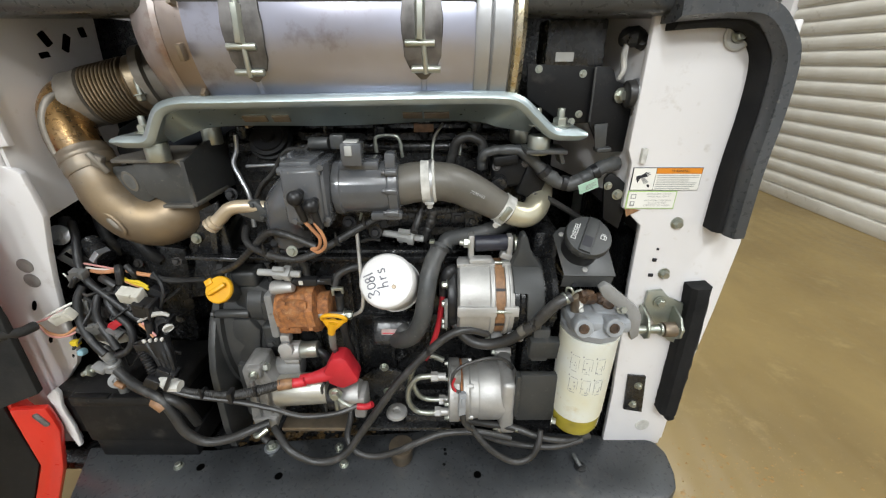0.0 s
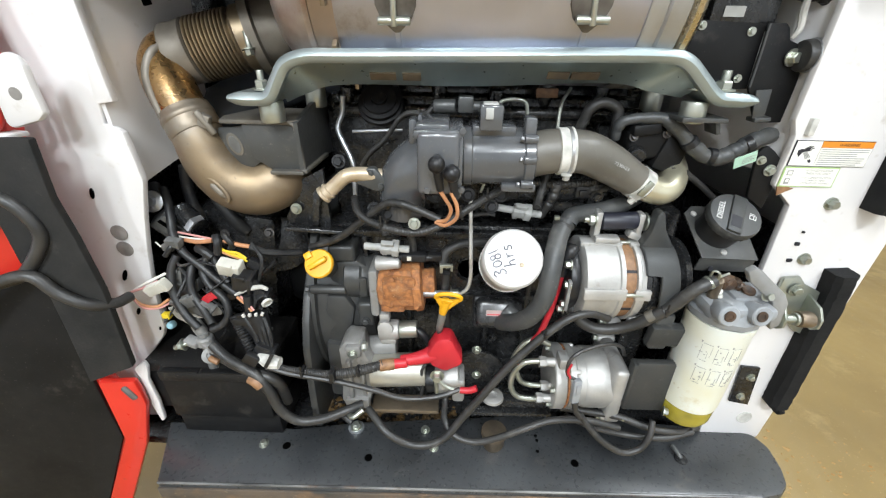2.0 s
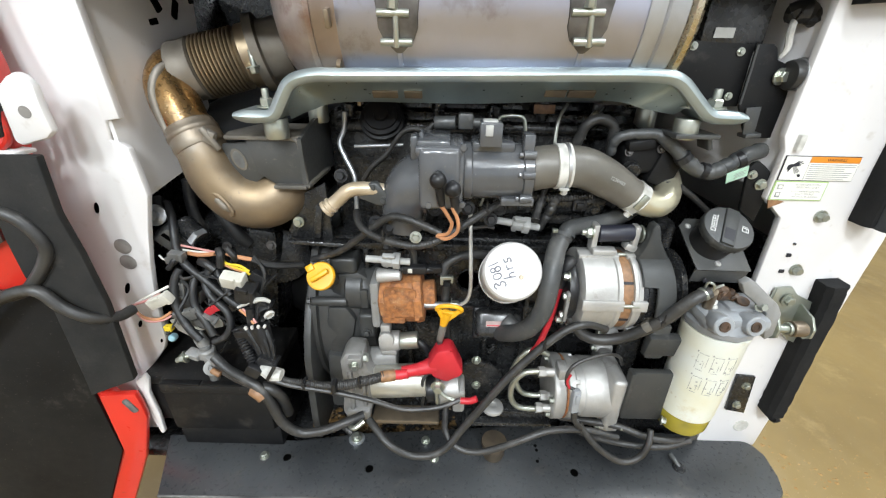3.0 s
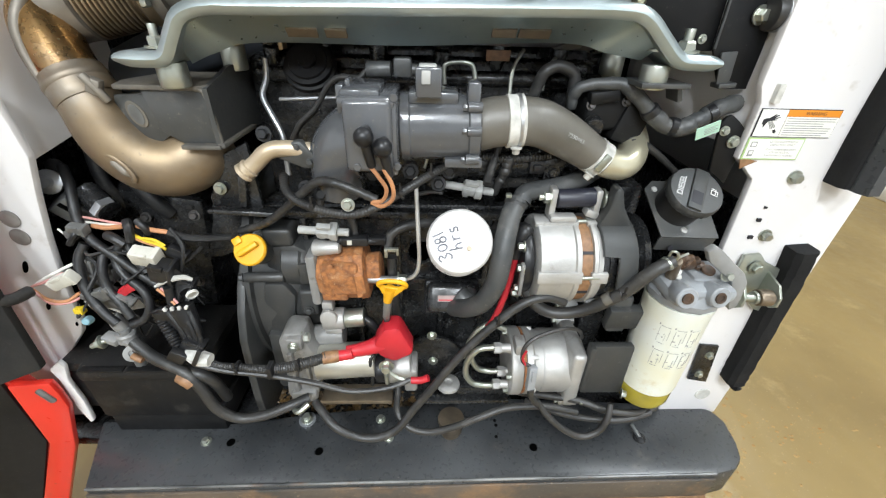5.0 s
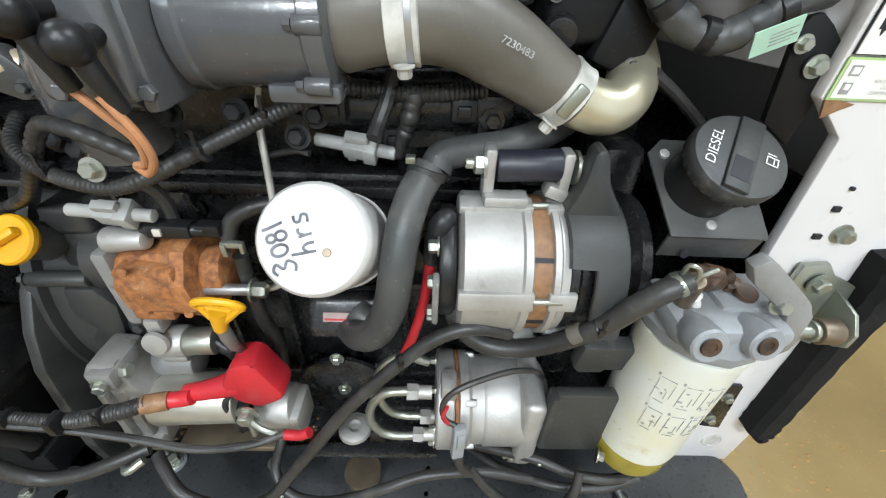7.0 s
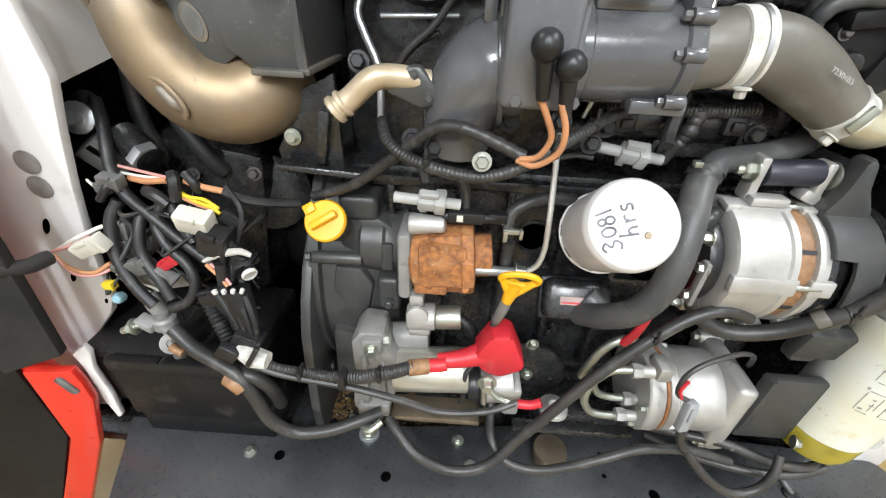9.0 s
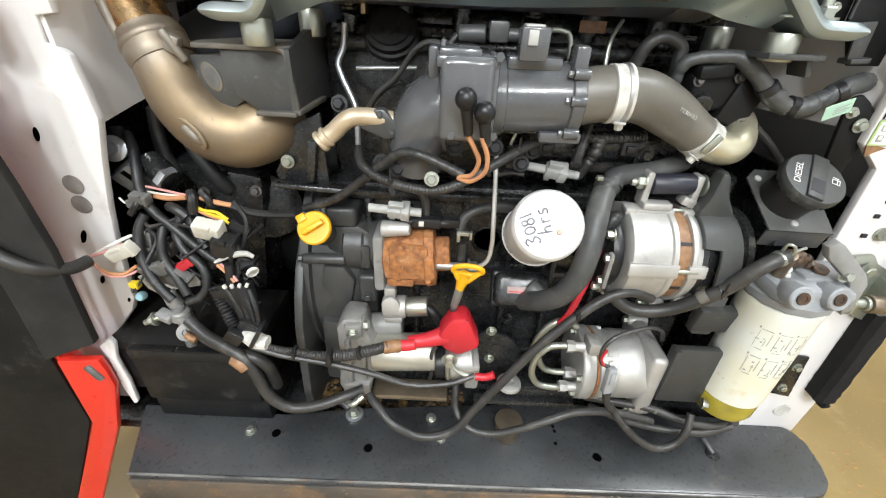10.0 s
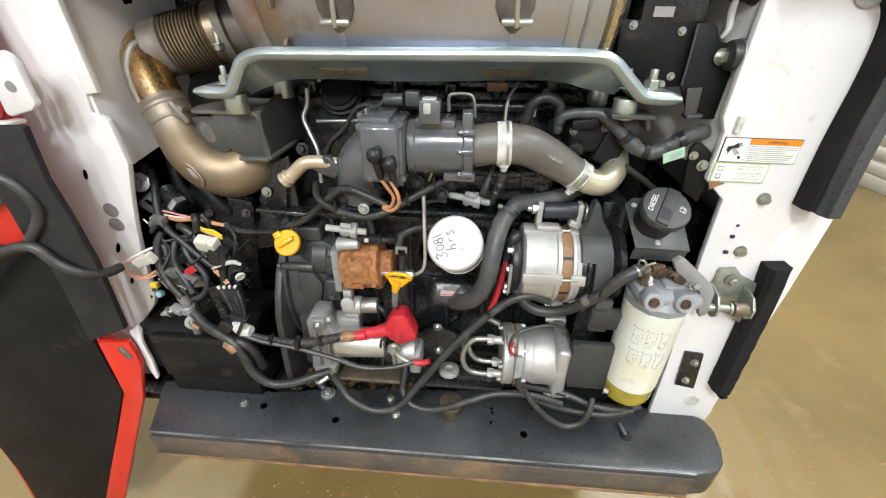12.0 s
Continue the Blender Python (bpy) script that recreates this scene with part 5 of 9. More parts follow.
    pf = part("pipe_flange", plate(bmesh.new(), fl, 0.016, facing(0.578), 0.004), CHARCOAL, f, "charcoal pipe flange, pointed at both ends")
    bm = hexbolt(bmesh.new(), (-0.280, 0.578, 0.980), (0, -1, 0.1), 0.0040, 0.004)
    hexbolt(bm, (-0.294, 0.578, 0.999), (0, -1, 0.1), 0.0032, 0.003)
    part("bolts", bm, CHARCOAL, pf)
    part("boot", sweep(bmesh.new(), [(-0.288, 0.590, 0.989), (-0.270, 0.596, 0.983), (-0.250, 0.602, 0.976), (-0.240, 0.606, 0.973)], [0.0125, 0.014, 0.016, 0.017], 20), CASTGREY, f)


intake()


# ---- machines bolted to the engine ----
def strap(bm, centre, r, edge, x1, thick=0.005):
    """A band round an axis along x: at each angle (from the viewer upwards) it runs from an edge to x1."""
    cy, cz = centre
    rings = []
    for (a0, e0), (a1, e1) in zip(edge, edge[1:]):
        k = max(1, round((a1 - a0) / 6))
        for q in range(k):
            rings.append((a0 + (a1 - a0) * q / k, e0 + (e1 - e0) * q / k))
    rings.append(edge[-1])
    rows = []
    for a, e in rings:
        co, si = math.cos(radians(a)), math.sin(radians(a))
        sec = [(e, r - thick), (e, r - 0.0012), (e + 0.0012, r), (x1 - 0.004, r), (x1 - 0.001, r - 0.0014), (x1, r - 0.004), (x1, r - 0.016), (x1 - 0.004, r - 0.016), (x1 - 0.004, r - thick)]
        rows.append([bm.verts.new((x, cy - q * co, cz + q * si)) for x, q in sec])
    for a, b in zip(rows, rows[1:]):
        for k in range(9):
            bm.faces.new((a[k], a[(k + 1) % 9], b[(k + 1) % 9], b[k]))
    bm.faces.new(rows[0][::-1])
    bm.faces.new(rows[-1])
    return bm


def alternator():
    f = thing("alternator", "silver alternator with brown winding band and charcoal end frame", "alternator")
    cy, cz = 0.610, 0.826
    X = (1, 0, 0)
    rh = part("rear_housing", lathe(bmesh.new(), (0.025, cy, cz), X, [(0, 0.045), (0.001, 0.058), (0.004, 0.062), (0.052, 0.062), (0.054, 0.064), (0.060, 0.064), (0.062, 0.060)], 56), ALU, f)
    for a in (353, 277, 190, 100):
        bm = bmesh.new()
        s, c = math.sin(radians(a)), math.cos(radians(a))
        box(bm, (0.056, cy + 0.0615 * s, cz + 0.0615 * c), (0.064, 0.017, 0.008), 0.002, pose(0, 0, 0, -a, 0, 0))
        box(bm, (0.112, cy + 0.061 * s, cz + 0.061 * c), (0.024, 0.016, 0.008), 0.002, pose(0, 0, 0, -a, 0, 0))
        part("housing_rib", bm, ALU, rh)
    part("winding", lathe(bmesh.new(), (0.085, cy, cz), X, [(0, 0.058), (0.001, 0.060), (0.017, 0.060), (0.018, 0.058)], 48), COPPER, f, "brown stator winding")
    for a in (353, 277, 62, 128, 200):
        bm = bmesh.new()
        s, c = math.sin(radians(a)), math.cos(radians(a))
        cyl(bm, (0.080, cy + 0.0625 * s, cz + 0.0625 * c), (0.112, cy + 0.0625 * s, cz + 0.0625 * c), 0.003, 0.0005, 10)
        part("through_bolt", bm, ZINC, f)
    for a in (62, 118):
        bm = bmesh.new()
        s, c = math.sin(radians(a - 10)), math.cos(radians(a - 10))
        box(bm, (0.094, cy - 0.0602 * s, cz + 0.0602 * c), (0.016, 0.002, 0.004), 0, pose(0, 0, 0, a - 100, 0, 0))
        part("winding_tie", bm, INK, f)
    fh = part("front_housing", lathe(bmesh.new(), (0.102, cy, cz), X, [(0, 0.060), (0.001, 0.064), (0.006, 0.064), (0.008, 0.062), (0.015, 0.061), (0.016, 0.05)], 56), ALU, f)
    box_bm = box(bmesh.new(), (0.126, cy - 0.040, cz - 0.050), (0.028, 0.024, 0.012), 0.004, pose(0, 0, 0, 40, 0, 0))
    box(box_bm, (0.095, cy - 0.036, cz - 0.062), (0.022, 0.02, 0.012), 0.003, pose(0, 0, 0, 20, 0, 0))
    part("front_ribs", box_bm, CASTDULL, fh)
    # rear terminals
    bm = cyl(bmesh.new(), (0.008, cy, cz), (0.024, cy, cz), 0.050, 0.004, 40)
    cp = part("rear_cap", bm, PLASTIC, f)
    for dz, dy in ((0.038, -0.034), (0.012, -0.046), (-0.022, -0.044), (-0.038, -0.034)):
        bm = bmesh.new()
        hexbolt(bm, (0.008, cy + dy, cz + dz), (-1, 0, 0), 0.0055, 0.008)
        part("terminal_nut", bm, ZINC, cp)
    bm = box(bmesh.new(), (0.006, cy - 0.048, cz - 0.005), (0.006, 0.010, 0.050), 0.002)
    part("regulator", bm, CASTDULL, cp)
    # dark frame at the belt side
    part("front_bell", lathe(bmesh.new(), (0.117, cy, cz), X, [(0, 0.050), (0.001, 0.0600), (0.008, 0.0600), (0.012, 0.056), (0.034, 0.056), (0.036, 0.03)], 48), BLACK, f, "dark ventilated end bell")
    part("pulley", lathe(bmesh.new(), (0.158, cy + 0.01, cz), X, [(0, 0.03), (0.001, 0.060), (0.010, 0.062), (0.016, 0.054), (0.022, 0.062), (0.032, 0.060), (0.033, 0.03)], 48), BLACK, f)
    part("front_fan", lathe(bmesh.new(), (0.147, cy, cz), X, [(0, 0.03), (0.001, 0.062), (0.009, 0.062), (0.01, 0.03)], 40), BLACK, f)
    grow = Matrix.Translation((-0.001, -0.012, 0)) @ Matrix.Translation((0.075, cy, cz)) @ Matrix.Diagonal((1.0, 1.08, 1.08, 1)) @ Matrix.Translation((-0.075, -cy, -cz))
    for o in f.children_recursive:
        o.data.transform(grow)
    fr = part("mount_strap", strap(bmesh.new(), (0.598, 0.826), 0.0722, [(-24, 0.140), (6, 0.135), (32, 0.135), (33, 0.1135), (60, 0.1135), (84, 0.1125), (96, 0.118)], 0.1635), DUSTCAP, f, "charcoal cast strap round the drive end, with a notch")
    # mounting ears and the pivot tube over them
    bm = box(bmesh.new(), (0.047, 0.600, 0.919), (0.010, 0.020, 0.046), 0.003)
    box(bm, (0.062, 0.588, 0.900), (0.038, 0.018, 0.010), 0.003)
    box(bm, (0.111, 0.600, 0.918), (0.010, 0.020, 0.044), 0.003)
    box(bm, (0.106, 0.598, 0.904), (0.020, 0.018, 0.012), 0.003, pose(0, 0, 0, 0, 20, 0))
    part("ears", bm, ALU, f)
    part("pivot_tube", cyl(bmesh.new(), (0.053, 0.600, 0.924), (0.107, 0.600, 0.927), 0.0135, 0.002, 24), mat("navy_black_paint", (0.012, 0.014, 0.024), 0.4, color2=(0.03, 0.03, 0.04), scale=30, amount=1), f)
    bm = bmesh.new()
    hexbolt(bm, (0.044, 0.600, 0.926), (-1, 0, 0), 0.009, 0.008)
    cyl(bm, (0.027, 0.600, 0.926), (0.041, 0.600, 0.926), 0.005, 0.001, 12)
    hexbolt(bm, (0.118, 0.600, 0.925), (1, 0, 0), 0.010, 0.010)
    hexbolt(bm, (0.086, 0.575, 0.749), (-1, 0, 0), 0.006, 0.008)
    part("pivot_bolts", bm, ZINC, f)
    g = [(0.1125, 0.580, 0.886), (0.1135, 0.580, 0.898), (0.121, 0.580, 0.918), (0.1235, 0.580, 0.946), (0.127, 0.580, 0.951), (0.132, 0.580, 0.951), (0.136, 0.580, 0.945), (0.143, 0.580, 0.922), (0.156, 0.580, 0.902), (0.1635, 0.580, 0.884)]
    part("ear", plate(bmesh.new(), [(p[0], p[2]) for p in g], 0.022, facing(0.574), 0.004), DUSTCAP, fr, "charcoal cast mounting ear")
    part("lower_strut", box(bmesh.new(), (0.171, 0.560, 0.749), (0.030, 0.02, 0.07), 0.004), CHARCOAL, f)
    # main lead
    bt = part("terminal_boot", sweep(bmesh.new(), [(0.018, 0.585, 0.884), (0.010, 0.580, 0.881), (0.005, 0.578, 0.871), (0.002, 0.577, 0.855), (0.000, 0.576, 0.838)], [0.007, 0.010, 0.010, 0.0085, 0.0065], 16), PLASTIC, f, "black terminal boot")
    part("red_lead", sweep(bmesh.new(), [(0.000, 0.576, 0.839), (-0.003, 0.574, 0.813), (-0.007, 0.571, 0.786), (-0.014, 0.568, 0.756), (-0.023, 0.564, 0.729), (-0.032, 0.566, 0.708)], 0.0052, 12), RED, bt)


alternator()


def compressor():
    f = thing("compressor", "silver cast air-conditioning compressor with bent metal tubes", "compressor")
    cy, cz = 0.585, 0.615
    X = (1, 0, 0)
    part("rear_plate", lathe(bmesh.new(), (0.010, cy, cz), X, [(0, 0.05), (0.001, 0.058), (0.003, 0.060), (0.020, 0.060), (0.022, 0.058)], 48), ALU, f)
    part("gasket", lathe(bmesh.new(), (0.032, cy, cz), X, [(0, 0.056), (0.001, 0.0585), (0.004, 0.0585), (0.005, 0.056)], 48), RUST, f, "rust-stained gasket seam")
    bd = part("body", lathe(bmesh.new(), (0.036, cy, cz), X, [(0, 0.056), (0.002, 0.059), (0.012, 0.059), (0.016, 0.055), (0.030, 0.0535), (0.034, 0.056), (0.090, 0.056), (0.104, 0.047), (0.112, 0.03)], 48), ALU, f)
    bm = bmesh.new()
    for a in (180, 250, 320, 30):
        s, c = math.sin(radians(a)), math.cos(radians(a))
        box(bm, (0.050, cy + 0.0525 * s, cz + 0.0525 * c), (0.014, 0.008, 0.014), 0.002, pose(0, 0, 0, -a, 0, 0))
    box(bm, (0.024, 0.560, 0.676), (0.018, 0.030, 0.022), 0.004)
    part("ribs", bm, ALU, bd)
    bm = bmesh.new()
    for a in (190, 235, 285, 335, 20):
        s, c = math.sin(radians(a)), math.cos(radians(a))
        hexbolt(bm, (0.010, cy + 0.052 * s, cz + 0.052 * c), (-1, 0, 0), 0.005, 0.006)
    part("bolts", bm, ZINC, bd)
    hd = part("rear_head", box(bmesh.new(), (0.120, 0.587, 0.616), (0.026, 0.116, 0.124), 0.008, seg=3), ALU, f, "square cast rear head")
    for dy, dz in ((-0.046, -0.056), (0.040, 0.056)):
        bm = cyl(bmesh.new(), (0.104, 0.587 + dy, 0.616 + dz), (0.136, 0.587 + dy, 0.616 + dz), 0.0095, 0.002, 18)
        part("boss", bm, ALU, hd)
        bm = bmesh.new()
        hexbolt(bm, (0.104, 0.587 + dy, 0.616 + dz), (-1, 0, 0), 0.0062, 0.006)
        part("head_bolt", bm, ZINC, hd)
    cv = part("belt_cover", box(bmesh.new(), (0.172, 0.540, 0.642), (0.072, 0.014, 0.112), 0.004), DUSTCAP, f, "flat black belt cover")
    part("cover_fold", box(bmesh.new(), (0.134, 0.534, 0.653), (0.008, 0.018, 0.096), 0.002), DUSTCAP, cv)
    bm = bmesh.new()
    hexbolt(bm, (0.199, 0.520, 0.603), (1, -0.4, 0), 0.006, 0.007)
    hexbolt(bm, (0.138, 0.525, 0.572), (0, -1, 0), 0.003, 0.003)
    part("cover_screws", bm, ZINC, cv)
    part("upper_cover", box(bmesh.new(), (0.178, 0.552, 0.745), (0.056, 0.018, 0.044), 0.005, pose(0, 0, 0, 10, 0, 0)), DUSTCAP, f, "grey plastic cover flap")
    # tubes
    bm = sweep(bmesh.new(), [(-0.010, 0.545, 0.685), (-0.027, 0.545, 0.685), (-0.047, 0.545, 0.680), (-0.062, 0.545, 0.656), (-0.064, 0.545, 0.625), (-0.052, 0.545, 0.601), (-0.030, 0.545, 0.594), (-0.005, 0.548, 0.592)], 0.0052, 14, 7)
    sweep(bm, [(0.000, 0.560, 0.613), (-0.024, 0.560, 0.613), (-0.042, 0.560, 0.620), (-0.053, 0.560, 0.640), (-0.056, 0.565, 0.657)], 0.0050, 14, 7)
    sweep(bm, [(-0.000, 0.575, 0.697), (-0.023, 0.572, 0.710), (-0.042, 0.570, 0.703), (-0.056, 0.570, 0.678), (-0.065, 0.572, 0.636)], 0.0055, 14, 7)
    part("tubes", bm, ZINC, f, "bent bare metal tubes")
    for c, ax in (((-0.018, 0.545, 0.684), X), ((-0.012, 0.546, 0.596), X), ((-0.004, 0.558, 0.614), X)):
        bm = bmesh.new()
        hexbolt(bm, Vector(c) - Vector((0.006, 0, 0)), ax, 0.0095, 0.013, False)
        lathe(bm, Vector(c) + Vector((0.007, 0, 0)), ax, [(0, 0.0075), (0.016, 0.0075)], 14)
        part("fitting", bm, ALU, f)


compressor()


def fuel_filler():
    f = thing("fuel_filler", "black diesel filler cap on a dark folded bracket", "fuel filler")
    c, ax = Vector((0.229, 0.568, 0.953)), Vector((0.03, -0.58, 0.815)).normalized()
    m = Matrix.Translation(c) @ basis(ax)
    prof = [(-0.014, 0.032), (-0.0135, 0.0355), (-0.008, 0.0370), (-0.003, 0.0366), (0.0, 0.0350), (0.0008, 0.028)]
    cap = part("cap", lathe(bmesh.new(), c, ax, prof, 48), DUSTCAP, f)
    bm = bmesh.new()
    for k in range(26):
        a = 2 * math.pi * k / 26
        box(bm, (0.0352 * math.cos(a), 0.0352 * math.sin(a), -0.010), (0.0030, 0.0040, 0.007), 0.0006, pose(0, 0, 0, 0, 0, math.degrees(a)))
    bm.transform(m)
    part("cap_grips", bm, DUSTCAP, cap)["kind"] = "stuff"
    bm = box(bmesh.new(), (0.001, 0.000, 0.0015), (0.019, 0.066, 0.0045), 0.0015, pose(0, 0, 0, 0, 0, -28))
    bm.transform(m)
    part("cap_ridge", bm, DUSTCAP, cap)
    # flat black patch paints the dark of the recess in the ridge
    bm = box(bmesh.new(), (-0.006, -0.013, 0.0038), (0.014, 0.020, 0.0006), 0, pose(0, 0, 0, 0, 0, -28))
    bm.transform(m)
    part("cap_recess_shade", bm, INK, cap)
    text_mesh("lettering", "DIESEL", 0.0112, m @ Matrix.Translation((-0.0195, 0.008, 0.0014)), PRINT, cap, 62)
    bm = bmesh.new()
    for dx, dy, ww, hh in ((0, 0.0042, 0.0075, 0.0009), (0, -0.0042, 0.0075, 0.0009), (-0.0034, 0, 0.0009, 0.009), (0.0034, 0, 0.0009, 0.009), (0, -0.0012, 0.007, 0.0008), (0.0058, 0.001, 0.0008, 0.007)):
        p = Matrix.Translation((0.0215, -0.006, 0.0014)) @ pose(0, 0, 0, 0, 0, 62)
        box(bm, p @ Vector((dx, dy, 0)), (ww, hh, 0.0004), 0, pose(0, 0, 0, 0, 0, 62))
    bm.transform(m)
    part("pump_symbol", bm, PRINT, cap)
    part("neck", lathe(bmesh.new(), c - ax * 0.052, ax, [(0, 0.0285), (0.002, 0.0305), (0.034, 0.0305), (0.038, 0.029)], 36), PLASTIC, f)
    # tilted plate with folded front lip
    b = c - ax * 0.050
    n = ax
    x = Vector((1, 0, 0.0))
    x = (x - n * x.dot(n)).normalized()
    y = n.cross(x)
    mp = Matrix.Translation(b) @ Matrix((x, y, n)).transposed().to_4x4()
    out = [(-0.040, 0.030), (-0.026, 0.044), (0.040, 0.044), (0.050, 0.030), (0.052, -0.048), (-0.032, -0.048)]
    bm = plate(bmesh.new(), out, 0.003, mp, 0.0008)
    bp = part("bracket_plate", bm, CHARCOAL, f, "dark painted folded bracket")
    lip = box(bmesh.new(), (0.010, -0.0495, -0.012), (0.083, 0.003, 0.027), 0.001, pose(0, 0, 0, -22, 0, 0))
    lip.transform(mp)
    part("lip", lip, CHARCOAL, bp)
    for px, py in ((-0.026, 0.029), (0.003, -0.037)):
        bm = bmesh.new()
        lathe(bm, mp @ Vector((px, py, 0.003)), n, [(0, 0.0048), (0.0015, 0.0044), (0.0022, 0.002)], 14)
        part("rivet", bm, ALU, bp)
    # black disc on the lip, painting the dark of an uncut hole
    part("lip_hole", lathe(bmesh.new(), mp @ Vector((-0.012, -0.057, -0.014)), (0, -1, 0.1), [(0, 0.004), (0.0012, 0.0036)], 14), INK, bp)


fuel_filler()


def fuel_filter():
    f = thing("fuel_filter", "stained cream fuel filter with yellow bowl and cast head", "fuel filter")
    T, B = Vector((0.247, 0.543, 0.798)), Vector((0.249, 0.546, 0.617))
    up = (T - B).normalized()
    L = (T - B).length
    can = part("can", lathe(bmesh.new(), B, up, [(0, 0.043), (0.002, 0.0455), (0.01, 0.0465), (L - 0.012, 0.0475), (L - 0.008, 0.0485), (L, 0.0485), (L + 0.001, 0.04)], 56), FUELF, f)
    part("bowl", lathe(bmesh.new(), B - up * 0.042, up, [(0, 0.020), (0.001, 0.032), (0.005, 0.040), (0.016, 0.0442), (0.036, 0.0450), (0.043, 0.0450)], 48), BOWL, f, "yellow translucent water bowl")
    # printed diagram, as short bars that follow the can
    bm = bmesh.new()
    rnd = random.Random(9)
    m = Matrix.Translation(B) @ basis(up)
    mi = m.inverted()
    face = mi @ Vector((B.x - 0.03, B.y - 0.3, B.z + 0.1))
    a0 = math.atan2(face.y, face.x)

    def bar(ang, h, w, t):
        a = a0 + ang
        r = 0.0474
        box(bm, (r * math.cos(a), r * math.sin(a), h), (0.0006, w, t), 0, pose(0, 0, 0, 0, 0, math.degrees(a)))
    for col in range(3):
        for row in range(2):
            ca, h = -0.58 + col * 0.44 + 0.06 * row, 0.132 - row * 0.046
            bar(ca, h + 0.017, 0.013, 0.0005)
            bar(ca, h - 0.015, 0.009, 0.0005)
            bar(ca - 0.15, h, 0.0005, 0.028)
            bar(ca + 0.14, h + 0.003, 0.0005, 0.020)
            bar(ca + 0.06, h - 0.004, 0.0005, 0.012)
            bar(ca - 0.19, h + 0.019, 0.002, 0.003)
            for _ in range(3):
                bar(ca + rnd.uniform(-0.13, 0.13), h + rnd.uniform(-0.013, 0.013), rnd.uniform(0.0012, 0.005), rnd.uniform(0.0006, 0.0022))
    for k in range(5):
        bar(-0.42 + 0.02 * k, 0.176 - 0.001 * k, 0.002, 0.0012)
    bm.transform(m)
    part("diagram", bm, FADED, can, "small printed line diagrams, not readable")
    # cast head
    hd = part("head", lathe(bmesh.new(), T + up * 0.001, up, [(0, 0.048), (0.003, 0.0505), (0.012, 0.0505), (0.016, 0.046), (0.032, 0.041), (0.034, 0.03)], 12), DULLGREY, f, "grey cast filter head with two ports", 25)
    bm = bmesh.new()
    for c, ax in (((0.215, 0.488, 0.832), Vector((0.0, -0.85, 0.22))), ((0.264, 0.492, 0.830), Vector((0.08, -0.85, 0.22)))):
        ax = ax.normalized()
        c = Vector(c)
        lathe(bm, c - ax * 0.042, ax, [(0, 0.0125), (0.014, 0.0130), (0.019, 0.0155), (0.040, 0.0150), (0.042, 0.0135)], 28)
    box(bm, T + Vector((0.0, -0.008, 0.026)), (0.096, 0.070, 0.022), 0.008)
    box(bm, T + Vector((0.03, 0.005, 0.028)), (0.07, 0.05, 0.03), 0.008)
    part("ports", bm, DULLGREY, hd)
    bm = bmesh.new()
    for c, ax in (((0.214, 0.487, 0.833), Vector((0.0, -0.85, 0.22))), ((0.262, 0.491, 0.831), Vector((0.08, -0.85, 0.22)))):
        lathe(bm, c, ax, [(0, 0.0082), (0.0012, 0.0077), (0.001, 0.0045), (-0.002, 0.0035)], 18)
    lathe(bm, T + Vector((0.020, -0.006, 0.046)), (0, -0.3, 1), [(0, 0.0095), (0.003, 0.009), (0.002, 0.005)], 20)
    part("rusty_plugs", bm, mat("dark_rusty_plug", (0.045, 0.030, 0.022), 0.5, metal=0.3, color2=(0.11, 0.065, 0.04), scale=80, amount=1, bump=0.5), hd, "rusty port plugs")
    fl = [(0.237, 0, 0.888), (0.246, 0, 0.896), (0.256, 0, 0.891), (0.303, 0, 0.853), (0.313, 0, 0.838), (0.316, 0, 0.798), (0.306, 0, 0.789), (0.297, 0, 0.812), (0.291, 0, 0.838), (0.262, 0, 0.860), (0.246, 0, 0.872)]
    part("flange", plate(bmesh.new(), [(p[0], p[2]) for p in fl], 0.012, facing(0.515), 0.002), CASTDULL, hd)
    bm = bmesh.new()
    hexbolt(bm, (0.281, 0.520, 0.848), (0, -1, 0.3), 0.006, 0.008)
    part("flange_bolt", bm, ZINC, hd)
    # dirty hose stub with wire clamp on top
    part("barb", cyl(bmesh.new(), T + Vector((-0.030, -0.006, 0.030)), T + Vector((-0.046, -0.026, 0.076)), 0.0075, 0.001, 16), BELLOW, hd)
    part("rust_crust", lumpy(bmesh.new(), [T + Vector((-0.034, 0.004, 0.046)), T + Vector((-0.020, 0.002, 0.056)), T + Vector((-0.004, 0.004, 0.054)), T + Vector((0.012, 0.006, 0.050))], [0.006, 0.010, 0.010, 0.006], 12, 14, 0.45, 8), mat("wet_rust_crust", (0.040, 0.022, 0.013), 0.45, color2=(0.15, 0.085, 0.045), scale=90, amount=1, bump=0.8, bump_scale=160), hd, "crust of rust and dirt")
    part("sealant", lumpy(bmesh.new(), [T + Vector((-0.040, -0.014, 0.062)), T + Vector((-0.033, -0.010, 0.050)), T + Vector((-0.026, -0.014, 0.040))], [0.005, 0.008, 0.005], 21, 10, 0.35, 4), TAPE, hd, "smeared whitish sealant")
    bm = sweep(bmesh.new(), [(0.190, 0.520, 0.874), (0.188, 0.515, 0.889), (0.195, 0.512, 0.888), (0.197, 0.512, 0.879), (0.193, 0.515, 0.874)], 0.0018, 8)
    sweep(bm, [(0.193, 0.515, 0.874), (0.201, 0.512, 0.884), (0.211, 0.515, 0.886)], 0.0018, 8)
    part("wire_clamp", bm, ZINC, hd)


fuel_filter()


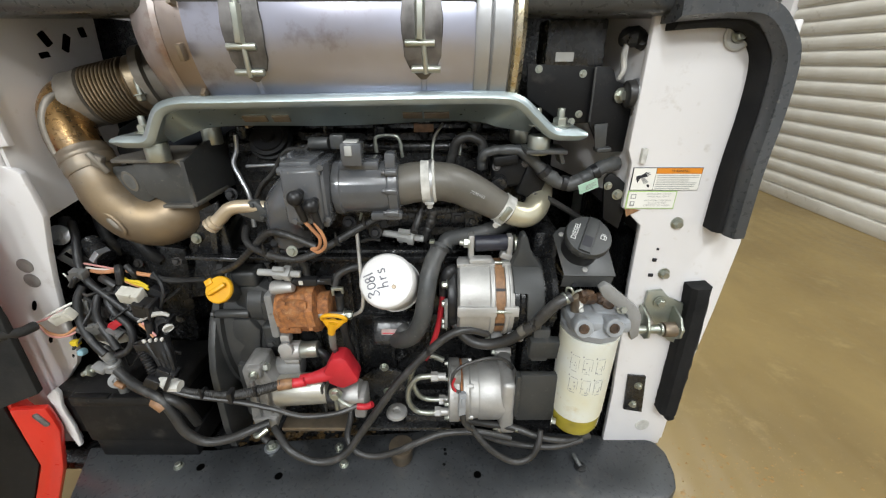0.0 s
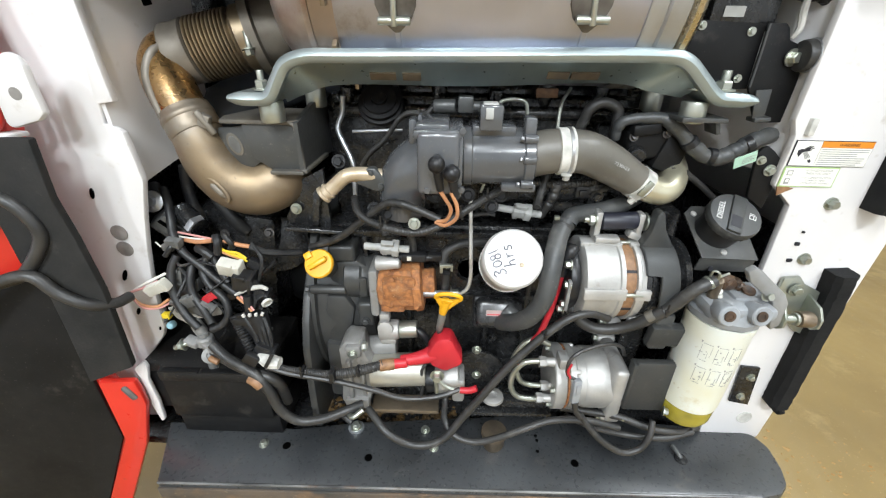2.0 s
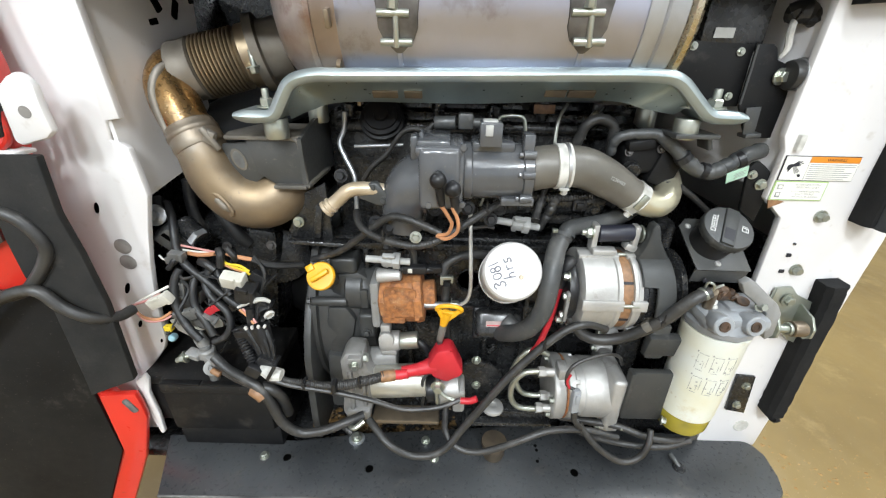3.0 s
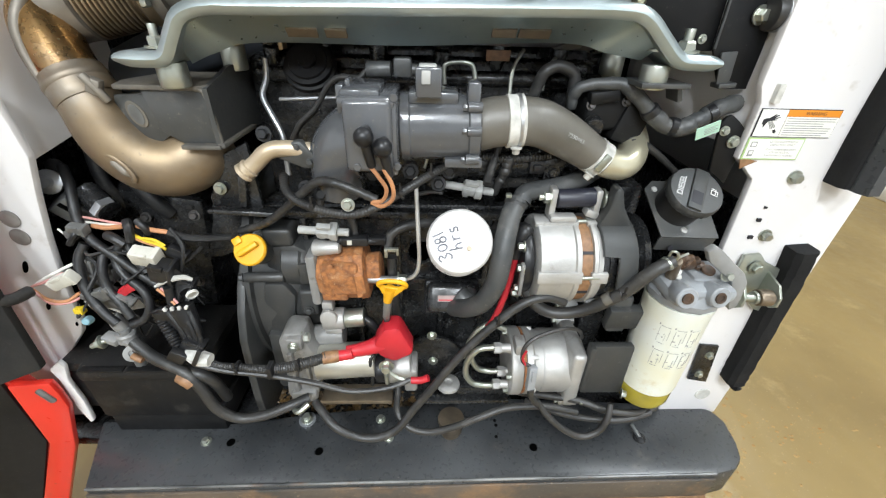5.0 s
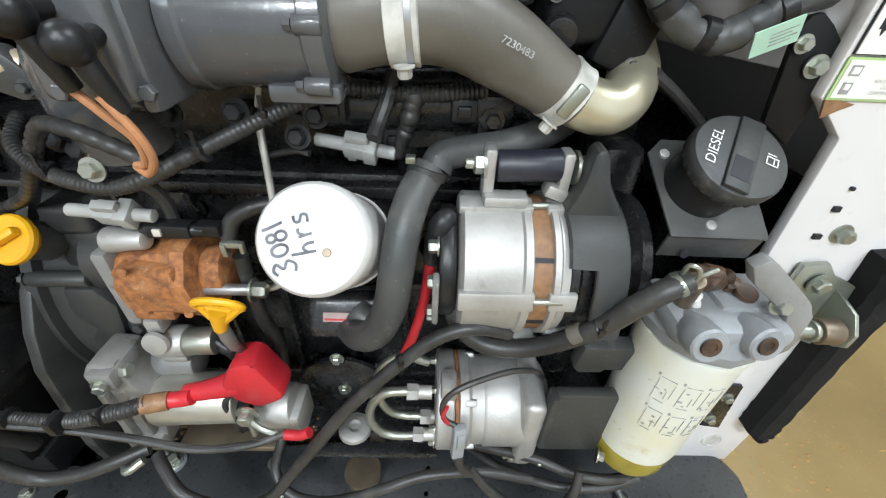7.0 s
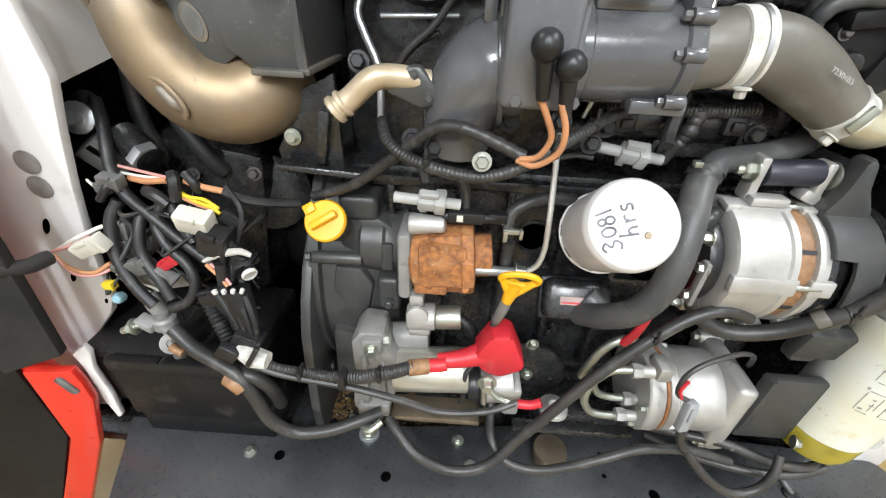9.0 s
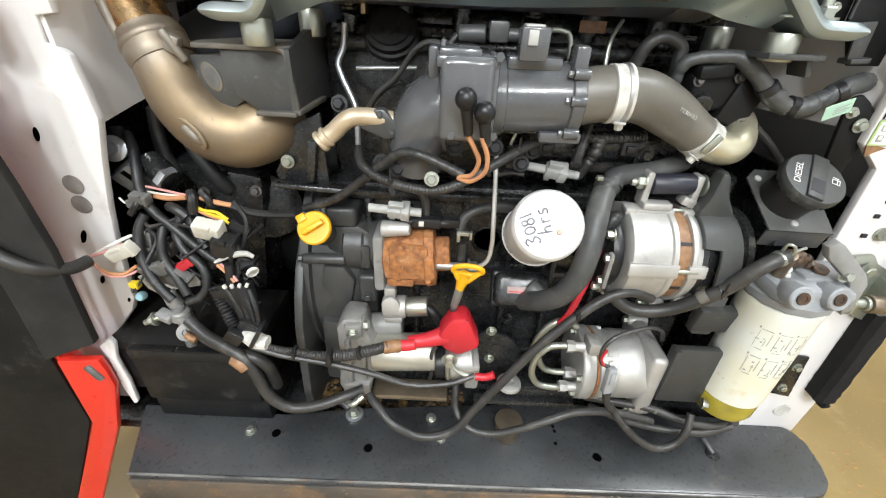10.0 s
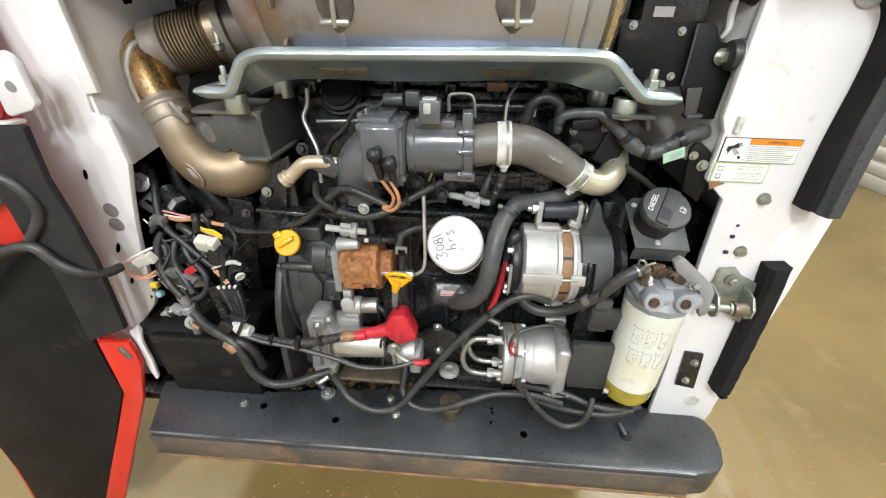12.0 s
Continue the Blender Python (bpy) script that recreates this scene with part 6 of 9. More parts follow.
def latch():
    f = thing("tailgate_latch", "zinc-plated tailgate striker with roller on the upright", "latch")
    base = [(0.352, 0.578, 0.815), (0.353, 0.578, 0.842), (0.377, 0.578, 0.845), (0.390, 0.578, 0.831), (0.422, 0.578, 0.816), (0.469, 0.578, 0.739), (0.473, 0.578, 0.715), (0.412, 0.578, 0.737), (0.387, 0.578, 0.762)]
    part("plate", plate(bmesh.new(), [(p[0], p[2]) for p in base], 0.006, facing(0.580), 0.001), OLIVE, f)
    ear = [(0.585, 0.815), (0.552, 0.806), (0.540, 0.790), (0.540, 0.774), (0.550, 0.765), (0.585, 0.765)]
    for x in (0.347, 0.402):
        part("ear", plate(bmesh.new(), ear, 0.004, Matrix(((0, 0, 1, x), (1, 0, 0, 0), (0, 1, 0, 0), (0, 0, 0, 1))), 0.0008), OLIVE, f)
    part("pin", cyl(bmesh.new(), (0.332, 0.553, 0.783), (0.412, 0.553, 0.783), 0.0070, 0.001, 20), ZINC, f)
    part("roller", cyl(bmesh.new(), (0.377, 0.553, 0.783), (0.399, 0.553, 0.783), 0.0130, 0.002, 26), BELLOW, f, "worn brown steel roller")
    part("washer", cyl(bmesh.new(), (0.371, 0.553, 0.783), (0.376, 0.553, 0.783), 0.0105, 0.001, 22), ZINC, f)
    bm = bmesh.new()
    hexbolt(bm, (0.375, 0.577, 0.823), (0, -1, 0), 0.0075, 0.007)
    part("bolt", bm, OLIVE, f)


latch()


def rusty_pump():
    f = thing("rusty_pump", "rust-covered cast pump on the flywheel housing", "pump")
    A, B = Vector((-0.298, 0.608, 0.789)), Vector((-0.222, 0.608, 0.796))
    d = (B - A).normalized()
    L = (B - A).length
    bd = part("body", lathe(bmesh.new(), A, d, [(0, 0.032), (0.004, 0.040), (0.024, 0.046), (0.027, 0.0435), (L - 0.016, 0.046), (L - 0.014, 0.048), (L - 0.002, 0.046), (L, 0.034)], 9), RUST, f, "", True, 25)
    bm = box(bmesh.new(), (A + B) / 2 + Vector((0, -0.030, 0.014)), (0.054, 0.026, 0.040), 0.004)
    box(bm, (A + B) / 2 + Vector((-0.012, -0.030, -0.024)), (0.040, 0.016, 0.018), 0.004)
    for c in ((-0.270, 0.562, 0.830), (-0.232, 0.566, 0.776)):
        lathe(bm, c, (0.2, -1, 0.3), [(0, 0.0045), (0.0025, 0.004), (0.003, 0.002)], 10)
    part("bosses", bm, RUST, bd)
    part("end_drum", cyl(bmesh.new(), B - d * 0.002, B + d * 0.020, 0.026, 0.003, 28), RUST, f)
    part("shaft", cyl(bmesh.new(), B + Vector((0.0, -0.022, -0.006)), B + Vector((0.048, -0.022, -0.006)), 0.006, 0.001, 16), STAIN2, f)
    bm = bmesh.new()
    hexbolt(bm, B + Vector((0.046, -0.022, -0.006)), (1, 0, 0), 0.0085, 0.012)
    part("fitting", bm, ZINC, f)
    bm = box(bmesh.new(), A + Vector((-0.006, 0.0, 0.0)), (0.016, 0.06, 0.092), 0.006)
    part("flange", bm, CASTDULL, f, "dull aluminium flange")
    # solenoid below and sensor above
    s = part("solenoid", cyl(bmesh.new(), (-0.264, 0.586, 0.711), (-0.232, 0.586, 0.714), 0.0155, 0.002, 24), ZINC, f, "silver solenoid")
    bm = cyl(bmesh.new(), (-0.301, 0.588, 0.708), (-0.264, 0.588, 0.710), 0.018, 0.004, 20)
    box(bm, (-0.289, 0.588, 0.739), (0.018, 0.02, 0.020), 0.004)
    box(bm, (-0.285, 0.588, 0.688), (0.030, 0.02, 0.014), 0.005)
    lathe(bm, (-0.287, 0.572, 0.724), (0, -1, 0.2), [(0, 0.014), (0.004, 0.013), (0.005, 0.008)], 18)
    part("valve_casting", bm, ALU, s)
    part("plastic_plug", sweep(bmesh.new(), [(-0.234, 0.586, 0.712), (-0.221, 0.582, 0.702), (-0.213, 0.585, 0.684), (-0.206, 0.600, 0.652)], 0.007, 12), PLASTIC, s)
    part("speed_sensor", cyl(bmesh.new(), (-0.299, 0.595, 0.841), (-0.259, 0.590, 0.845), 0.0125, 0.003, 24, 0.009), ALU, f)


rusty_pump()


def connector(c, axis, up, label, scale=1.0):
    """A grey moulded plug with a barb, a body, ribs and a latch."""
    f = thing("sensor_connector", label, "connector")
    x = Vector(axis).normalized()
    z = Vector(up)
    z = (z - x * z.dot(x)).normalized()
    y = z.cross(x)
    m = Matrix.Translation(c) @ Matrix((x, y, z)).transposed().to_4x4() @ Matrix.Diagonal((scale, scale, scale, 1))
    for nm, bm in (("plug_body", box(box(bmesh.new(), (0, 0, 0), (0.020, 0.018, 0.016), 0.002), (0.014, 0, 0), (0.012, 0.022, 0.020), 0.002)),
                   ("plug_nose", cyl(bmesh.new(), (-0.036, 0, 0), (0.036, 0, 0), 0.006, 0.001, 14)),
                   ("latch", box(box(bmesh.new(), (0.002, 0, 0.012), (0.020, 0.008, 0.008), 0.001), (-0.004, 0, -0.012), (0.008, 0.012, 0.008), 0.001))):
        bm.transform(m)
        part(nm, bm, GREYPL, f)
    return f


connector((-0.069, 0.630, 0.925), (1, -0.1, -0.12), (0, -0.5, 0.8), "light grey sensor connector beside the intake manifold", 1.0)
connector((-0.280, 0.592, 0.872), (1, 0, -0.06), (0, -0.5, 0.8), "light grey sensor connector above the rusty pump", 1.0)


def dipstick():
    f = thing("dipstick", "yellow ring-handled engine oil dipstick in its tube", "dipstick")
    c = Vector((-0.179, 0.535, 0.818))
    bm = bmesh.new()
    pts = [c + Vector((0.0195 * math.cos(a), -0.005 * math.sin(a), 0.0100 * math.sin(a) - 0.001 * math.cos(a))) for a in [2 * math.pi * k / 20 for k in range(21)]]
    sweep(bm, pts, 0.0034, 8, 3)
    for sx in (-1, 1):
        sweep(bm, [c + Vector((0.0165 * sx, 0.002, -0.004)), c + Vector((0.009 * sx - 0.003, 0.003, -0.014)), c + Vector((-0.006, 0.004, -0.024))], [0.0036, 0.0042, 0.0050], 8, 4)
    sweep(bm, [c + Vector((-0.003, 0.003, -0.008)), c + Vector((-0.006, 0.004, -0.020)), c + Vector((-0.009, 0.004, -0.033))], [0.0085, 0.0080, 0.0060], 12, 4)
    part("handle", bm, YELLOW, f)
    part("sleeve", sweep(bmesh.new(), [(-0.187, 0.540, 0.787), (-0.190, 0.546, 0.765), (-0.193, 0.554, 0.743)], [0.0060, 0.0062, 0.0055], 12), CASTDULL, f)
    part("tube", sweep(bmesh.new(), [(-0.191, 0.552, 0.752), (-0.194, 0.566, 0.719), (-0.198, 0.590, 0.665), (-0.199, 0.630, 0.595)], 0.005, 12), CHARCOAL, f)


dipstick()


def starter():
    f = thing("starter_motor", "silver starter motor with red terminal boot", "starter motor")
    part("motor", cyl(bmesh.new(), (-0.315, 0.568, 0.629), (-0.216, 0.568, 0.637), 0.0300, 0.003, 36), mat("pale_steel_can", (0.58, 0.57, 0.51), 0.38, 0.7, color2=(0.46, 0.44, 0.38), scale=14, amount=1), f)
    part("solenoid", cyl(bmesh.new(), (-0.336, 0.598, 0.660), (-0.272, 0.598, 0.665), 0.019, 0.003, 30), CASTDULL, f)
    nose = [(-0.356, 0.708), (-0.326, 0.705), (-0.322, 0.680), (-0.310, 0.655), (-0.309, 0.612), (-0.322, 0.556), (-0.330, 0.545), (-0.366, 0.545), (-0.374, 0.565), (-0.367, 0.625), (-0.368, 0.690)]
    bm = plate(bmesh.new(), nose, 0.05, facing(0.552), 0.006)
    greasy = mat("greasy_cast_nose", (0.30, 0.295, 0.285), 0.50, metal=0.4, color2=(0.19, 0.185, 0.175), scale=24, amount=1, bump=0.5, bump_scale=220, dirt=(0.10, 0.085, 0.07), dirt_amount=0.2, dirt_scale=26)
    nc = part("nose_casting", bm, greasy, f, "cast aluminium starter nose")
    for x, z, w, h in ((-0.340, 0.692, 0.026, 0.024), (-0.352, 0.625, 0.010, 0.090), (-0.328, 0.622, 0.008, 0.070), (-0.343, 0.566, 0.044, 0.024)):
        part("nose_rib", box(bmesh.new(), (x, 0.552, z), (w, 0.018, h), 0.004), greasy, nc)
    bm = cyl(bmesh.new(), (-0.216, 0.560, 0.621), (-0.199, 0.560, 0.623), 0.024, 0.003, 30)
    part("insulator", bm, PLASTIC, f)
    bm = cyl(bmesh.new(), (-0.197, 0.565, 0.617), (-0.154, 0.565, 0.625), 0.027, 0.005, 30)
    box(bm, (-0.157, 0.565, 0.609), (0.022, 0.05, 0.05), 0.005)
    part("end_cap", bm, ALU, f)
    bm = bmesh.new()
    hexbolt(bm, (-0.330, 0.560, 0.693), (1, 0, 0.1), 0.0085, 0.009)
    hexbolt(bm, (-0.340, 0.543, 0.690), (0.2, -1, 0), 0.0065, 0.007)
    hexbolt(bm, (-0.195, 0.535, 0.655), (0, -1, 0), 0.0085, 0.010)
    cyl(bm, (-0.199, 0.540, 0.657), (-0.195, 0.532, 0.616), 0.004, 0.001, 10)
    part("bolts", bm, ZINC, f)
    # red boot
    cap = [(-0.214, 0.697), (-0.200, 0.724), (-0.194, 0.730), (-0.178, 0.733), (-0.170, 0.728), (-0.152, 0.686), (-0.153, 0.676), (-0.181, 0.660), (-0.190, 0.664), (-0.206, 0.672)]
    bm = plate(bmesh.new(), cap, 0.036, facing(0.537), 0.006)
    sweep(bm, [(-0.200, 0.552, 0.690), (-0.218, 0.548, 0.685), (-0.238, 0.546, 0.680), (-0.258, 0.544, 0.678)], [0.016, 0.0125, 0.0105, 0.0092], 16)
    part("terminal_boot", bm, RED, f, "soft red terminal boot")
    part("rusty_lower_edge", box(bmesh.new(), (-0.257, 0.575, 0.535), (0.13, 0.04, 0.010), 0.003), BELLOW, f, "rusty lower edge")


starter()


def engine_mount():
    f = thing("engine_mount", "rusty rubber engine mount under a dark steel arm", "engine mount")
    part("arm", box(bmesh.new(), (-0.067, 0.545, 0.558), (0.165, 0.016, 0.009), 0.002), BLACK, f)
    part("arm_web", box(bmesh.new(), (-0.025, 0.575, 0.552), (0.10, 0.02, 0.030), 0.003), BLACK, f)
    part("arm_plate", lathe(bmesh.new(), (-0.121, 0.640, 0.559), (0, -1, 0), [(0, 0.062), (0.006, 0.062), (0.008, 0.058)], 36), BLACK, f)
    part("cup", lathe(bmesh.new(), (-0.091, 0.565, 0.570), (0, 0, 1), [(0, 0.017), (0.002, 0.021), (0.007, 0.020), (0.010, 0.013), (0.010, 0.008), (0.006, 0.006)], 32), ALU, f, "pale steel mount cup")
    z0 = Vector((-0.084, 0.546, 0.501))
    part("rubber_cone", lathe(bmesh.new(), (z0.x, z0.y, 0.463), (0, 0, 1), [(0, 0.019), (0.010, 0.022), (0.022, 0.020), (0.034, 0.025), (0.040, 0.024)], 28), BELLOW, f, "rust-dusted rubber cone")
    bm = bmesh.new()
    hexbolt(bm, (-0.121, 0.630, 0.630), (0, -1, 0), 0.0066, 0.006)
    hexbolt(bm, (-0.118, 0.632, 0.561), (0, -1, 0), 0.0066, 0.006)
    part("bolts", bm, ZINC, f)


engine_mount()


# ---- hoses, cables and lines ----
tube("ground_cable", [(-0.320, 0.530, 0.573), (-0.305, 0.515, 0.567), (-0.280, 0.495, 0.553), (-0.244, 0.490, 0.533), (-0.208, 0.490, 0.532), (-0.177, 0.495, 0.549), (-0.151, 0.505, 0.584), (-0.119, 0.510, 0.634), (-0.076, 0.520, 0.697), (-0.025, 0.530, 0.754), (0.011, 0.535, 0.785), (0.043, 0.538, 0.794), (0.076, 0.545, 0.780)], 0.0068, RUBBER, "thick black battery cable across the engine", "cable", 14)
f = thing("fuel_hose", "black rubber fuel hose to the filter head", "hose")
part("hose", sweep(bmesh.new(), [(0.015, 0.580, 0.803), (0.031, 0.560, 0.771), (0.062, 0.550, 0.755), (0.105, 0.540, 0.768), (0.145, 0.525, 0.811), (0.173, 0.515, 0.858), (0.197, 0.518, 0.873)], 0.0092, 16), RUBBER, f)
part("clip", lathe(bmesh.new(), (0.187, 0.517, 0.867), (0.8, 0.1, 0.55), [(0, 0.0092), (0.0005, 0.0102), (0.0055, 0.0102), (0.006, 0.0092)], 22), ZINC, f, "thin bright hose clip")
part("worn_patch", lathe(bmesh.new(), (0.128, 0.531, 0.794), (0.62, -0.22, 0.72), [(0, 0.0090), (0.002, 0.0095), (0.010, 0.0095), (0.012, 0.0090)], 20), HOSE, f, "rubbed grey patch")
tube("harness_cable", [(-0.477, 0.512, 0.686), (-0.435, 0.510, 0.673), (-0.371, 0.512, 0.659), (-0.306, 0.512, 0.641), (-0.253, 0.512, 0.622), (-0.195, 0.515, 0.625), (-0.155, 0.525, 0.634)], 0.0046, RUBBER, "thin black cable over the starter", "cable")
tube("drain_hose", [(-0.181, 0.620, 0.695), (-0.179, 0.600, 0.627), (-0.180, 0.555, 0.573), (-0.180, 0.520, 0.560), (-0.160, 0.500, 0.544), (-0.123, 0.492, 0.542), (-0.081, 0.490, 0.560), (-0.042, 0.492, 0.581), (0.003, 0.500, 0.593), (0.065, 0.505, 0.590), (0.124, 0.505, 0.574)], 0.0058, RUBBER, "black rubber drain hose lying on the sill", "hose", 12)
tube("loop_hose", [(0.038, 0.560, 0.557), (0.087, 0.545, 0.564), (0.134, 0.530, 0.572), (0.182, 0.515, 0.564), (0.233, 0.512, 0.560), (0.279, 0.530, 0.551)], 0.0064, RUBBER, "black hose behind the compressor foot", "hose", 12)
tube("loop_hose", [(0.058, 0.570, 0.521), (0.101, 0.535, 0.534), (0.153, 0.510, 0.549), (0.212, 0.505, 0.552), (0.261, 0.515, 0.558)], 0.0056, RUBBER, "black hose along the sill", "hose", 12)
f = thing("compressor_harness", "black compressor lead with sleeve and split connector", "cable")
part("lead", sweep(bmesh.new(), [(0.128, 0.562, 0.690), (0.112, 0.548, 0.719), (0.084, 0.535, 0.736), (0.050, 0.522, 0.738), (0.027, 0.515, 0.731), (0.016, 0.512, 0.714), (0.018, 0.511, 0.690), (0.030, 0.507, 0.684)], 0.0030, 10), RUBBER, f)
bm = box(bmesh.new(), (0, 0, 0), (0.013, 0.011, 0.044), 0.002)
box(bm, (0.001, -0.006, 0.006), (0.008, 0.003, 0.020), 0.001)
bm.transform(Matrix.Translation((0.033, 0.502, 0.664)) @ pose(0, 0, 0, -8, 3, 10))
part("plug", bm, DULLGREY, f, "dull grey in-line plug")
part("sleeve", sweep(bmesh.new(), [(0.034, 0.498, 0.644), (0.037, 0.496, 0.626), (0.046, 0.495, 0.612), (0.052, 0.498, 0.606)], [0.0062, 0.0048, 0.0050, 0.0048], 12), RUBBER, f)
part("tail", sweep(bmesh.new(), [(0.048, 0.500, 0.613), (0.067, 0.492, 0.587), (0.095, 0.485, 0.560), (0.130, 0.484, 0.538), (0.159, 0.486, 0.547), (0.172, 0.492, 0.573), (0.177, 0.505, 0.596)], [0.0045, 0.0056, 0.0056, 0.0056, 0.0056, 0.0056, 0.005], 12), RUBBER, f)
part("red_wire", sweep(bmesh.new(), [(0.020, 0.509, 0.714), (0.016, 0.508, 0.700), (0.022, 0.508, 0.686)], 0.0020, 8), RED, f)
f = thing("oil_pressure_line", "thin bare steel line bent down beside the filter", "pipe")
part("line", sweep(bmesh.new(), [(-0.148, 0.625, 0.944), (-0.146, 0.615, 0.903), (-0.144, 0.605, 0.855), (-0.143, 0.600, 0.815), (-0.150, 0.600, 0.789), (-0.172, 0.602, 0.776), (-0.190, 0.604, 0.770)], 0.0034, 12), mat("bare_steel_line", (0.66, 0.65, 0.62), 0.36, metal=0.6, color2=(0.55, 0.53, 0.49), scale=30, amount=1), f)
tube("wire_harness", [(-0.329, 0.610, 0.949), (-0.320, 0.585, 0.937), (-0.299, 0.570, 0.927), (-0.264, 0.555, 0.922), (-0.229, 0.548, 0.921), (-0.198, 0.548, 0.931), (-0.155, 0.570, 0.950), (-0.112, 0.600, 0.966), (-0.080, 0.620, 0.974)], 0.0058, RUBBER, "black ribbed harness looping below the throttle", "harness", 12, 0.0003, 6, 0.004)
tube("wire_harness", [(-0.418, 0.630, 0.849), (-0.365, 0.610, 0.876), (-0.316, 0.585, 0.919), (-0.274, 0.565, 0.957), (-0.249, 0.555, 0.962), (-0.219, 0.550, 0.953), (-0.194, 0.546, 0.943)], 0.0058, RUBBER, "black taped wire harness across the engine", "harness", 12, 0.0004, 6, 0.011)
tube("sensor_wire", [(-0.196, 0.514, 1.001), (-0.186, 0.518, 0.984), (-0.179, 0.524, 0.967), (-0.185, 0.532, 0.949), (-0.198, 0.540, 0.943)], 0.0026, WIRE_O, "orange sensor wire looping below the boot", "wire")
tube("sensor_wire", [(-0.179, 0.512, 0.996), (-0.171, 0.516, 0.975), (-0.172, 0.522, 0.956), (-0.186, 0.532, 0.941), (-0.200, 0.542, 0.941)], 0.0026, WIRE_O, "orange sensor wire looping below the boot", "wire")
bm = bmesh.new()
hexbolt(bm, (-0.230, 0.542, 0.938), (0, -1, 0.2), 0.006, 0.006)
tagged(part("harness_bolt", bm, ZINC), "bright bolt holding the harness clip", "bolt")
# lines over the head
tube("injector_line", [(-0.109, 0.655, 1.064), (-0.110, 0.655, 1.083), (-0.104, 0.655, 1.090), (-0.082, 0.655, 1.091), (-0.071, 0.655, 1.084), (-0.067, 0.655, 1.056)], 0.0030, ZINC, "bare steel injector line bent in an arch", "pipe")
tube("injector_line", [(0.000, 0.690, 1.105), (-0.014, 0.675, 1.085), (-0.018, 0.665, 1.056), (-0.016, 0.660, 1.035)], 0.0028, ZINC, "bare steel injector line", "pipe")
tube("injector_line", [(0.046, 0.690, 1.096), (0.032, 0.680, 1.080), (0.028, 0.670, 1.056)], 0.0028, ZINC, "bare steel injector line", "pipe")
tube("breather_hose", [(0.012, 0.660, 1.040), (0.016, 0.655, 1.061), (0.023, 0.650, 1.082), (0.041, 0.650, 1.090), (0.062, 0.650, 1.081), (0.065, 0.650, 1.061), (0.067, 0.655, 1.038)], 0.0080, RUBBER, "black rubber hose looping behind the intake hose", "hose", 14)
tube("vacuum_line", [(-0.353, 0.690, 1.087), (-0.357, 0.690, 1.061), (-0.365, 0.685, 1.039), (-0.357, 0.680, 1.017), (-0.343, 0.670, 0.991), (-0.340, 0.665, 0.969), (-0.340, 0.660, 0.930)], 0.0042, STAIN2, "thin grey metal line down the head", "pipe")
tube("vacuum_line", [(-0.325, 0.660, 0.985), (-0.307, 0.650, 1.010), (-0.282, 0.645, 1.032), (-0.259, 0.640, 1.063), (-0.241, 0.635, 1.073), (-0.220, 0.630, 1.072), (-0.208, 0.630, 1.082)], 0.0038, RUBBER, "thin black line to the sensor", "hose")
tube("vacuum_line", [(-0.324, 0.670, 0.968), (-0.317, 0.660, 0.995), (-0.298, 0.655, 1.015), (-0.277, 0.650, 1.026)], 0.0032, RUBBER, "thin black line along the head", "hose")
f = thing("rail_sensor", "dark sensor plug lying on the head", "sensor")
bm = cyl(bmesh.new(), (-0.207, 0.625, 1.084), (-0.176, 0.622, 1.085), 0.0095, 0.002, 18)
box(bm, (-0.162, 0.622, 1.088), (0.022, 0.02, 0.022), 0.003)
cyl(bm, (-0.158, 0.622, 1.085), (-0.129, 0.622, 1.085), 0.007, 0.001, 14)
part("body", bm, CHARCOAL, f)
tube("drop_hose", [(-0.185, 0.600, 0.823), (-0.185, 0.600, 0.787), (-0.183, 0.600, 0.738), (-0.178, 0.610, 0.676)], 0.0075, RUBBER, "black rubber hose behind the dipstick", "hose", 12)
f = thing("hose_clip", "small bright wire hose clip", "clip")
bm = box(bmesh.new(), (-0.186, 0.592, 0.841), (0.018, 0.006, 0.006), 0.001)
box(bm, (-0.192, 0.590, 0.836), (0.005, 0.006, 0.014), 0.001)
box(bm, (-0.175, 0.590, 0.839), (0.004, 0.006, 0.012), 0.001)
part("clip", bm, ZINC, f)
f = thing("injector_plug", "black connector lying above the rusty pump", "connector")
bm = box(bmesh.new(), (-0.237, 0.595, 0.855), (0.040, 0.016, 0.014), 0.003)
cyl(bm, (-0.263, 0.595, 0.854), (-0.206, 0.595, 0.854), 0.006, 0.001, 12)
box(bm, (-0.203, 0.597, 0.855), (0.022, 0.014, 0.012), 0.002)
part("shell", bm, PLASTIC, f)
part("white_clip", box(bmesh.new(), (-0.244, 0.586, 0.856), (0.007, 0.003, 0.007), 0.0005), WHITEPL, f)
tube("pump_hose", [(-0.191, 0.600, 0.842), (-0.185, 0.605, 0.859), (-0.167, 0.610, 0.870), (-0.142, 0.620, 0.871), (-0.114, 0.630, 0.866)], 0.0078, RUBBER, "black hose curving behind the filter", "hose", 12)
tube("plug_lead", [(-0.282, 0.600, 0.890), (-0.285, 0.605, 0.903), (-0.281, 0.610, 0.919)], 0.006, RUBBER, "black hose below the harness", "hose")
tube("plug_lead", [(-0.239, 0.605, 0.852), (-0.240, 0.605, 0.879), (-0.247, 0.600, 0.899)], 0.006, RUBBER, "black hose below the harness", "hose")
tube("plug_lead", [(-0.048, 0.600, 0.944), (-0.045, 0.610, 0.953), (-0.039, 0.620, 0.968), (-0.033, 0.630, 0.988)], 0.0065, RUBBER, "black taped branch of the harness", "harness")
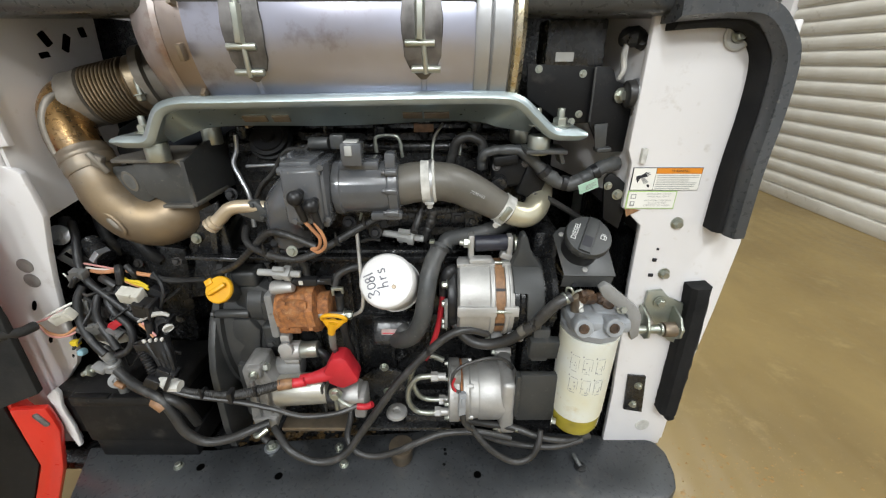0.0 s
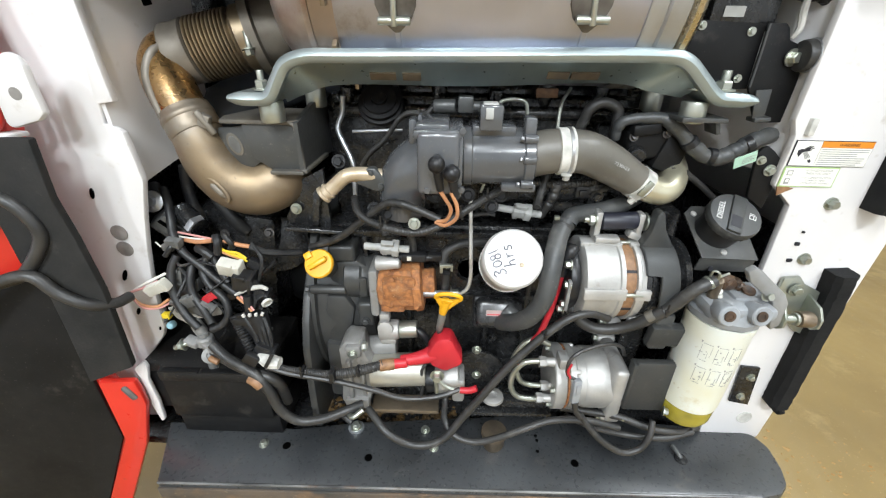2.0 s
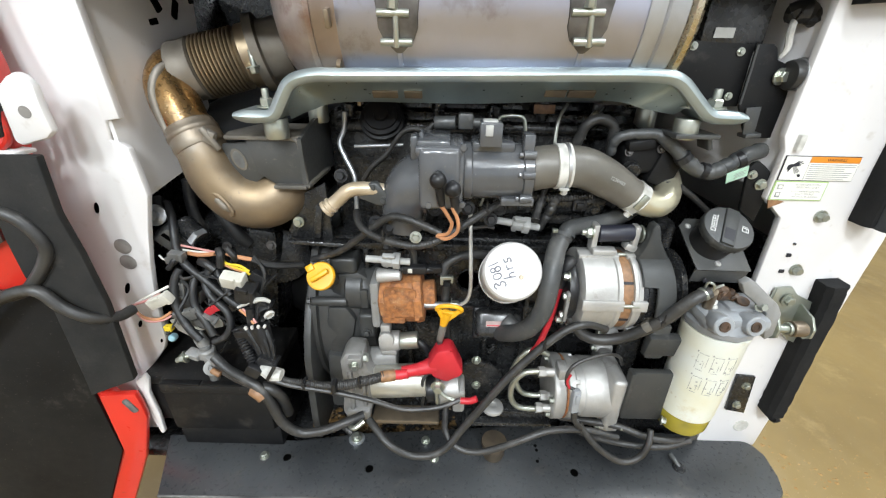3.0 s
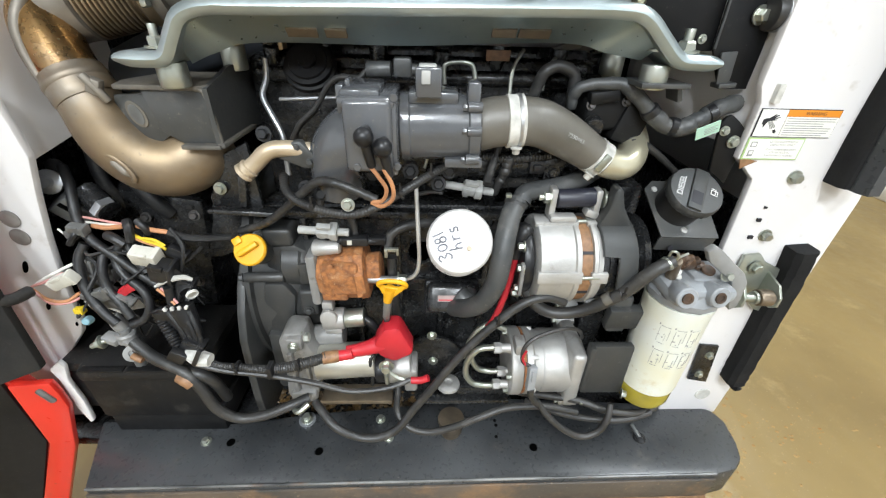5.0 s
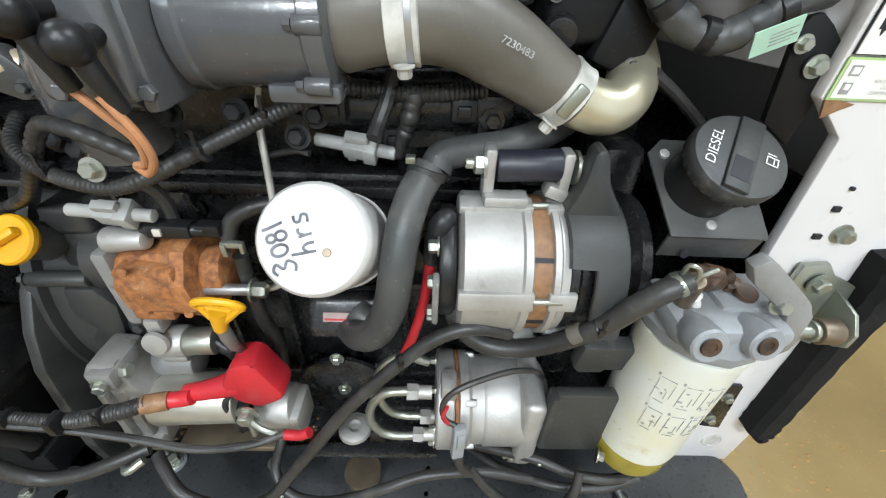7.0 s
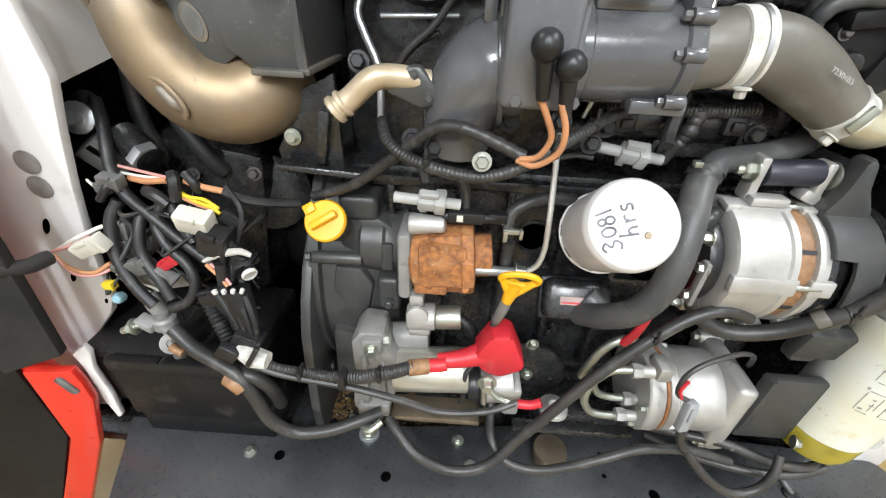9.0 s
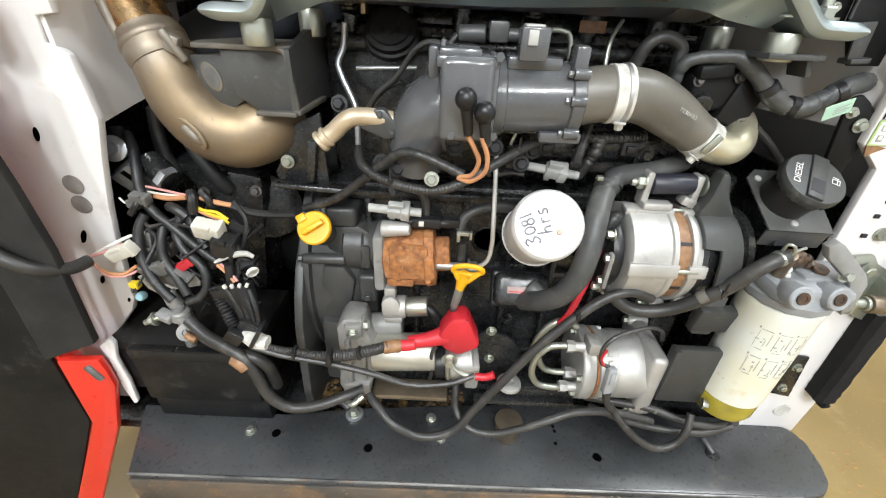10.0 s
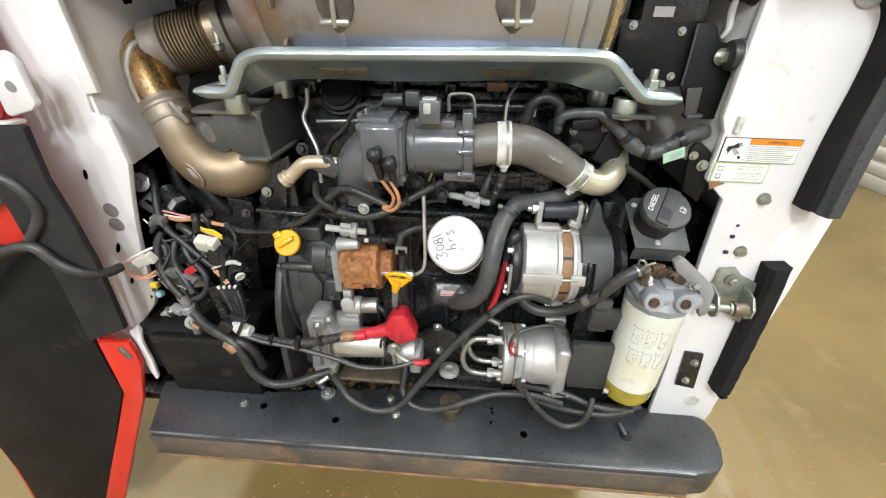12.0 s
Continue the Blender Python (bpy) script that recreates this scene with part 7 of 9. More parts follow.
tube("plug_lead", [(-0.108, 0.620, 0.921), (-0.123, 0.625, 0.921), (-0.146, 0.630, 0.914)], 0.003, RUBBER, "thin black lead to the connector", "wire")
f = thing("manifold_harness", "black ribbed conduit along the intake manifold", "harness")
part("conduit", sweep(bmesh.new(), [(-0.106, 0.630, 0.972), (-0.078, 0.628, 0.976), (-0.050, 0.626, 0.975), (-0.023, 0.624, 0.973), (0.009, 0.626, 0.974), (0.042, 0.630, 0.977)], 0.0068, 12, 6, 0.0006, 0.004), RUBBER, f)
part("taped_branch", lumpy(bmesh.new(), [(-0.016, 0.624, 0.974), (-0.019, 0.622, 0.959), (-0.026, 0.625, 0.938), (-0.032, 0.632, 0.917)], [0.009, 0.008, 0.007, 0.006], 8), RUBBER, f)


# ---- corner with fuse box, harness and black boxes at the upper right ----
def control_box():
    f = thing("control_unit", "dark grey electronic control unit behind a black plate", "control unit")
    part("case", box(bmesh.new(), (0.189, 0.660, 1.218), (0.085, 0.06, 0.070), 0.004), BLACK, f)
    part("label", box(bmesh.new(), (0.174, 0.628, 1.205), (0.026, 0.001, 0.012), 0), GREYPL, f)
    bm = bmesh.new()
    for k in range(7):
        box(bm, Vector((0.228, 0.655, 1.236)) + Vector((0.002, 0, -0.0075 * k)), (0.012, 0.02, 0.003), 0.0005)
    box(bm, (0.220, 0.650, 1.218), (0.008, 0.02, 0.05), 0.001)
    part("connector_teeth", bm, GREYPL, f)
    b = thing("black_mount_plate", "black folded steel plate with bolts in the corner of the bay", "bracket")
    q = [(0.122, 1.196), (0.221, 1.193), (0.224, 1.114), (0.187, 1.112), (0.126, 1.150)]
    part("plate", plate(bmesh.new(), q, 0.004, facing(0.630), 0.0006), BATTERY, b)
    q = [(0.218, 1.193), (0.239, 1.193), (0.245, 1.188), (0.251, 1.174), (0.274, 1.166), (0.279, 1.160), (0.281, 1.120), (0.280, 1.072), (0.244, 1.071), (0.220, 1.115)]
    part("flange", plate(bmesh.new(), q, 0.005, facing(0.620), 0.0012), BATTERY, b)
    part("fold", sweep(bmesh.new(), [(0.2185, 0.6205, 1.192), (0.220, 0.6205, 1.155), (0.2205, 0.6205, 1.117)], 0.0016, 8, 4), CHARCOAL, b, "thin paler strip along the fold of the plate")
    bm = bmesh.new()
    for c in ((0.139, 0.629, 1.189), (0.204, 0.629, 1.183), (0.206, 0.629, 1.127), (0.196, 0.629, 1.116)):
        hexbolt(bm, c, (0, -1, 0), 0.0038, 0.004)
    hexbolt(bm, (0.260, 0.619, 1.154), (0.2, -1, 0), 0.0075, 0.008)
    part("bolts", bm, ZINC, b)
    part("bushing", cyl(bmesh.new(), (0.264, 0.612, 1.156), (0.289, 0.612, 1.158), 0.019, 0.003, 28), RUBBER, b, "black rubber bushing")
    part("bushing_ring", cyl(bmesh.new(), (0.274, 0.612, 1.157), (0.279, 0.612, 1.157), 0.0205, 0.001, 28), STAIN2, b)
    k = thing("panel_plug", "black taped plug with a clear wire on the white panel", "connector")
    part("plug", lumpy(bmesh.new(), [(0.258, 0.642, 1.228), (0.268, 0.632, 1.232), (0.278, 0.628, 1.226), (0.284, 0.630, 1.216)], [0.010, 0.014, 0.012, 0.006], 5, 10, 0.2, 4), TAR, k)
    part("wire", sweep(bmesh.new(), [(0.262, 0.632, 1.224), (0.258, 0.626, 1.206), (0.260, 0.624, 1.188), (0.256, 0.626, 1.176)], [0.004, 0.0045, 0.004, 0.003], 8), TAPE, k, "milky clear wire")
    w = thing("wrapped_harness", "thick black tape-wrapped harness with pale green tag", "harness")
    part("loom", lumpy(bmesh.new(), [(0.063, 0.640, 1.041), (0.065, 0.634, 1.064), (0.089, 0.630, 1.072), (0.119, 0.624, 1.073), (0.141, 0.616, 1.059), (0.171, 0.610, 1.033), (0.199, 0.606, 1.024), (0.222, 0.606, 1.035), (0.244, 0.610, 1.049), (0.274, 0.618, 1.055)], [0.007, 0.0075, 0.0075, 0.008, 0.010, 0.0105, 0.011, 0.011, 0.011, 0.0115], 3, 14, 0.11, 4), COOLHOSE, w)
    for c, a in (((0.155, 0.612, 1.047), (0.7, 0, -0.7)), ((0.185, 0.608, 1.027), (0.9, 0, -0.2)), ((0.232, 0.607, 1.041), (0.9, 0, 0.5))):
        bm = bmesh.new()
        lathe(bm, c, a, [(0, 0.0105), (0.001, 0.0118), (0.010, 0.0122), (0.011, 0.0108)], 18)
        part("tape_wrap", bm, PLASTIC, w)
    t = part("tag", box(bmesh.new(), (0, 0, 0), (0.029, 0.001, 0.018), 0, pose(0, 0, 0, 20, -24, 0)), MINT, w, "pale green paper tag")
    t.location = Vector((0.218, 0.575, 1.030))
    bm = bmesh.new()
    for k in range(4):
        box(bm, (0.004 - 0.002 * (k % 2), -0.0008, 0.0035 - 0.0026 * k), (0.016 - 0.003 * (k % 2), 0.0003, 0.0006), 0)
    bm.transform(pose(0, 0, 0, 20, -24, 0))
    tl = part("print_lines", bm, FADED, t)
    for o in t.children:
        o.data.name = "print_line"
    tube("corner_hose", [(0.170, 0.620, 0.997), (0.204, 0.630, 0.976), (0.254, 0.650, 0.941)], 0.005, RUBBER, "thin black hose behind the filler", "hose")
    d = thing("egr_cooler", "dark boxy valve housing behind the intake hose", "valve")
    bm = box(bmesh.new(), (0.112, 0.655, 1.036), (0.062, 0.05, 0.050), 0.008, pose(0, 0, 0, 0, -8, 0), 3)
    box(bm, (0.100, 0.640, 1.058), (0.040, 0.04, 0.016), 0.004, pose(0, 0, 0, 0, -8, 0))
    part("housing", bm, BATTERY, d)
    part("block", box(bmesh.new(), (0.147, 0.645, 1.022), (0.040, 0.04, 0.056), 0.006, pose(0, 0, 0, 0, 18, 0)), BATTERY, d)
    part("port", cyl(bmesh.new(), (0.092, 0.628, 1.024), (0.090, 0.612, 1.021), 0.012, 0.002, 18), BLACK, d)
    bm = bmesh.new()
    for c in ((0.132, 0.628, 1.052), (0.086, 0.630, 1.046), (0.152, 0.624, 1.000)):
        hexbolt(bm, c, (0, -1, 0.2), 0.0045, 0.005)
    part("bolts", bm, SOOT, d)
    r = thing("right_bracket", "black steel arm with two bolts beside the white upright", "bracket")
    q = [(0.251, 0.600, 1.033), (0.256, 0.600, 1.041), (0.263, 0.600, 1.043), (0.274, 0.600, 1.036), (0.288, 0.600, 1.024), (0.292, 0.600, 0.995), (0.288, 0.600, 0.950), (0.260, 0.600, 0.968), (0.253, 0.600, 1.016)]
    part("arm", plate(bmesh.new(), [(p[0], p[2]) for p in q], 0.006, facing(0.600), 0.001), BATTERY, r)
    bm = bmesh.new()
    hexbolt(bm, (0.274, 0.598, 1.010), (0, -1, 0), 0.0058, 0.006)
    hexbolt(bm, (0.257, 0.598, 1.024), (0, -1, 0), 0.0045, 0.005)
    part("bolts", bm, ZINC, r)
    o = part("brown_label", box(bmesh.new(), (-0.033, 0.700, 1.096), (0.034, 0.002, 0.014), 0.0005), COPPER)
    tagged(o, "small brown label plate on the engine head", "label")
    z = thing("bent_tab", "dull grey bent steel tab beside the crossbar", "bracket")
    part("tab", plate(bmesh.new(), [(0.226, 1.114), (0.246, 1.116), (0.249, 1.080), (0.233, 1.078)], 0.003, facing(0.612), 0.0008), CHARCOAL, z)
    part("foot", box(bmesh.new(), (0.246, 0.618, 1.077), (0.022, 0.02, 0.006), 0.0015, pose(0, 0, 0, 0, -6, 0)), CHARCOAL, z)


control_box()


# ---- battery and the tangle of wires at the lower left ----
def battery():
    f = thing("battery", "black battery in the corner behind the upright", "battery")
    x0, y0, z1 = -0.700, 0.545, 0.612
    foot = [(-0.800, 0.615), (-0.744, 0.615), (-0.744, 0.566), (x0 - 0.006, 0.566), (x0, y0), (-0.508, y0), (-0.508, 0.716), (-0.800, 0.716)]
    part("case", plate(bmesh.new(), foot, 0.100, pose(0, 0, 0.515), 0.005), BATTERY, f)
    part("tray", plate(bmesh.new(), [(x0, y0 + 0.008), (-0.502, y0 + 0.008), (-0.502, 0.722), (x0, 0.722)], 0.052, pose(0, 0, 0.463), 0.004), BATTERY, f, "black steel battery tray")
    part("lid", plate(bmesh.new(), [(x + (0.003 if x > -0.6 else 0), y - (0.003 if y < 0.6 else 0)) for x, y in foot], 0.022, pose(0, 0, z1 - 0.001), 0.005), BATTLID, f, "battery lid crusted with brown dust")
    for k in range(2):
        bm = bmesh.new()
        box(bm, (x0 + 0.04 + 0.075 * k, y0 + 0.004, z1 + 0.021), (0.07, 0.012, 0.004), 0.001)
        part("lid_ridge", bm, BATTERY, f)
    t = thing("battery_terminal", "corroded grey battery clamp on its post", "terminal")
    c = Vector((-0.603, 0.560, 0.700))
    part("post", cyl(bmesh.new(), (c.x, c.y, z1 + 0.012), c + Vector((0, 0, 0.012)), 0.0085, 0.002, 18), DULLPL, t)
    bm = lathe(bmesh.new(), c - Vector((0, 0, 0.012)), (0, 0, 1), [(0, 0.0125), (0.002, 0.0145), (0.014, 0.0140), (0.017, 0.0115)], 18)
    box(bm, c + Vector((-0.018, -0.006, -0.003)), (0.026, 0.018, 0.013), 0.003, pose(0, 0, 0, 8, 10, -15))
    box(bm, c + Vector((0.012, -0.012, -0.010)), (0.030, 0.012, 0.010), 0.003, pose(0, 0, 0, 0, 25, -20))
    part("clamp", bm, CASTDULL, t)
    bm = bmesh.new()
    cyl(bm, c + Vector((-0.046, -0.016, -0.010)), c + Vector((-0.024, -0.010, -0.002)), 0.0045, 0.001, 12)
    hexbolt(bm, c + Vector((-0.030, -0.012, -0.004)), (-0.9, -0.25, -0.3), 0.0075, 0.008)
    part("clamp_bolt", bm, ZINC, t)
    for dx, dz in ((0.016, -0.020),):
        part("cable_lug", lathe(bmesh.new(), c + Vector((dx, -0.020, dz)), (0.35, -0.8, 0.45), [(0, 0.0135), (0.0025, 0.0135), (0.003, 0.006), (0.001, 0.0055)], 22), CASTDULL, t, "flat grey cable lug")
    part("copper_end", cyl(bmesh.new(), c + Vector((0.018, -0.026, -0.020)), c + Vector((0.034, -0.030, -0.026)), 0.0052, 0.001, 12), COPPER, t)
    part("upper_boot", sweep(bmesh.new(), [c + Vector((-0.004, 0.004, 0.012)), c + Vector((-0.006, 0.002, 0.024)), c + Vector((-0.010, 0.004, 0.036))], [0.0105, 0.010, 0.0085], 14), CASTDULL, t)


battery()
tube("battery_cable", [(-0.578, 0.540, 0.705), (-0.551, 0.528, 0.688), (-0.519, 0.518, 0.677), (-0.493, 0.510, 0.664), (-0.478, 0.505, 0.634), (-0.465, 0.502, 0.594), (-0.439, 0.505, 0.565), (-0.397, 0.510, 0.566), (-0.359, 0.520, 0.576), (-0.330, 0.535, 0.578)], 0.0082, RUBBER, "thick black battery cable along the bay floor", "cable", 14)
tube("battery_cable", [(-0.586, 0.548, 0.682), (-0.549, 0.535, 0.667), (-0.510, 0.522, 0.662), (-0.479, 0.515, 0.660), (-0.465, 0.520, 0.634), (-0.470, 0.540, 0.574)], 0.0085, RUBBER, "second black battery cable beside the first", "cable", 14)
tube("ground_strap", [(-0.356, 0.525, 0.567), (-0.343, 0.510, 0.573), (-0.327, 0.520, 0.580)], 0.005, ZINC, "bright cable lug on the bay floor", "cable lug")
f = thing("starter_conduit", "black ribbed conduit with taped end to the starter", "conduit")
part("conduit", sweep(bmesh.new(), [(-0.475, 0.520, 0.685), (-0.446, 0.515, 0.679), (-0.418, 0.515, 0.675), (-0.382, 0.515, 0.670), (-0.346, 0.515, 0.674), (-0.311, 0.520, 0.680), (-0.287, 0.528, 0.683)], [0.0052, 0.0054, 0.0056, 0.0064, 0.0084, 0.0084, 0.0080], 14, 6, 0.0005, 0.0036), RUBBER, f)
part("tie", box(bmesh.new(), (-0.366, 0.508, 0.678), (0.008, 0.018, 0.020), 0.002), PLASTIC, f)
part("tape", sweep(bmesh.new(), [(-0.292, 0.527, 0.681), (-0.280, 0.530, 0.681), (-0.269, 0.533, 0.680)], 0.0098, 14), COPPER, f, "brown tape wrap")
part("red_cable", sweep(bmesh.new(), [(-0.273, 0.533, 0.680), (-0.258, 0.536, 0.679), (-0.247, 0.537, 0.681)], 0.0085, 12), RED, f)
f = thing("starter_lead", "short red and bare leads at the starter terminal", "wire")
part("bare_lead", sweep(bmesh.new(), [(-0.194, 0.530, 0.652), (-0.180, 0.526, 0.639), (-0.161, 0.524, 0.632), (-0.150, 0.522, 0.635)], 0.0035, 10), ZINC, f)
part("red_sleeve", sweep(bmesh.new(), [(-0.155, 0.523, 0.634), (-0.139, 0.522, 0.635), (-0.127, 0.522, 0.641)], 0.0058, 12), RED, f)
f = thing("small_lead", "thin black lead on the starter solenoid", "wire")
part("lead", sweep(bmesh.new(), [(-0.215, 0.545, 0.671), (-0.222, 0.542, 0.657), (-0.221, 0.545, 0.620), (-0.224, 0.550, 0.590)], 0.003, 8), RUBBER, f)


def tangle():
    # thick conduits first, then loops and single wires
    for pts, r in (
        ([(-0.667, 0.660, 0.938), (-0.650, 0.640, 0.920), (-0.640, 0.620, 0.895), (-0.636, 0.610, 0.872), (-0.621, 0.600, 0.849), (-0.592, 0.592, 0.827), (-0.560, 0.585, 0.799), (-0.528, 0.580, 0.774), (-0.500, 0.580, 0.752)], 0.0068),
        ([(-0.633, 0.600, 0.843), (-0.642, 0.590, 0.824), (-0.643, 0.578, 0.795), (-0.634, 0.568, 0.768), (-0.619, 0.560, 0.745), (-0.603, 0.555, 0.727)], 0.0070),
        ([(-0.609, 0.600, 0.833), (-0.612, 0.585, 0.809), (-0.609, 0.575, 0.783), (-0.592, 0.565, 0.759), (-0.580, 0.558, 0.736)], 0.0066),
        ([(-0.582, 0.600, 0.843), (-0.591, 0.590, 0.820), (-0.579, 0.580, 0.799), (-0.554, 0.570, 0.778), (-0.549, 0.562, 0.754), (-0.560, 0.556, 0.735), (-0.579, 0.552, 0.727)], 0.0064),
        ([(-0.573, 0.600, 0.847), (-0.563, 0.592, 0.825), (-0.549, 0.585, 0.802)], 0.0064),
        ([(-0.697, 0.680, 0.936), (-0.684, 0.665, 0.922), (-0.668, 0.650, 0.910)], 0.010),
    ):
        tube("harness_conduit", pts, r, TAR, "black conduit in the tangled wiring of the bay", "conduit", 12)
    tube("harness_conduit", [(-0.533, 0.552, 0.758), (-0.523, 0.545, 0.734), (-0.510, 0.535, 0.706), (-0.498, 0.526, 0.687)], 0.0085, TAR, "black ribbed conduit in the tangled wiring", "conduit", 12, 0.0010, 6, 0.0052)
    tube("harness_conduit", [(-0.508, 0.560, 0.793), (-0.509, 0.555, 0.754), (-0.501, 0.545, 0.722), (-0.485, 0.532, 0.697)], 0.0065, TAR, "thin black conduit in the tangled wiring", "conduit", 12)
    # orange and yellow wires
    for pts, r, m, lb in (
        ([(-0.620, 0.612, 0.866), (-0.596, 0.606, 0.866), (-0.568, 0.602, 0.871)], 0.0036, WIRE_O, "orange wires in the tangled harness"),
        ([(-0.549, 0.602, 0.872), (-0.530, 0.600, 0.867), (-0.507, 0.600, 0.863)], 0.0036, WIRE_O, "orange wires in the tangled harness"),
        ([(-0.631, 0.616, 0.878), (-0.602, 0.610, 0.876), (-0.568, 0.604, 0.873)], 0.0018, WIRE_P, "thin pink wire in the tangled harness"),
        ([(-0.632, 0.616, 0.870), (-0.604, 0.610, 0.870), (-0.573, 0.605, 0.871)], 0.0018, WIRE_W, "thin pale wire in the tangled harness"),
        ([(-0.559, 0.598, 0.863), (-0.540, 0.592, 0.854), (-0.520, 0.588, 0.849), (-0.509, 0.586, 0.842)], 0.0022, WIRE_Y, "yellow wires to a black connector"),
        ([(-0.557, 0.596, 0.860), (-0.542, 0.592, 0.857), (-0.525, 0.590, 0.856), (-0.510, 0.588, 0.847)], 0.0022, WIRE_Y, "yellow wires to a black connector"),
        ([(-0.556, 0.594, 0.857), (-0.536, 0.590, 0.850), (-0.515, 0.587, 0.845)], 0.0020, WIRE_O, "thin orange wire to a black connector"),
        ([(-0.507, 0.600, 0.863), (-0.486, 0.602, 0.853), (-0.463, 0.610, 0.847), (-0.433, 0.625, 0.841)], 0.0056, TAR, "black cable to the oil filler"),
        ([(-0.711, 0.578, 0.785), (-0.684, 0.575, 0.801), (-0.660, 0.578, 0.813), (-0.651, 0.585, 0.816)], 0.0024, WIRE_W, "white wire across the upright edge"),
        ([(-0.716, 0.574, 0.783), (-0.682, 0.571, 0.797), (-0.661, 0.575, 0.807)], 0.0022, WIRE_P, "pink wire across the upright edge"),
        ([(-0.716, 0.572, 0.779), (-0.698, 0.568, 0.763), (-0.673, 0.568, 0.760), (-0.653, 0.575, 0.771)], 0.0026, WIRE_O, "tan wire across the upright edge"),
        ([(-0.713, 0.570, 0.777), (-0.695, 0.566, 0.758), (-0.671, 0.568, 0.757), (-0.654, 0.576, 0.763)], 0.0020, WIRE_P, "pink wire across the upright edge"),
        ([(-0.525, 0.560, 0.790), (-0.512, 0.556, 0.779), (-0.502, 0.552, 0.767)], 0.0022, WIRE_O, "orange wires into a black plug"),
        ([(-0.521, 0.562, 0.790), (-0.509, 0.558, 0.781), (-0.499, 0.554, 0.768)], 0.0018, WIRE_P, "pink wires into a black plug"),
        ([(-0.670, 0.610, 0.861), (-0.659, 0.605, 0.856), (-0.643, 0.602, 0.860)], 0.0015, WIRE_W, "pale wire to a small connector"),
    ):
        tube("loose_wire", pts, r, m, lb, "wire", 8)
    # thin black wires strung between the conduits and plugs
    rnd = random.Random(11)
    for k in range(46):
        a = Vector((-0.66 + 0.17 * rnd.random(), 0.575 + 0.05 * rnd.random(), 0.66 + 0.21 * rnd.random()))
        d = Vector((rnd.uniform(-0.02, 0.09), rnd.uniform(-0.03, 0.02), rnd.uniform(-0.12, 0.02)))
        b = a + d
        if b.z < 0.655 or b.x > -0.475:
            continue
        sag = Vector((rnd.uniform(-0.025, 0.025), rnd.uniform(-0.02, 0.01), rnd.uniform(-0.03, 0.015)))
        tube("loose_wire", [a, a + d * 0.35 + sag, a + d * 0.7 + sag * 0.6, b], rnd.choice((0.0014, 0.0018, 0.0024, 0.0032)), TAR, "black wire in the tangled harness", "wire", 8, 0, 5)
    # plugs and boxes
    def plug(name, c, s, rot, m, label, cat="connector"):
        o = thing(name, label, cat)
        bm = box(bmesh.new(), (0, 0, 0), s, min(s) * 0.15)
        b = part("shell", bm, m, o)
        bm = box(bmesh.new(), (s[0] * 0.46, 0, 0), (s[0] * 0.22, s[1] * 1.12, s[2] * 1.12), min(s) * 0.1)
        box(bm, (0, -s[1] * 0.45, s[2] * 0.45), (s[0] * 0.5, s[1] * 0.25, s[2] * 0.3), min(s) * 0.08)
        part("collar", bm, m, o)
        o.matrix_world = Matrix.Translation(c) @ pose(0, 0, 0, *rot)
    rl = thing("relay", "square grey relay with a slotted front on the wiring", "relay")
    part("case", box(bmesh.new(), (0, 0, 0), (0.034, 0.030, 0.036), 0.003), CHARCOAL, rl)
    part("slot", box(bmesh.new(), (0.004, -0.0152, 0.004), (0.007, 0.002, 0.024), 0.0005), VOID, rl)
    part("base", box(bmesh.new(), (-0.004, 0.002, -0.022), (0.034, 0.026, 0.012), 0.002), DULLPL, rl, "paler grey socket")
    rl.matrix_world = Matrix.Translation((-0.658, 0.636, 0.886)) @ pose(0, 0, 0, 15, -32, 8)
    pp = thing("dirty_label", "crumpled dirty white label behind the conduits", "label")
    part("sheet", plate(bmesh.new(), [(-0.690, 0.728), (-0.652, 0.742), (-0.590, 0.734), (-0.594, 0.716), (-0.636, 0.706), (-0.656, 0.688), (-0.680, 0.705)], 0.003, pose(0, 0.006, 0) @ facing(0.600), 0.001), TAPE, pp)
    bc = thing("blue_cap", "small pale blue plastic cap under the wiring", "cap")
    part("dome", lathe(bmesh.new(), (-0.674, 0.586, 0.708), (0.2, -0.9, 0.3), [(0, 0.007), (0.008, 0.007), (0.011, 0.005), (0.012, 0.001)], 16), mat("pale_blue_plastic", (0.28, 0.48, 0.55), 0.45), bc)
    plug("white_plug", (-0.531, 0.572, 0.839), (0.034, 0.02, 0.026), (20, 12, 0), WHITEPL, "white plastic connector with open sockets")
    plug("black_plug", (-0.513, 0.570, 0.816), (0.030, 0.026, 0.032), (10, 15, 0), PLASTIC, "black multi-pin connector in the tangled wiring")
    plug("black_plug", (-0.497, 0.590, 0.835), (0.026, 0.014, 0.016), (0, 35, 0), PLASTIC, "black connector on yellow wires")
    plug("white_plug", (-0.661, 0.568, 0.798), (0.038, 0.014, 0.018), (10, -24, 0), WHITEPL, "white connector hanging over the upright edge")
    plug("grey_plug", (-0.641, 0.600, 0.806), (0.018, 0.02, 0.026), (0, 10, 0), DULLPL, "grey connector among the conduits")
    plug("grey_plug", (-0.638, 0.598, 0.779), (0.026, 0.02, 0.024), (0, 10, 0), DULLPL, "grey connector among the conduits")
    plug("grey_plug", (-0.617, 0.604, 0.789), (0.014, 0.02, 0.022), (0, 10, 0), DULLPL, "grey connector among the conduits")
    plug("grey_plug", (-0.631, 0.590, 0.745), (0.05, 0.02, 0.020), (0, 5, 0), DULLPL, "dusty grey junction block under the conduits", "junction block")
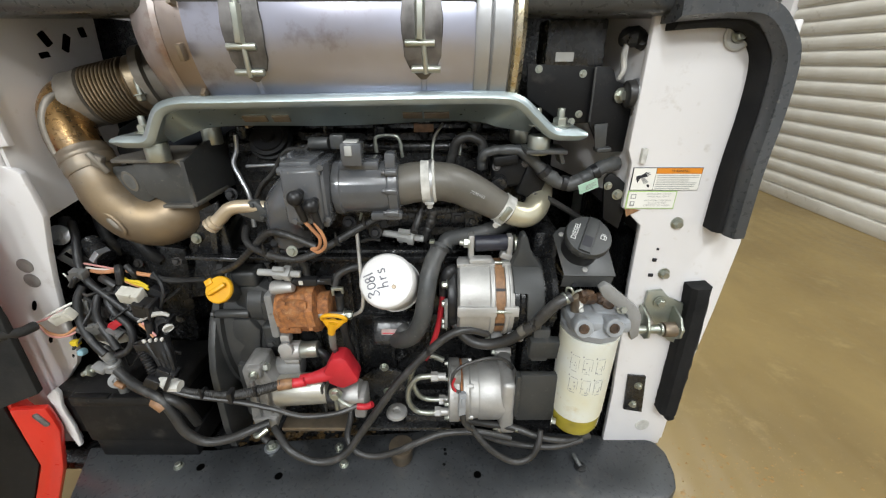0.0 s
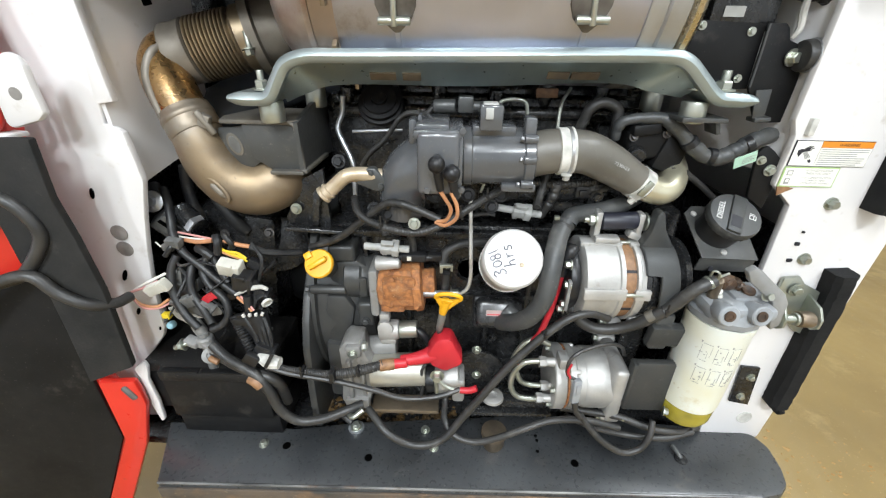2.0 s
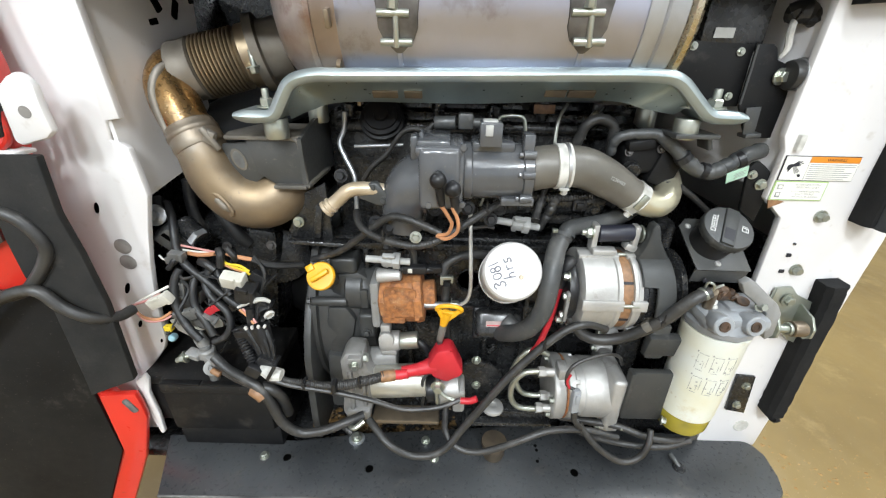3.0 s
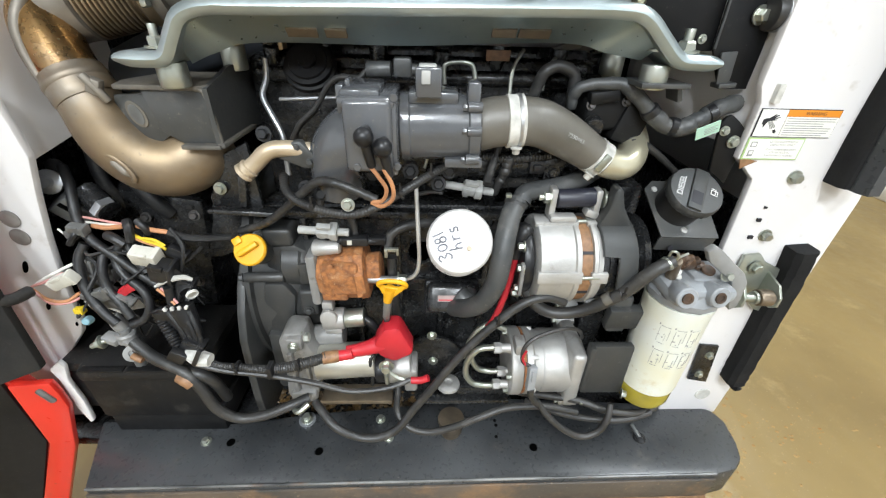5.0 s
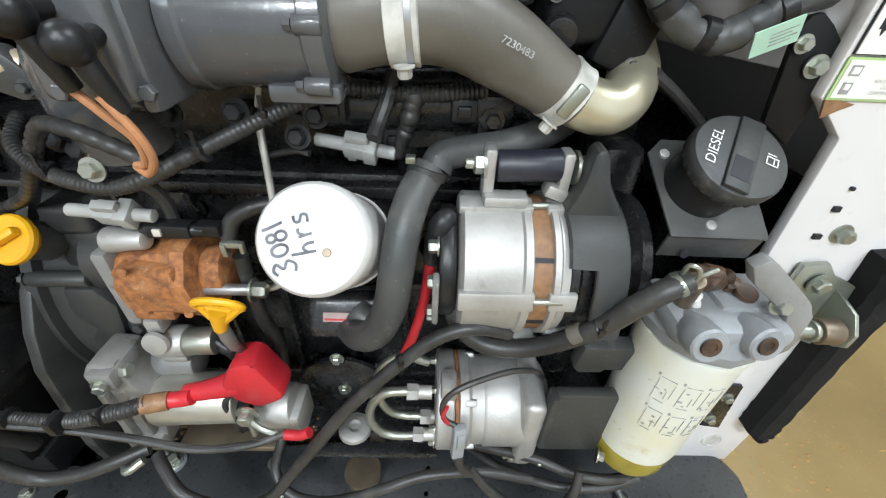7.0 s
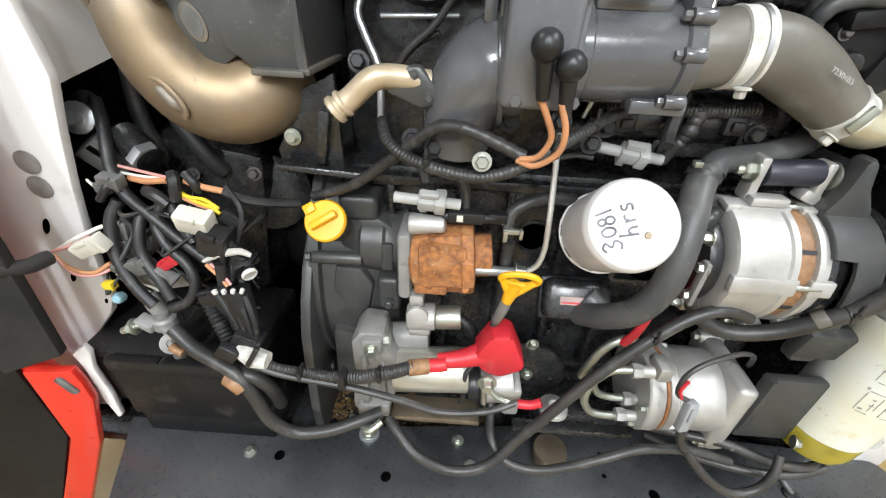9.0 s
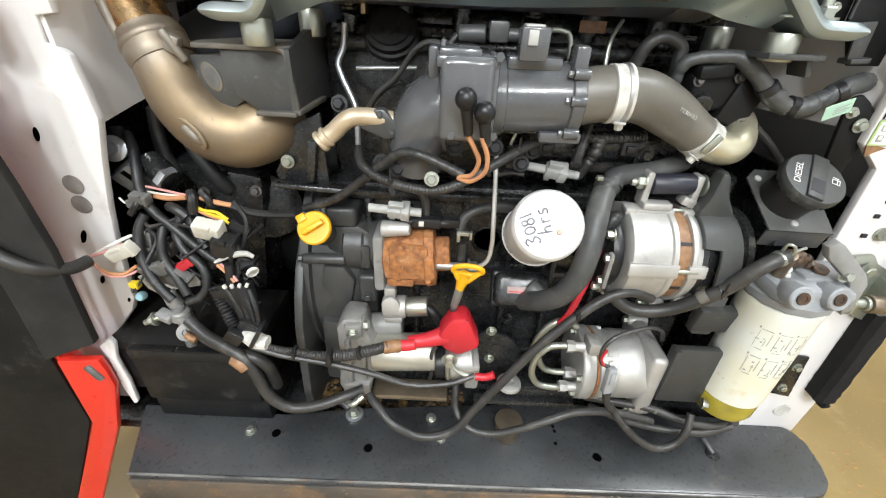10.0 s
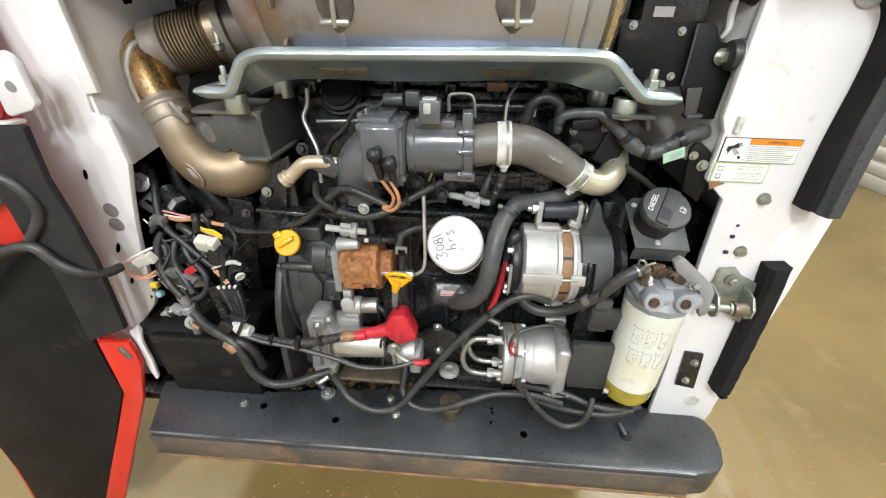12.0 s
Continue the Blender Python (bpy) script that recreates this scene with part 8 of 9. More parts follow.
    plug("small_plug", (-0.643, 0.600, 0.859), (0.016, 0.012, 0.012), (0, 0, 0), DULLPL, "small grey connector on a thin wire")
    plug("red_plug", (-0.582, 0.578, 0.777), (0.026, 0.014, 0.013), (0, -35, 0), RED, "small red connector under the conduits")
    plug("yellow_plug", (-0.666, 0.572, 0.739), (0.012, 0.01, 0.010), (0, 0, 0), WIRE_Y, "tiny yellow connector under the conduits")
    plug("pump_plug", (-0.492, 0.574, 0.788), (0.022, 0.020, 0.024), (0, 30, 0), PLASTIC, "black round connector with bright pins")
    plug("pump_plug", (-0.508, 0.552, 0.739), (0.018, 0.018, 0.050), (0, -24, 0), PLASTIC, "long black harness connector")
    plug("pump_plug", (-0.482, 0.530, 0.709), (0.03, 0.02, 0.020), (0, 30, 0), PLASTIC, "black clip on the conduits", "clip")
    pr = thing("socket_strip", "black plug end with a row of bright sockets", "connector")
    part("shell", box(bmesh.new(), Vector((-0.508, 0.548, 0.754)), (0.050, 0.016, 0.016), 0.003, pose(0, 0, 0, 0, -8, 0)), PLASTIC, pr)
    for k in range(4):
        bm = bmesh.new()
        box(bm, Vector((-0.510, 0.540, 0.768)) + Vector((0.0105 * k, 0.000, 0.0014 * k)), (0.0046, 0.005, 0.0062), 0.0012, pose(0, 0, 0, 0, -20 + 14 * k, 0))
        part("pin", bm, TAPE, pr)
    part("plug_body", sweep(bmesh.new(), [(-0.494, 0.552, 0.764), (-0.488, 0.546, 0.742), (-0.481, 0.540, 0.716)], [0.0165, 0.0150, 0.0105], 12, 5), PLASTIC, pr)
    for k in range(4):
        q = Vector((-0.511, 0.542, 0.766)) + Vector((0.0105 * k, 0.002, -0.004))
        e = Vector((-0.489, 0.526, 0.696)) + Vector((0.005 * k, 0.002, 0.003))
        part("lead", sweep(bmesh.new(), [q, q.lerp(e, 0.35) + Vector((0.006, -0.003, 0.002)), q.lerp(e, 0.7) + Vector((0.006, -0.002, 0)), e], 0.0036, 10), TAR, pr)
    rp = thing("round_plug", "black round plug with a dull grey sealing ring", "connector")
    part("shell", lathe(bmesh.new(), (-0.495, 0.580, 0.789), (0.5, -0.8, -0.25), [(0, 0.0105), (0.022, 0.0115), (0.024, 0.0105), (0.020, 0.009)], 20), TAR, rp)
    part("sealing_ring", lathe(bmesh.new(), (-0.480, 0.562, 0.782), (0.7, -0.6, -0.4), [(0, 0.007), (0.002, 0.0088), (0.005, 0.0090), (0.006, 0.0078), (0.003, 0.0068)], 16), TAPE, rp, "pale sealing ring")
    tp = thing("loose_tape", "torn strip of white tape among the wires", "tape")
    part("strip", sweep(bmesh.new(), [(-0.531, 0.566, 0.790), (-0.514, 0.563, 0.800), (-0.498, 0.562, 0.807), (-0.485, 0.566, 0.807), (-0.477, 0.570, 0.800)], [0.002, 0.0035, 0.0045, 0.004, 0.003], 8), TAPE, tp)
    for x0, x1, r0 in (((-0.559, 0.600, 0.881), (-0.557, 0.590, 0.853), 0.0062), ((-0.535, 0.600, 0.861), (-0.545, 0.600, 0.882), 0.0050), ((-0.595, 0.600, 0.857), (-0.569, 0.592, 0.846), 0.0070), ((-0.633, 0.600, 0.865), (-0.647, 0.592, 0.846), 0.0045), ((-0.514, 0.575, 0.827), (-0.495, 0.572, 0.806), 0.0052)):
        pa, pb = Vector(x0), Vector(x1)
        tube("wire_branch", [pa, pa.lerp(pb, 0.4) + Vector((0.004, -0.004, 0.003)), pb], r0, TAR, "black taped branch in the tangled wiring", "harness", 10)
    for p0, w0, h0, a0 in (((-0.631, 0.598, 0.868), 0.022, 0.014, 10), ((-0.618, 0.574, 0.770), 0.030, 0.020, -20), ((-0.642, 0.572, 0.769), 0.012, 0.012, 30), ((-0.589, 0.572, 0.761), 0.024, 0.014, 40)):
        plug("pale_plug", p0, (w0, 0.014, h0), (10, a0, 0), DULLPL, "dusty pale grey connector in the tangled wiring")
    w = thing("taped_joint", "white paper label taped round the conduits", "label")
    part("wrap", sweep(bmesh.new(), [(-0.490, 0.522, 0.699), (-0.471, 0.516, 0.694), (-0.454, 0.514, 0.692)], [0.009, 0.0125, 0.010], 9), TAPE, w)
    part("tie", box(bmesh.new(), (-0.464, 0.503, 0.709), (0.006, 0.006, 0.034), 0.001, pose(0, 0, 0, 0, 30, 0)), PLASTIC, w)
    part("brown_tape", sweep(bmesh.new(), [(-0.508, 0.512, 0.660), (-0.496, 0.508, 0.656), (-0.489, 0.506, 0.648)], [0.0105, 0.0115, 0.0105], 12), COPPER, w)
    clip = thing("cable_clip", "black plastic cable clip on the conduits", "clip")
    bm = box(bmesh.new(), (-0.499, 0.514, 0.701), (0.024, 0.012, 0.020), 0.002, pose(0, 0, 0, 0, 35, 0))
    part("clip", bm, PLASTIC, clip)
    part("bolt_washer", lathe(bmesh.new(), (-0.677, 0.640, 0.922), (0.2, -0.9, 0.3), [(0, 0.018), (0.003, 0.018), (0.006, 0.009), (0.014, 0.008)], 18), STAIN2, clip)
    s = thing("pump_solenoid", "dark solenoid valve behind the wiring", "valve")
    part("coil", cyl(bmesh.new(), (-0.641, 0.650, 0.904), (-0.601, 0.630, 0.880), 0.017, 0.003, 20), BLACK, s)
    part("nut", cyl(bmesh.new(), (-0.612, 0.632, 0.888), (-0.603, 0.628, 0.882), 0.0185, 0.002, 6), STAIN2, s)
    # dim shapes behind the wires
    b = thing("pump_casting", "dark hydraulic pump casting behind the wiring", "pump")
    part("casting", box(bmesh.new(), (-0.60, 0.80, 0.76), (0.16, 0.20, 0.24), 0.02, pose(0, 0, 0, 0, 8, 0)), BLACK, b)
    part("flange", lathe(bmesh.new(), (-0.52, 0.74, 0.80), (0.3, -1, 0.2), [(0, 0.055), (0.02, 0.055), (0.024, 0.04)], 24), BLACK, b)
    for x, y, z in ((-0.66, 0.69, 0.87), (-0.60, 0.69, 0.84), (-0.55, 0.70, 0.90), (-0.50, 0.66, 0.86), (-0.53, 0.66, 0.73), (-0.62, 0.69, 0.70)):
        bm = bmesh.new()
        hexbolt(bm, (x, y, z), (0.1, -1, 0.2), 0.006, 0.006)
        part("bolt", bm, SOOT, b)
    tube("hydraulic_hose", [(-0.611, 0.700, 0.961), (-0.596, 0.690, 0.915), (-0.576, 0.690, 0.870), (-0.563, 0.700, 0.843)], 0.012, TAR, "black hydraulic hose in the shade of the pipe", "hose", 14)
    tube("hydraulic_hose", [(-0.646, 0.700, 0.966), (-0.652, 0.700, 0.924), (-0.649, 0.700, 0.886), (-0.637, 0.710, 0.851)], 0.010, TAR, "black hydraulic hose in the shade of the pipe", "hose", 14)


tangle()


def ties():
    """Black cable ties with square heads round the looms."""
    for c, ax, r in (((-0.280, 0.562, 0.925), (1, 0, -0.3), 0.0078), ((-0.165, 0.563, 0.944), (1, 0.2, 0.5), 0.0078), ((-0.126, 0.592, 0.961), (1, 0.3, 0.5), 0.0078), ((-0.418, 0.515, 0.675), (1, 0, -0.1), 0.0105),
                     ((-0.325, 0.517, 0.678), (1, 0, 0.1), 0.0105), ((-0.371, 0.512, 0.659), (1, 0, -0.15), 0.0058), ((-0.025, 0.530, 0.754), (1, 0, 0.6), 0.008), ((0.145, 0.525, 0.811), (1, 0, 0.5), 0.0105)):
        t = thing("cable_tie", "black plastic cable tie round a loom", "cable tie")
        a = Vector(ax).normalized()
        c = Vector(c)
        part("band", lathe(bmesh.new(), c - a * 0.002, a, [(0, r - 0.001), (0.0003, r), (0.0037, r), (0.004, r - 0.001)], 18), PLASTIC, t)
        bm = box(bmesh.new(), (0, 0, 0), (0.006, 0.005, 0.006), 0.0008)
        box(bm, (0, -0.001, 0.008), (0.0025, 0.0012, 0.012), 0)
        bm.transform(Matrix.Translation(c + Vector((0, -r * 0.8, r * 0.5))))
        part("head", bm, PLASTIC, t)


ties()


# ---- tailgate standing open at the side ----
GH, GD, GN = Vector((-0.75, 0.512, 0.0)), Vector((-0.985, -0.17, 0)).normalized(), Vector((0.17, -0.985, 0)).normalized()


def gate_frame(off):
    o = GH + GN * off
    return Matrix(((GD.x, 0, -GN.x, o.x), (GD.y, 0, -GN.y, o.y), (0, 1, 0, 0), (0, 0, 0, 1)))


def tailgate():
    g = thing("tailgate", "red and black tailgate of the loader, standing open", "tailgate")
    skin = [(-0.005, 1.31), (-0.014, 1.152), (-0.004, 1.064), (0.006, 1.031), (0.012, 0.85), (0.030, 0.65), (0.046, 0.62), (0.012, 0.534), (0.034, 0.446), (0.158, 0.168), (0.215, 0.05), (0.43, 0.05), (0.402, 0.22), (0.391, 0.356), (0.46, 0.47), (1.0, 0.62), (1.0, 1.31)]
    part("skin", plate(bmesh.new(), skin, 0.03, gate_frame(-0.030), 0.003), REDPAINT, g, "red painted tailgate skin")
    foam = [(0.017, 1.054), (-0.052, 1.053), (-0.046, 0.975), (-0.052, 0.914), (-0.056, 0.828), (-0.048, 0.678), (0.025, 0.653), (0.019, 0.764), (0.016, 0.845), (0.030, 0.884), (0.029, 0.946)]
    part("foam_strip", plate(bmesh.new(), foam, 0.014, gate_frame(0.012), 0.003), FOAM, g, "black foam sealing sheet")
    cov = [(0.98, 0.66), (0.45, 0.66), (0.30, 0.700), (0.18, 0.786), (0.11, 0.828), (0.043, 0.868), (0.050, 0.624), (0.052, 0.474), (0.186, 0.189), (0.245, 0.065), (0.412, 0.065), (0.388, 0.22), (0.379, 0.366), (0.45, 0.485)]
    part("inner_cover", plate(bmesh.new(), cov, 0.008, gate_frame(-0.022), 0.003), BATTERY, g, "dusty black inner cover of the tailgate")
    up = [(-0.003, 1.30), (-0.007, 1.215), (-0.020, 1.153), (-0.003, 1.145), (0.10, 1.125), (0.30, 1.13), (0.30, 1.30)]
    part("upper_foam", plate(bmesh.new(), up, 0.008, gate_frame(-0.020), 0.002), FOAM, g)
    grey = [(0.057, 1.075), (0.049, 1.058), (0.050, 1.011), (0.061, 0.926), (0.101, 0.904), (0.140, 0.892), (0.30, 0.86), (0.30, 1.09)]
    br = part("lamp_bracket", plate(bmesh.new(), grey, 0.006, gate_frame(-0.020), 0.001), CHARCOAL, g, "dark steel lamp bracket")
    for u, z in ((0.082, 1.040), (0.105, 0.960)):
        part("bracket_hole", lathe(bmesh.new(), gate_frame(-0.020) @ Vector((u, z, 0)), GN, [(0, 0.007), (0.0008, 0.0065)], 16), VOID, br)
    part("bolt", hexbolt(bmesh.new(), gate_frame(-0.030) @ Vector((0.115, 0.877, 0)), GN, 0.009, 0.008), ZINC, g)
    part("cable_clip", box(bmesh.new(), (0, 0, 0), (0.026, 0.012, 0.012), 0.002), PLASTIC, g).matrix_local = Matrix.Translation(gate_frame(-0.02) @ Vector((0.108, 0.842, 0))) @ pose(0, 0, 0, 0, 8, 10)
    # tail lamp in its recess
    q = [(0.075, 1.104), (-0.010, 1.117), (-0.006, 1.070), (0.038, 1.060), (0.075, 1.072)]
    tl = part("tail_lamp", plate(bmesh.new(), q, 0.004, gate_frame(-0.027), 0.001), STAIN2, g, "tail lamp recess with bright metal lining")
    q = [(0.021, 1.108), (-0.014, 1.113), (-0.006, 1.071), (0.030, 1.066)]
    part("lamp_body", plate(bmesh.new(), q, 0.014, gate_frame(-0.014), 0.003), PLASTIC, tl, "black tail lamp housing")
    q = [(0.018, 1.085), (-0.008, 1.089), (-0.004, 1.076), (0.022, 1.072)]
    part("lens", plate(bmesh.new(), q, 0.002, gate_frame(-0.0125), 0.0005), DUSTCAP, tl)
    part("lamp_bezel", sweep(bmesh.new(), [gate_frame(-0.022) @ Vector((u, z, 0)) for u, z in ((0.12, 1.128), (0.06, 1.124), (0.0, 1.122), (-0.006, 1.10), (-0.001, 1.066), (0.03, 1.052), (0.06, 1.062))], 0.006, 10), REDPAINT, tl, "rounded red rim of the lamp opening")
    # lower hinge end, red with a slot, and the white steel hinge behind it
    lo = [(0.043, 0.622), (-0.014, 0.617), (-0.017, 0.590), (-0.017, 0.556), (0.015, 0.451), (0.147, 0.174), (0.205, 0.050), (0.248, 0.062), (0.189, 0.185), (0.049, 0.470)]
    he = part("hinge_end", plate(bmesh.new(), lo, 0.014, gate_frame(-0.019), 0.004), REDPAINT, g, "red lower hinge end with slot")
    sl = part("hinge_slot", box(bmesh.new(), (0, 0, 0), (0.011, 0.004, 0.034), 0.004), DULLPL, he)
    sl.matrix_local = Matrix.Translation(gate_frame(-0.0185) @ Vector((0.0, 0.592, 0))) @ pose(0, 0, 0, 0, -20, 10)
    wb = [(-0.010, 0.630), (-0.030, 0.646), (-0.034, 0.632), (-0.026, 0.601), (-0.028, 0.545), (-0.024, 0.495), (-0.016, 0.490), (-0.012, 0.535), (-0.014, 0.603)]
    part("lower_hinge", plate(bmesh.new(), wb, 0.010, gate_frame(-0.036), 0.003), WHITE, g, "white steel lower hinge")
    return g


GATE = tailgate()


def hinge(g):
    q = [(-0.735, 0.532, 1.127), (-0.714, 0.532, 1.143), (-0.701, 0.532, 1.148), (-0.692, 0.532, 1.144), (-0.685, 0.532, 1.133), (-0.686, 0.532, 1.105), (-0.684, 0.532, 1.079), (-0.695, 0.532, 1.070), (-0.732, 0.532, 1.060), (-0.739, 0.532, 1.065)]
    h = part("hinge_bracket", plate(bmesh.new(), [(p[0], p[2]) for p in q], 0.012, facing(0.530), 0.004), WHITE, g, "white steel hinge bracket with bolt hole")
    a, b = Vector((-0.764, 0.545, 1.130)), Vector((-0.777, 0.540, 1.053))
    part("upper_flange", box(bmesh.new(), a, (0.06, 0.03, 0.006), 0.002), WHITE, h)
    part("lower_flange", box(bmesh.new(), b, (0.075, 0.03, 0.006), 0.002, pose(0, 0, 0, 0, 5, 0)), WHITE, h)
    part("hole", lathe(bmesh.new(), (-0.708, 0.530, 1.102), (0, -1, 0), [(0, 0.0075), (0.0006, 0.0075)], 20), HOLEPLUG, h)


hinge(GATE)
tube("tailgate_harness", [(-0.834, 0.490, 0.959), (-0.803, 0.493, 0.970), (-0.777, 0.495, 0.984), (-0.750, 0.498, 0.974), (-0.734, 0.500, 0.947), (-0.733, 0.500, 0.923), (-0.752, 0.497, 0.893), (-0.785, 0.494, 0.862), (-0.829, 0.490, 0.847), (-0.861, 0.485, 0.823), (-0.900, 0.478, 0.786), (-0.96, 0.475, 0.72)], 0.0085, RUBBER, "black conduit loop on the open tailgate", "conduit", 14)
tube("tailgate_harness", [(-0.816, 0.480, 0.856), (-0.779, 0.485, 0.868), (-0.757, 0.488, 0.865), (-0.738, 0.490, 0.838), (-0.712, 0.498, 0.814), (-0.698, 0.525, 0.797), (-0.694, 0.550, 0.793)], 0.0085, RUBBER, "black conduit from the tailgate into the bay", "conduit", 14)
tube("loose_wire", [(-0.858, 0.512, 0.947), (-0.833, 0.515, 0.969), (-0.822, 0.515, 0.958), (-0.803, 0.517, 0.977), (-0.808, 0.517, 1.015)], 0.0018, WIRE_P, "pink wire at the tail lamp", "wire")


# ---- labels on the white upright ----
def safety_label():
    s = thing("warning_label", "white and orange warning label on the upright", "label")
    y = 0.5885
    TL, TR, BL = Vector((0.287, 0.589, 1.055)), Vector((0.392, 0.589, 1.054)), Vector((0.295, 0.589, 1.020))
    w, h = TR.x - TL.x, TL.z - BL.z
    cx, cz = TL.x + w / 2, TL.z - h / 2
    bm = box(bmesh.new(), (cx, y, cz), (w, 0.0012, h), 0)
    part("edge", bm, INK, s)
    part("left_field", box(bmesh.new(), (TL.x + 0.17 * w, y - 0.0008, cz), (0.322 * w, 0.001, 0.955 * h), 0), LABEL, s)
    part("right_field", box(bmesh.new(), (TL.x + 0.665 * w, y - 0.0008, cz - 0.125 * h), (0.652 * w, 0.001, 0.715 * h), 0), LABEL, s)
    part("header", box(bmesh.new(), (TL.x + 0.665 * w, y - 0.0008, cz + 0.360 * h), (0.652 * w, 0.001, 0.235 * h), 0), ORANGE, s)
    face = Matrix(((1, 0, 0, 0), (0, 0, -1, 0), (0, 1, 0, 0), (0, 0, 0, 1)))
    text_mesh("lettering", "WARNING", 0.16 * h, Matrix.Translation((TL.x + 0.68 * w, y - 0.0016, cz + 0.355 * h)) @ face, INK, s)
    bm = bmesh.new()
    rnd = random.Random(2)
    for k in range(8):
        ww = w * rnd.uniform(0.46, 0.61)
        box(bm, (TL.x + 0.36 * w + ww / 2, y - 0.0015, cz + 0.17 * h - 0.083 * h * k), (ww, 0.0006, 0.024 * h), 0)
    part("print_lines", bm, FADED, s, "lines of small print")
    def flat(pts):
        return plate(bmesh.new(), [(TL.x + u * w, cz + v * h) for u, v in pts], 0.0005, facing(y - 0.0018))
    hand = [(0.06, -0.05), (0.06, 0.13), (0.10, 0.17), (0.125, 0.17), (0.19, 0.31), (0.205, 0.30), (0.165, 0.19), (0.225, 0.30), (0.24, 0.285), (0.185, 0.16), (0.25, 0.23), (0.26, 0.21), (0.185, 0.12), (0.225, 0.13), (0.225, 0.11), (0.15, 0.07), (0.12, 0.04), (0.105, -0.05), (0.09, -0.16), (0.075, -0.04)]
    part("pictogram", flat(hand), INK, s, "black hand pictogram")
    for k in range(4):
        bm = bmesh.new()
        box(bm, (TL.x + (0.165 + 0.014 * k) * w, y - 0.0015, cz + (-0.09 + 0.018 * k) * h), (0.010 * w, 0.0005, 0.30 * h), 0, pose(0, 0, 0, 0, -34 - 4 * k, 0))
        part("spray_line", bm, FADED, s)
    part("nozzle", flat([(0.225, -0.26), (0.255, -0.22), (0.275, -0.30), (0.27, -0.36), (0.25, -0.36)]), INK, s)
    g = thing("fuel_label", "white label with green edge, ultra low sulfur diesel", "label")
    q = [Vector(p) for p in [(0.290, 0.589, 1.017), (0.352, 0.589, 1.016), (0.362, 0.589, 0.991), (0.292, 0.589, 0.993)]]
    c = sum(q, Vector()) / 4
    gw, gh = 0.076, 0.029
    part("edge", box(bmesh.new(), (c.x, y, c.z), (gw, 0.0012, gh), 0), GREEN, g)
    part("field", box(bmesh.new(), (c.x, y - 0.0008, c.z), (gw * 0.95, 0.001, gh * 0.88), 0), LABEL, g)
    for k, tx in enumerate(("ULTRA LOW SULFUR", "DIESEL FUEL ONLY", "SOLO COMBUSTIBLE DIESEL", "CON ULTRA BAJO", "CONTENIDO DE SULFURO")):
        text_mesh("lettering", tx, 0.0040 if k < 2 else 0.0034, Matrix.Translation((c.x + 0.010, y - 0.0016, c.z + (0.0098, 0.0056, -0.0005, -0.0045, -0.0085)[k])) @ face, FADED, g)
    bm = box(bmesh.new(), (c.x - 0.029, y - 0.0015, c.z + 0.006), (0.008, 0.0006, 0.007), 0)
    box(bm, (c.x - 0.029, y - 0.0015, c.z - 0.006), (0.007, 0.0006, 0.008), 0)
    part("symbols", bm, FADED, g)
    bm = box(bmesh.new(), (c.x - 0.029, y - 0.0019, c.z + 0.006), (0.0055, 0.0006, 0.0045), 0)
    box(bm, (c.x - 0.029, y - 0.0019, c.z - 0.005), (0.004, 0.0006, 0.004), 0)
    part("symbol_fill", bm, LABEL, g)
    t = part("paint_chip", plate(bmesh.new(), [(p[0], p[2]) for p in [(0.291, 0.588, 0.976), (0.287, 0.588, 0.989), (0.293, 0.588, 0.991), (0.311, 0.588, 0.987), (0.301, 0.588, 0.982)]], 0.002, facing(0.5885)), COPPER)
    t.parent = g
    t["label"] = "torn brown paper corner"


safety_label()


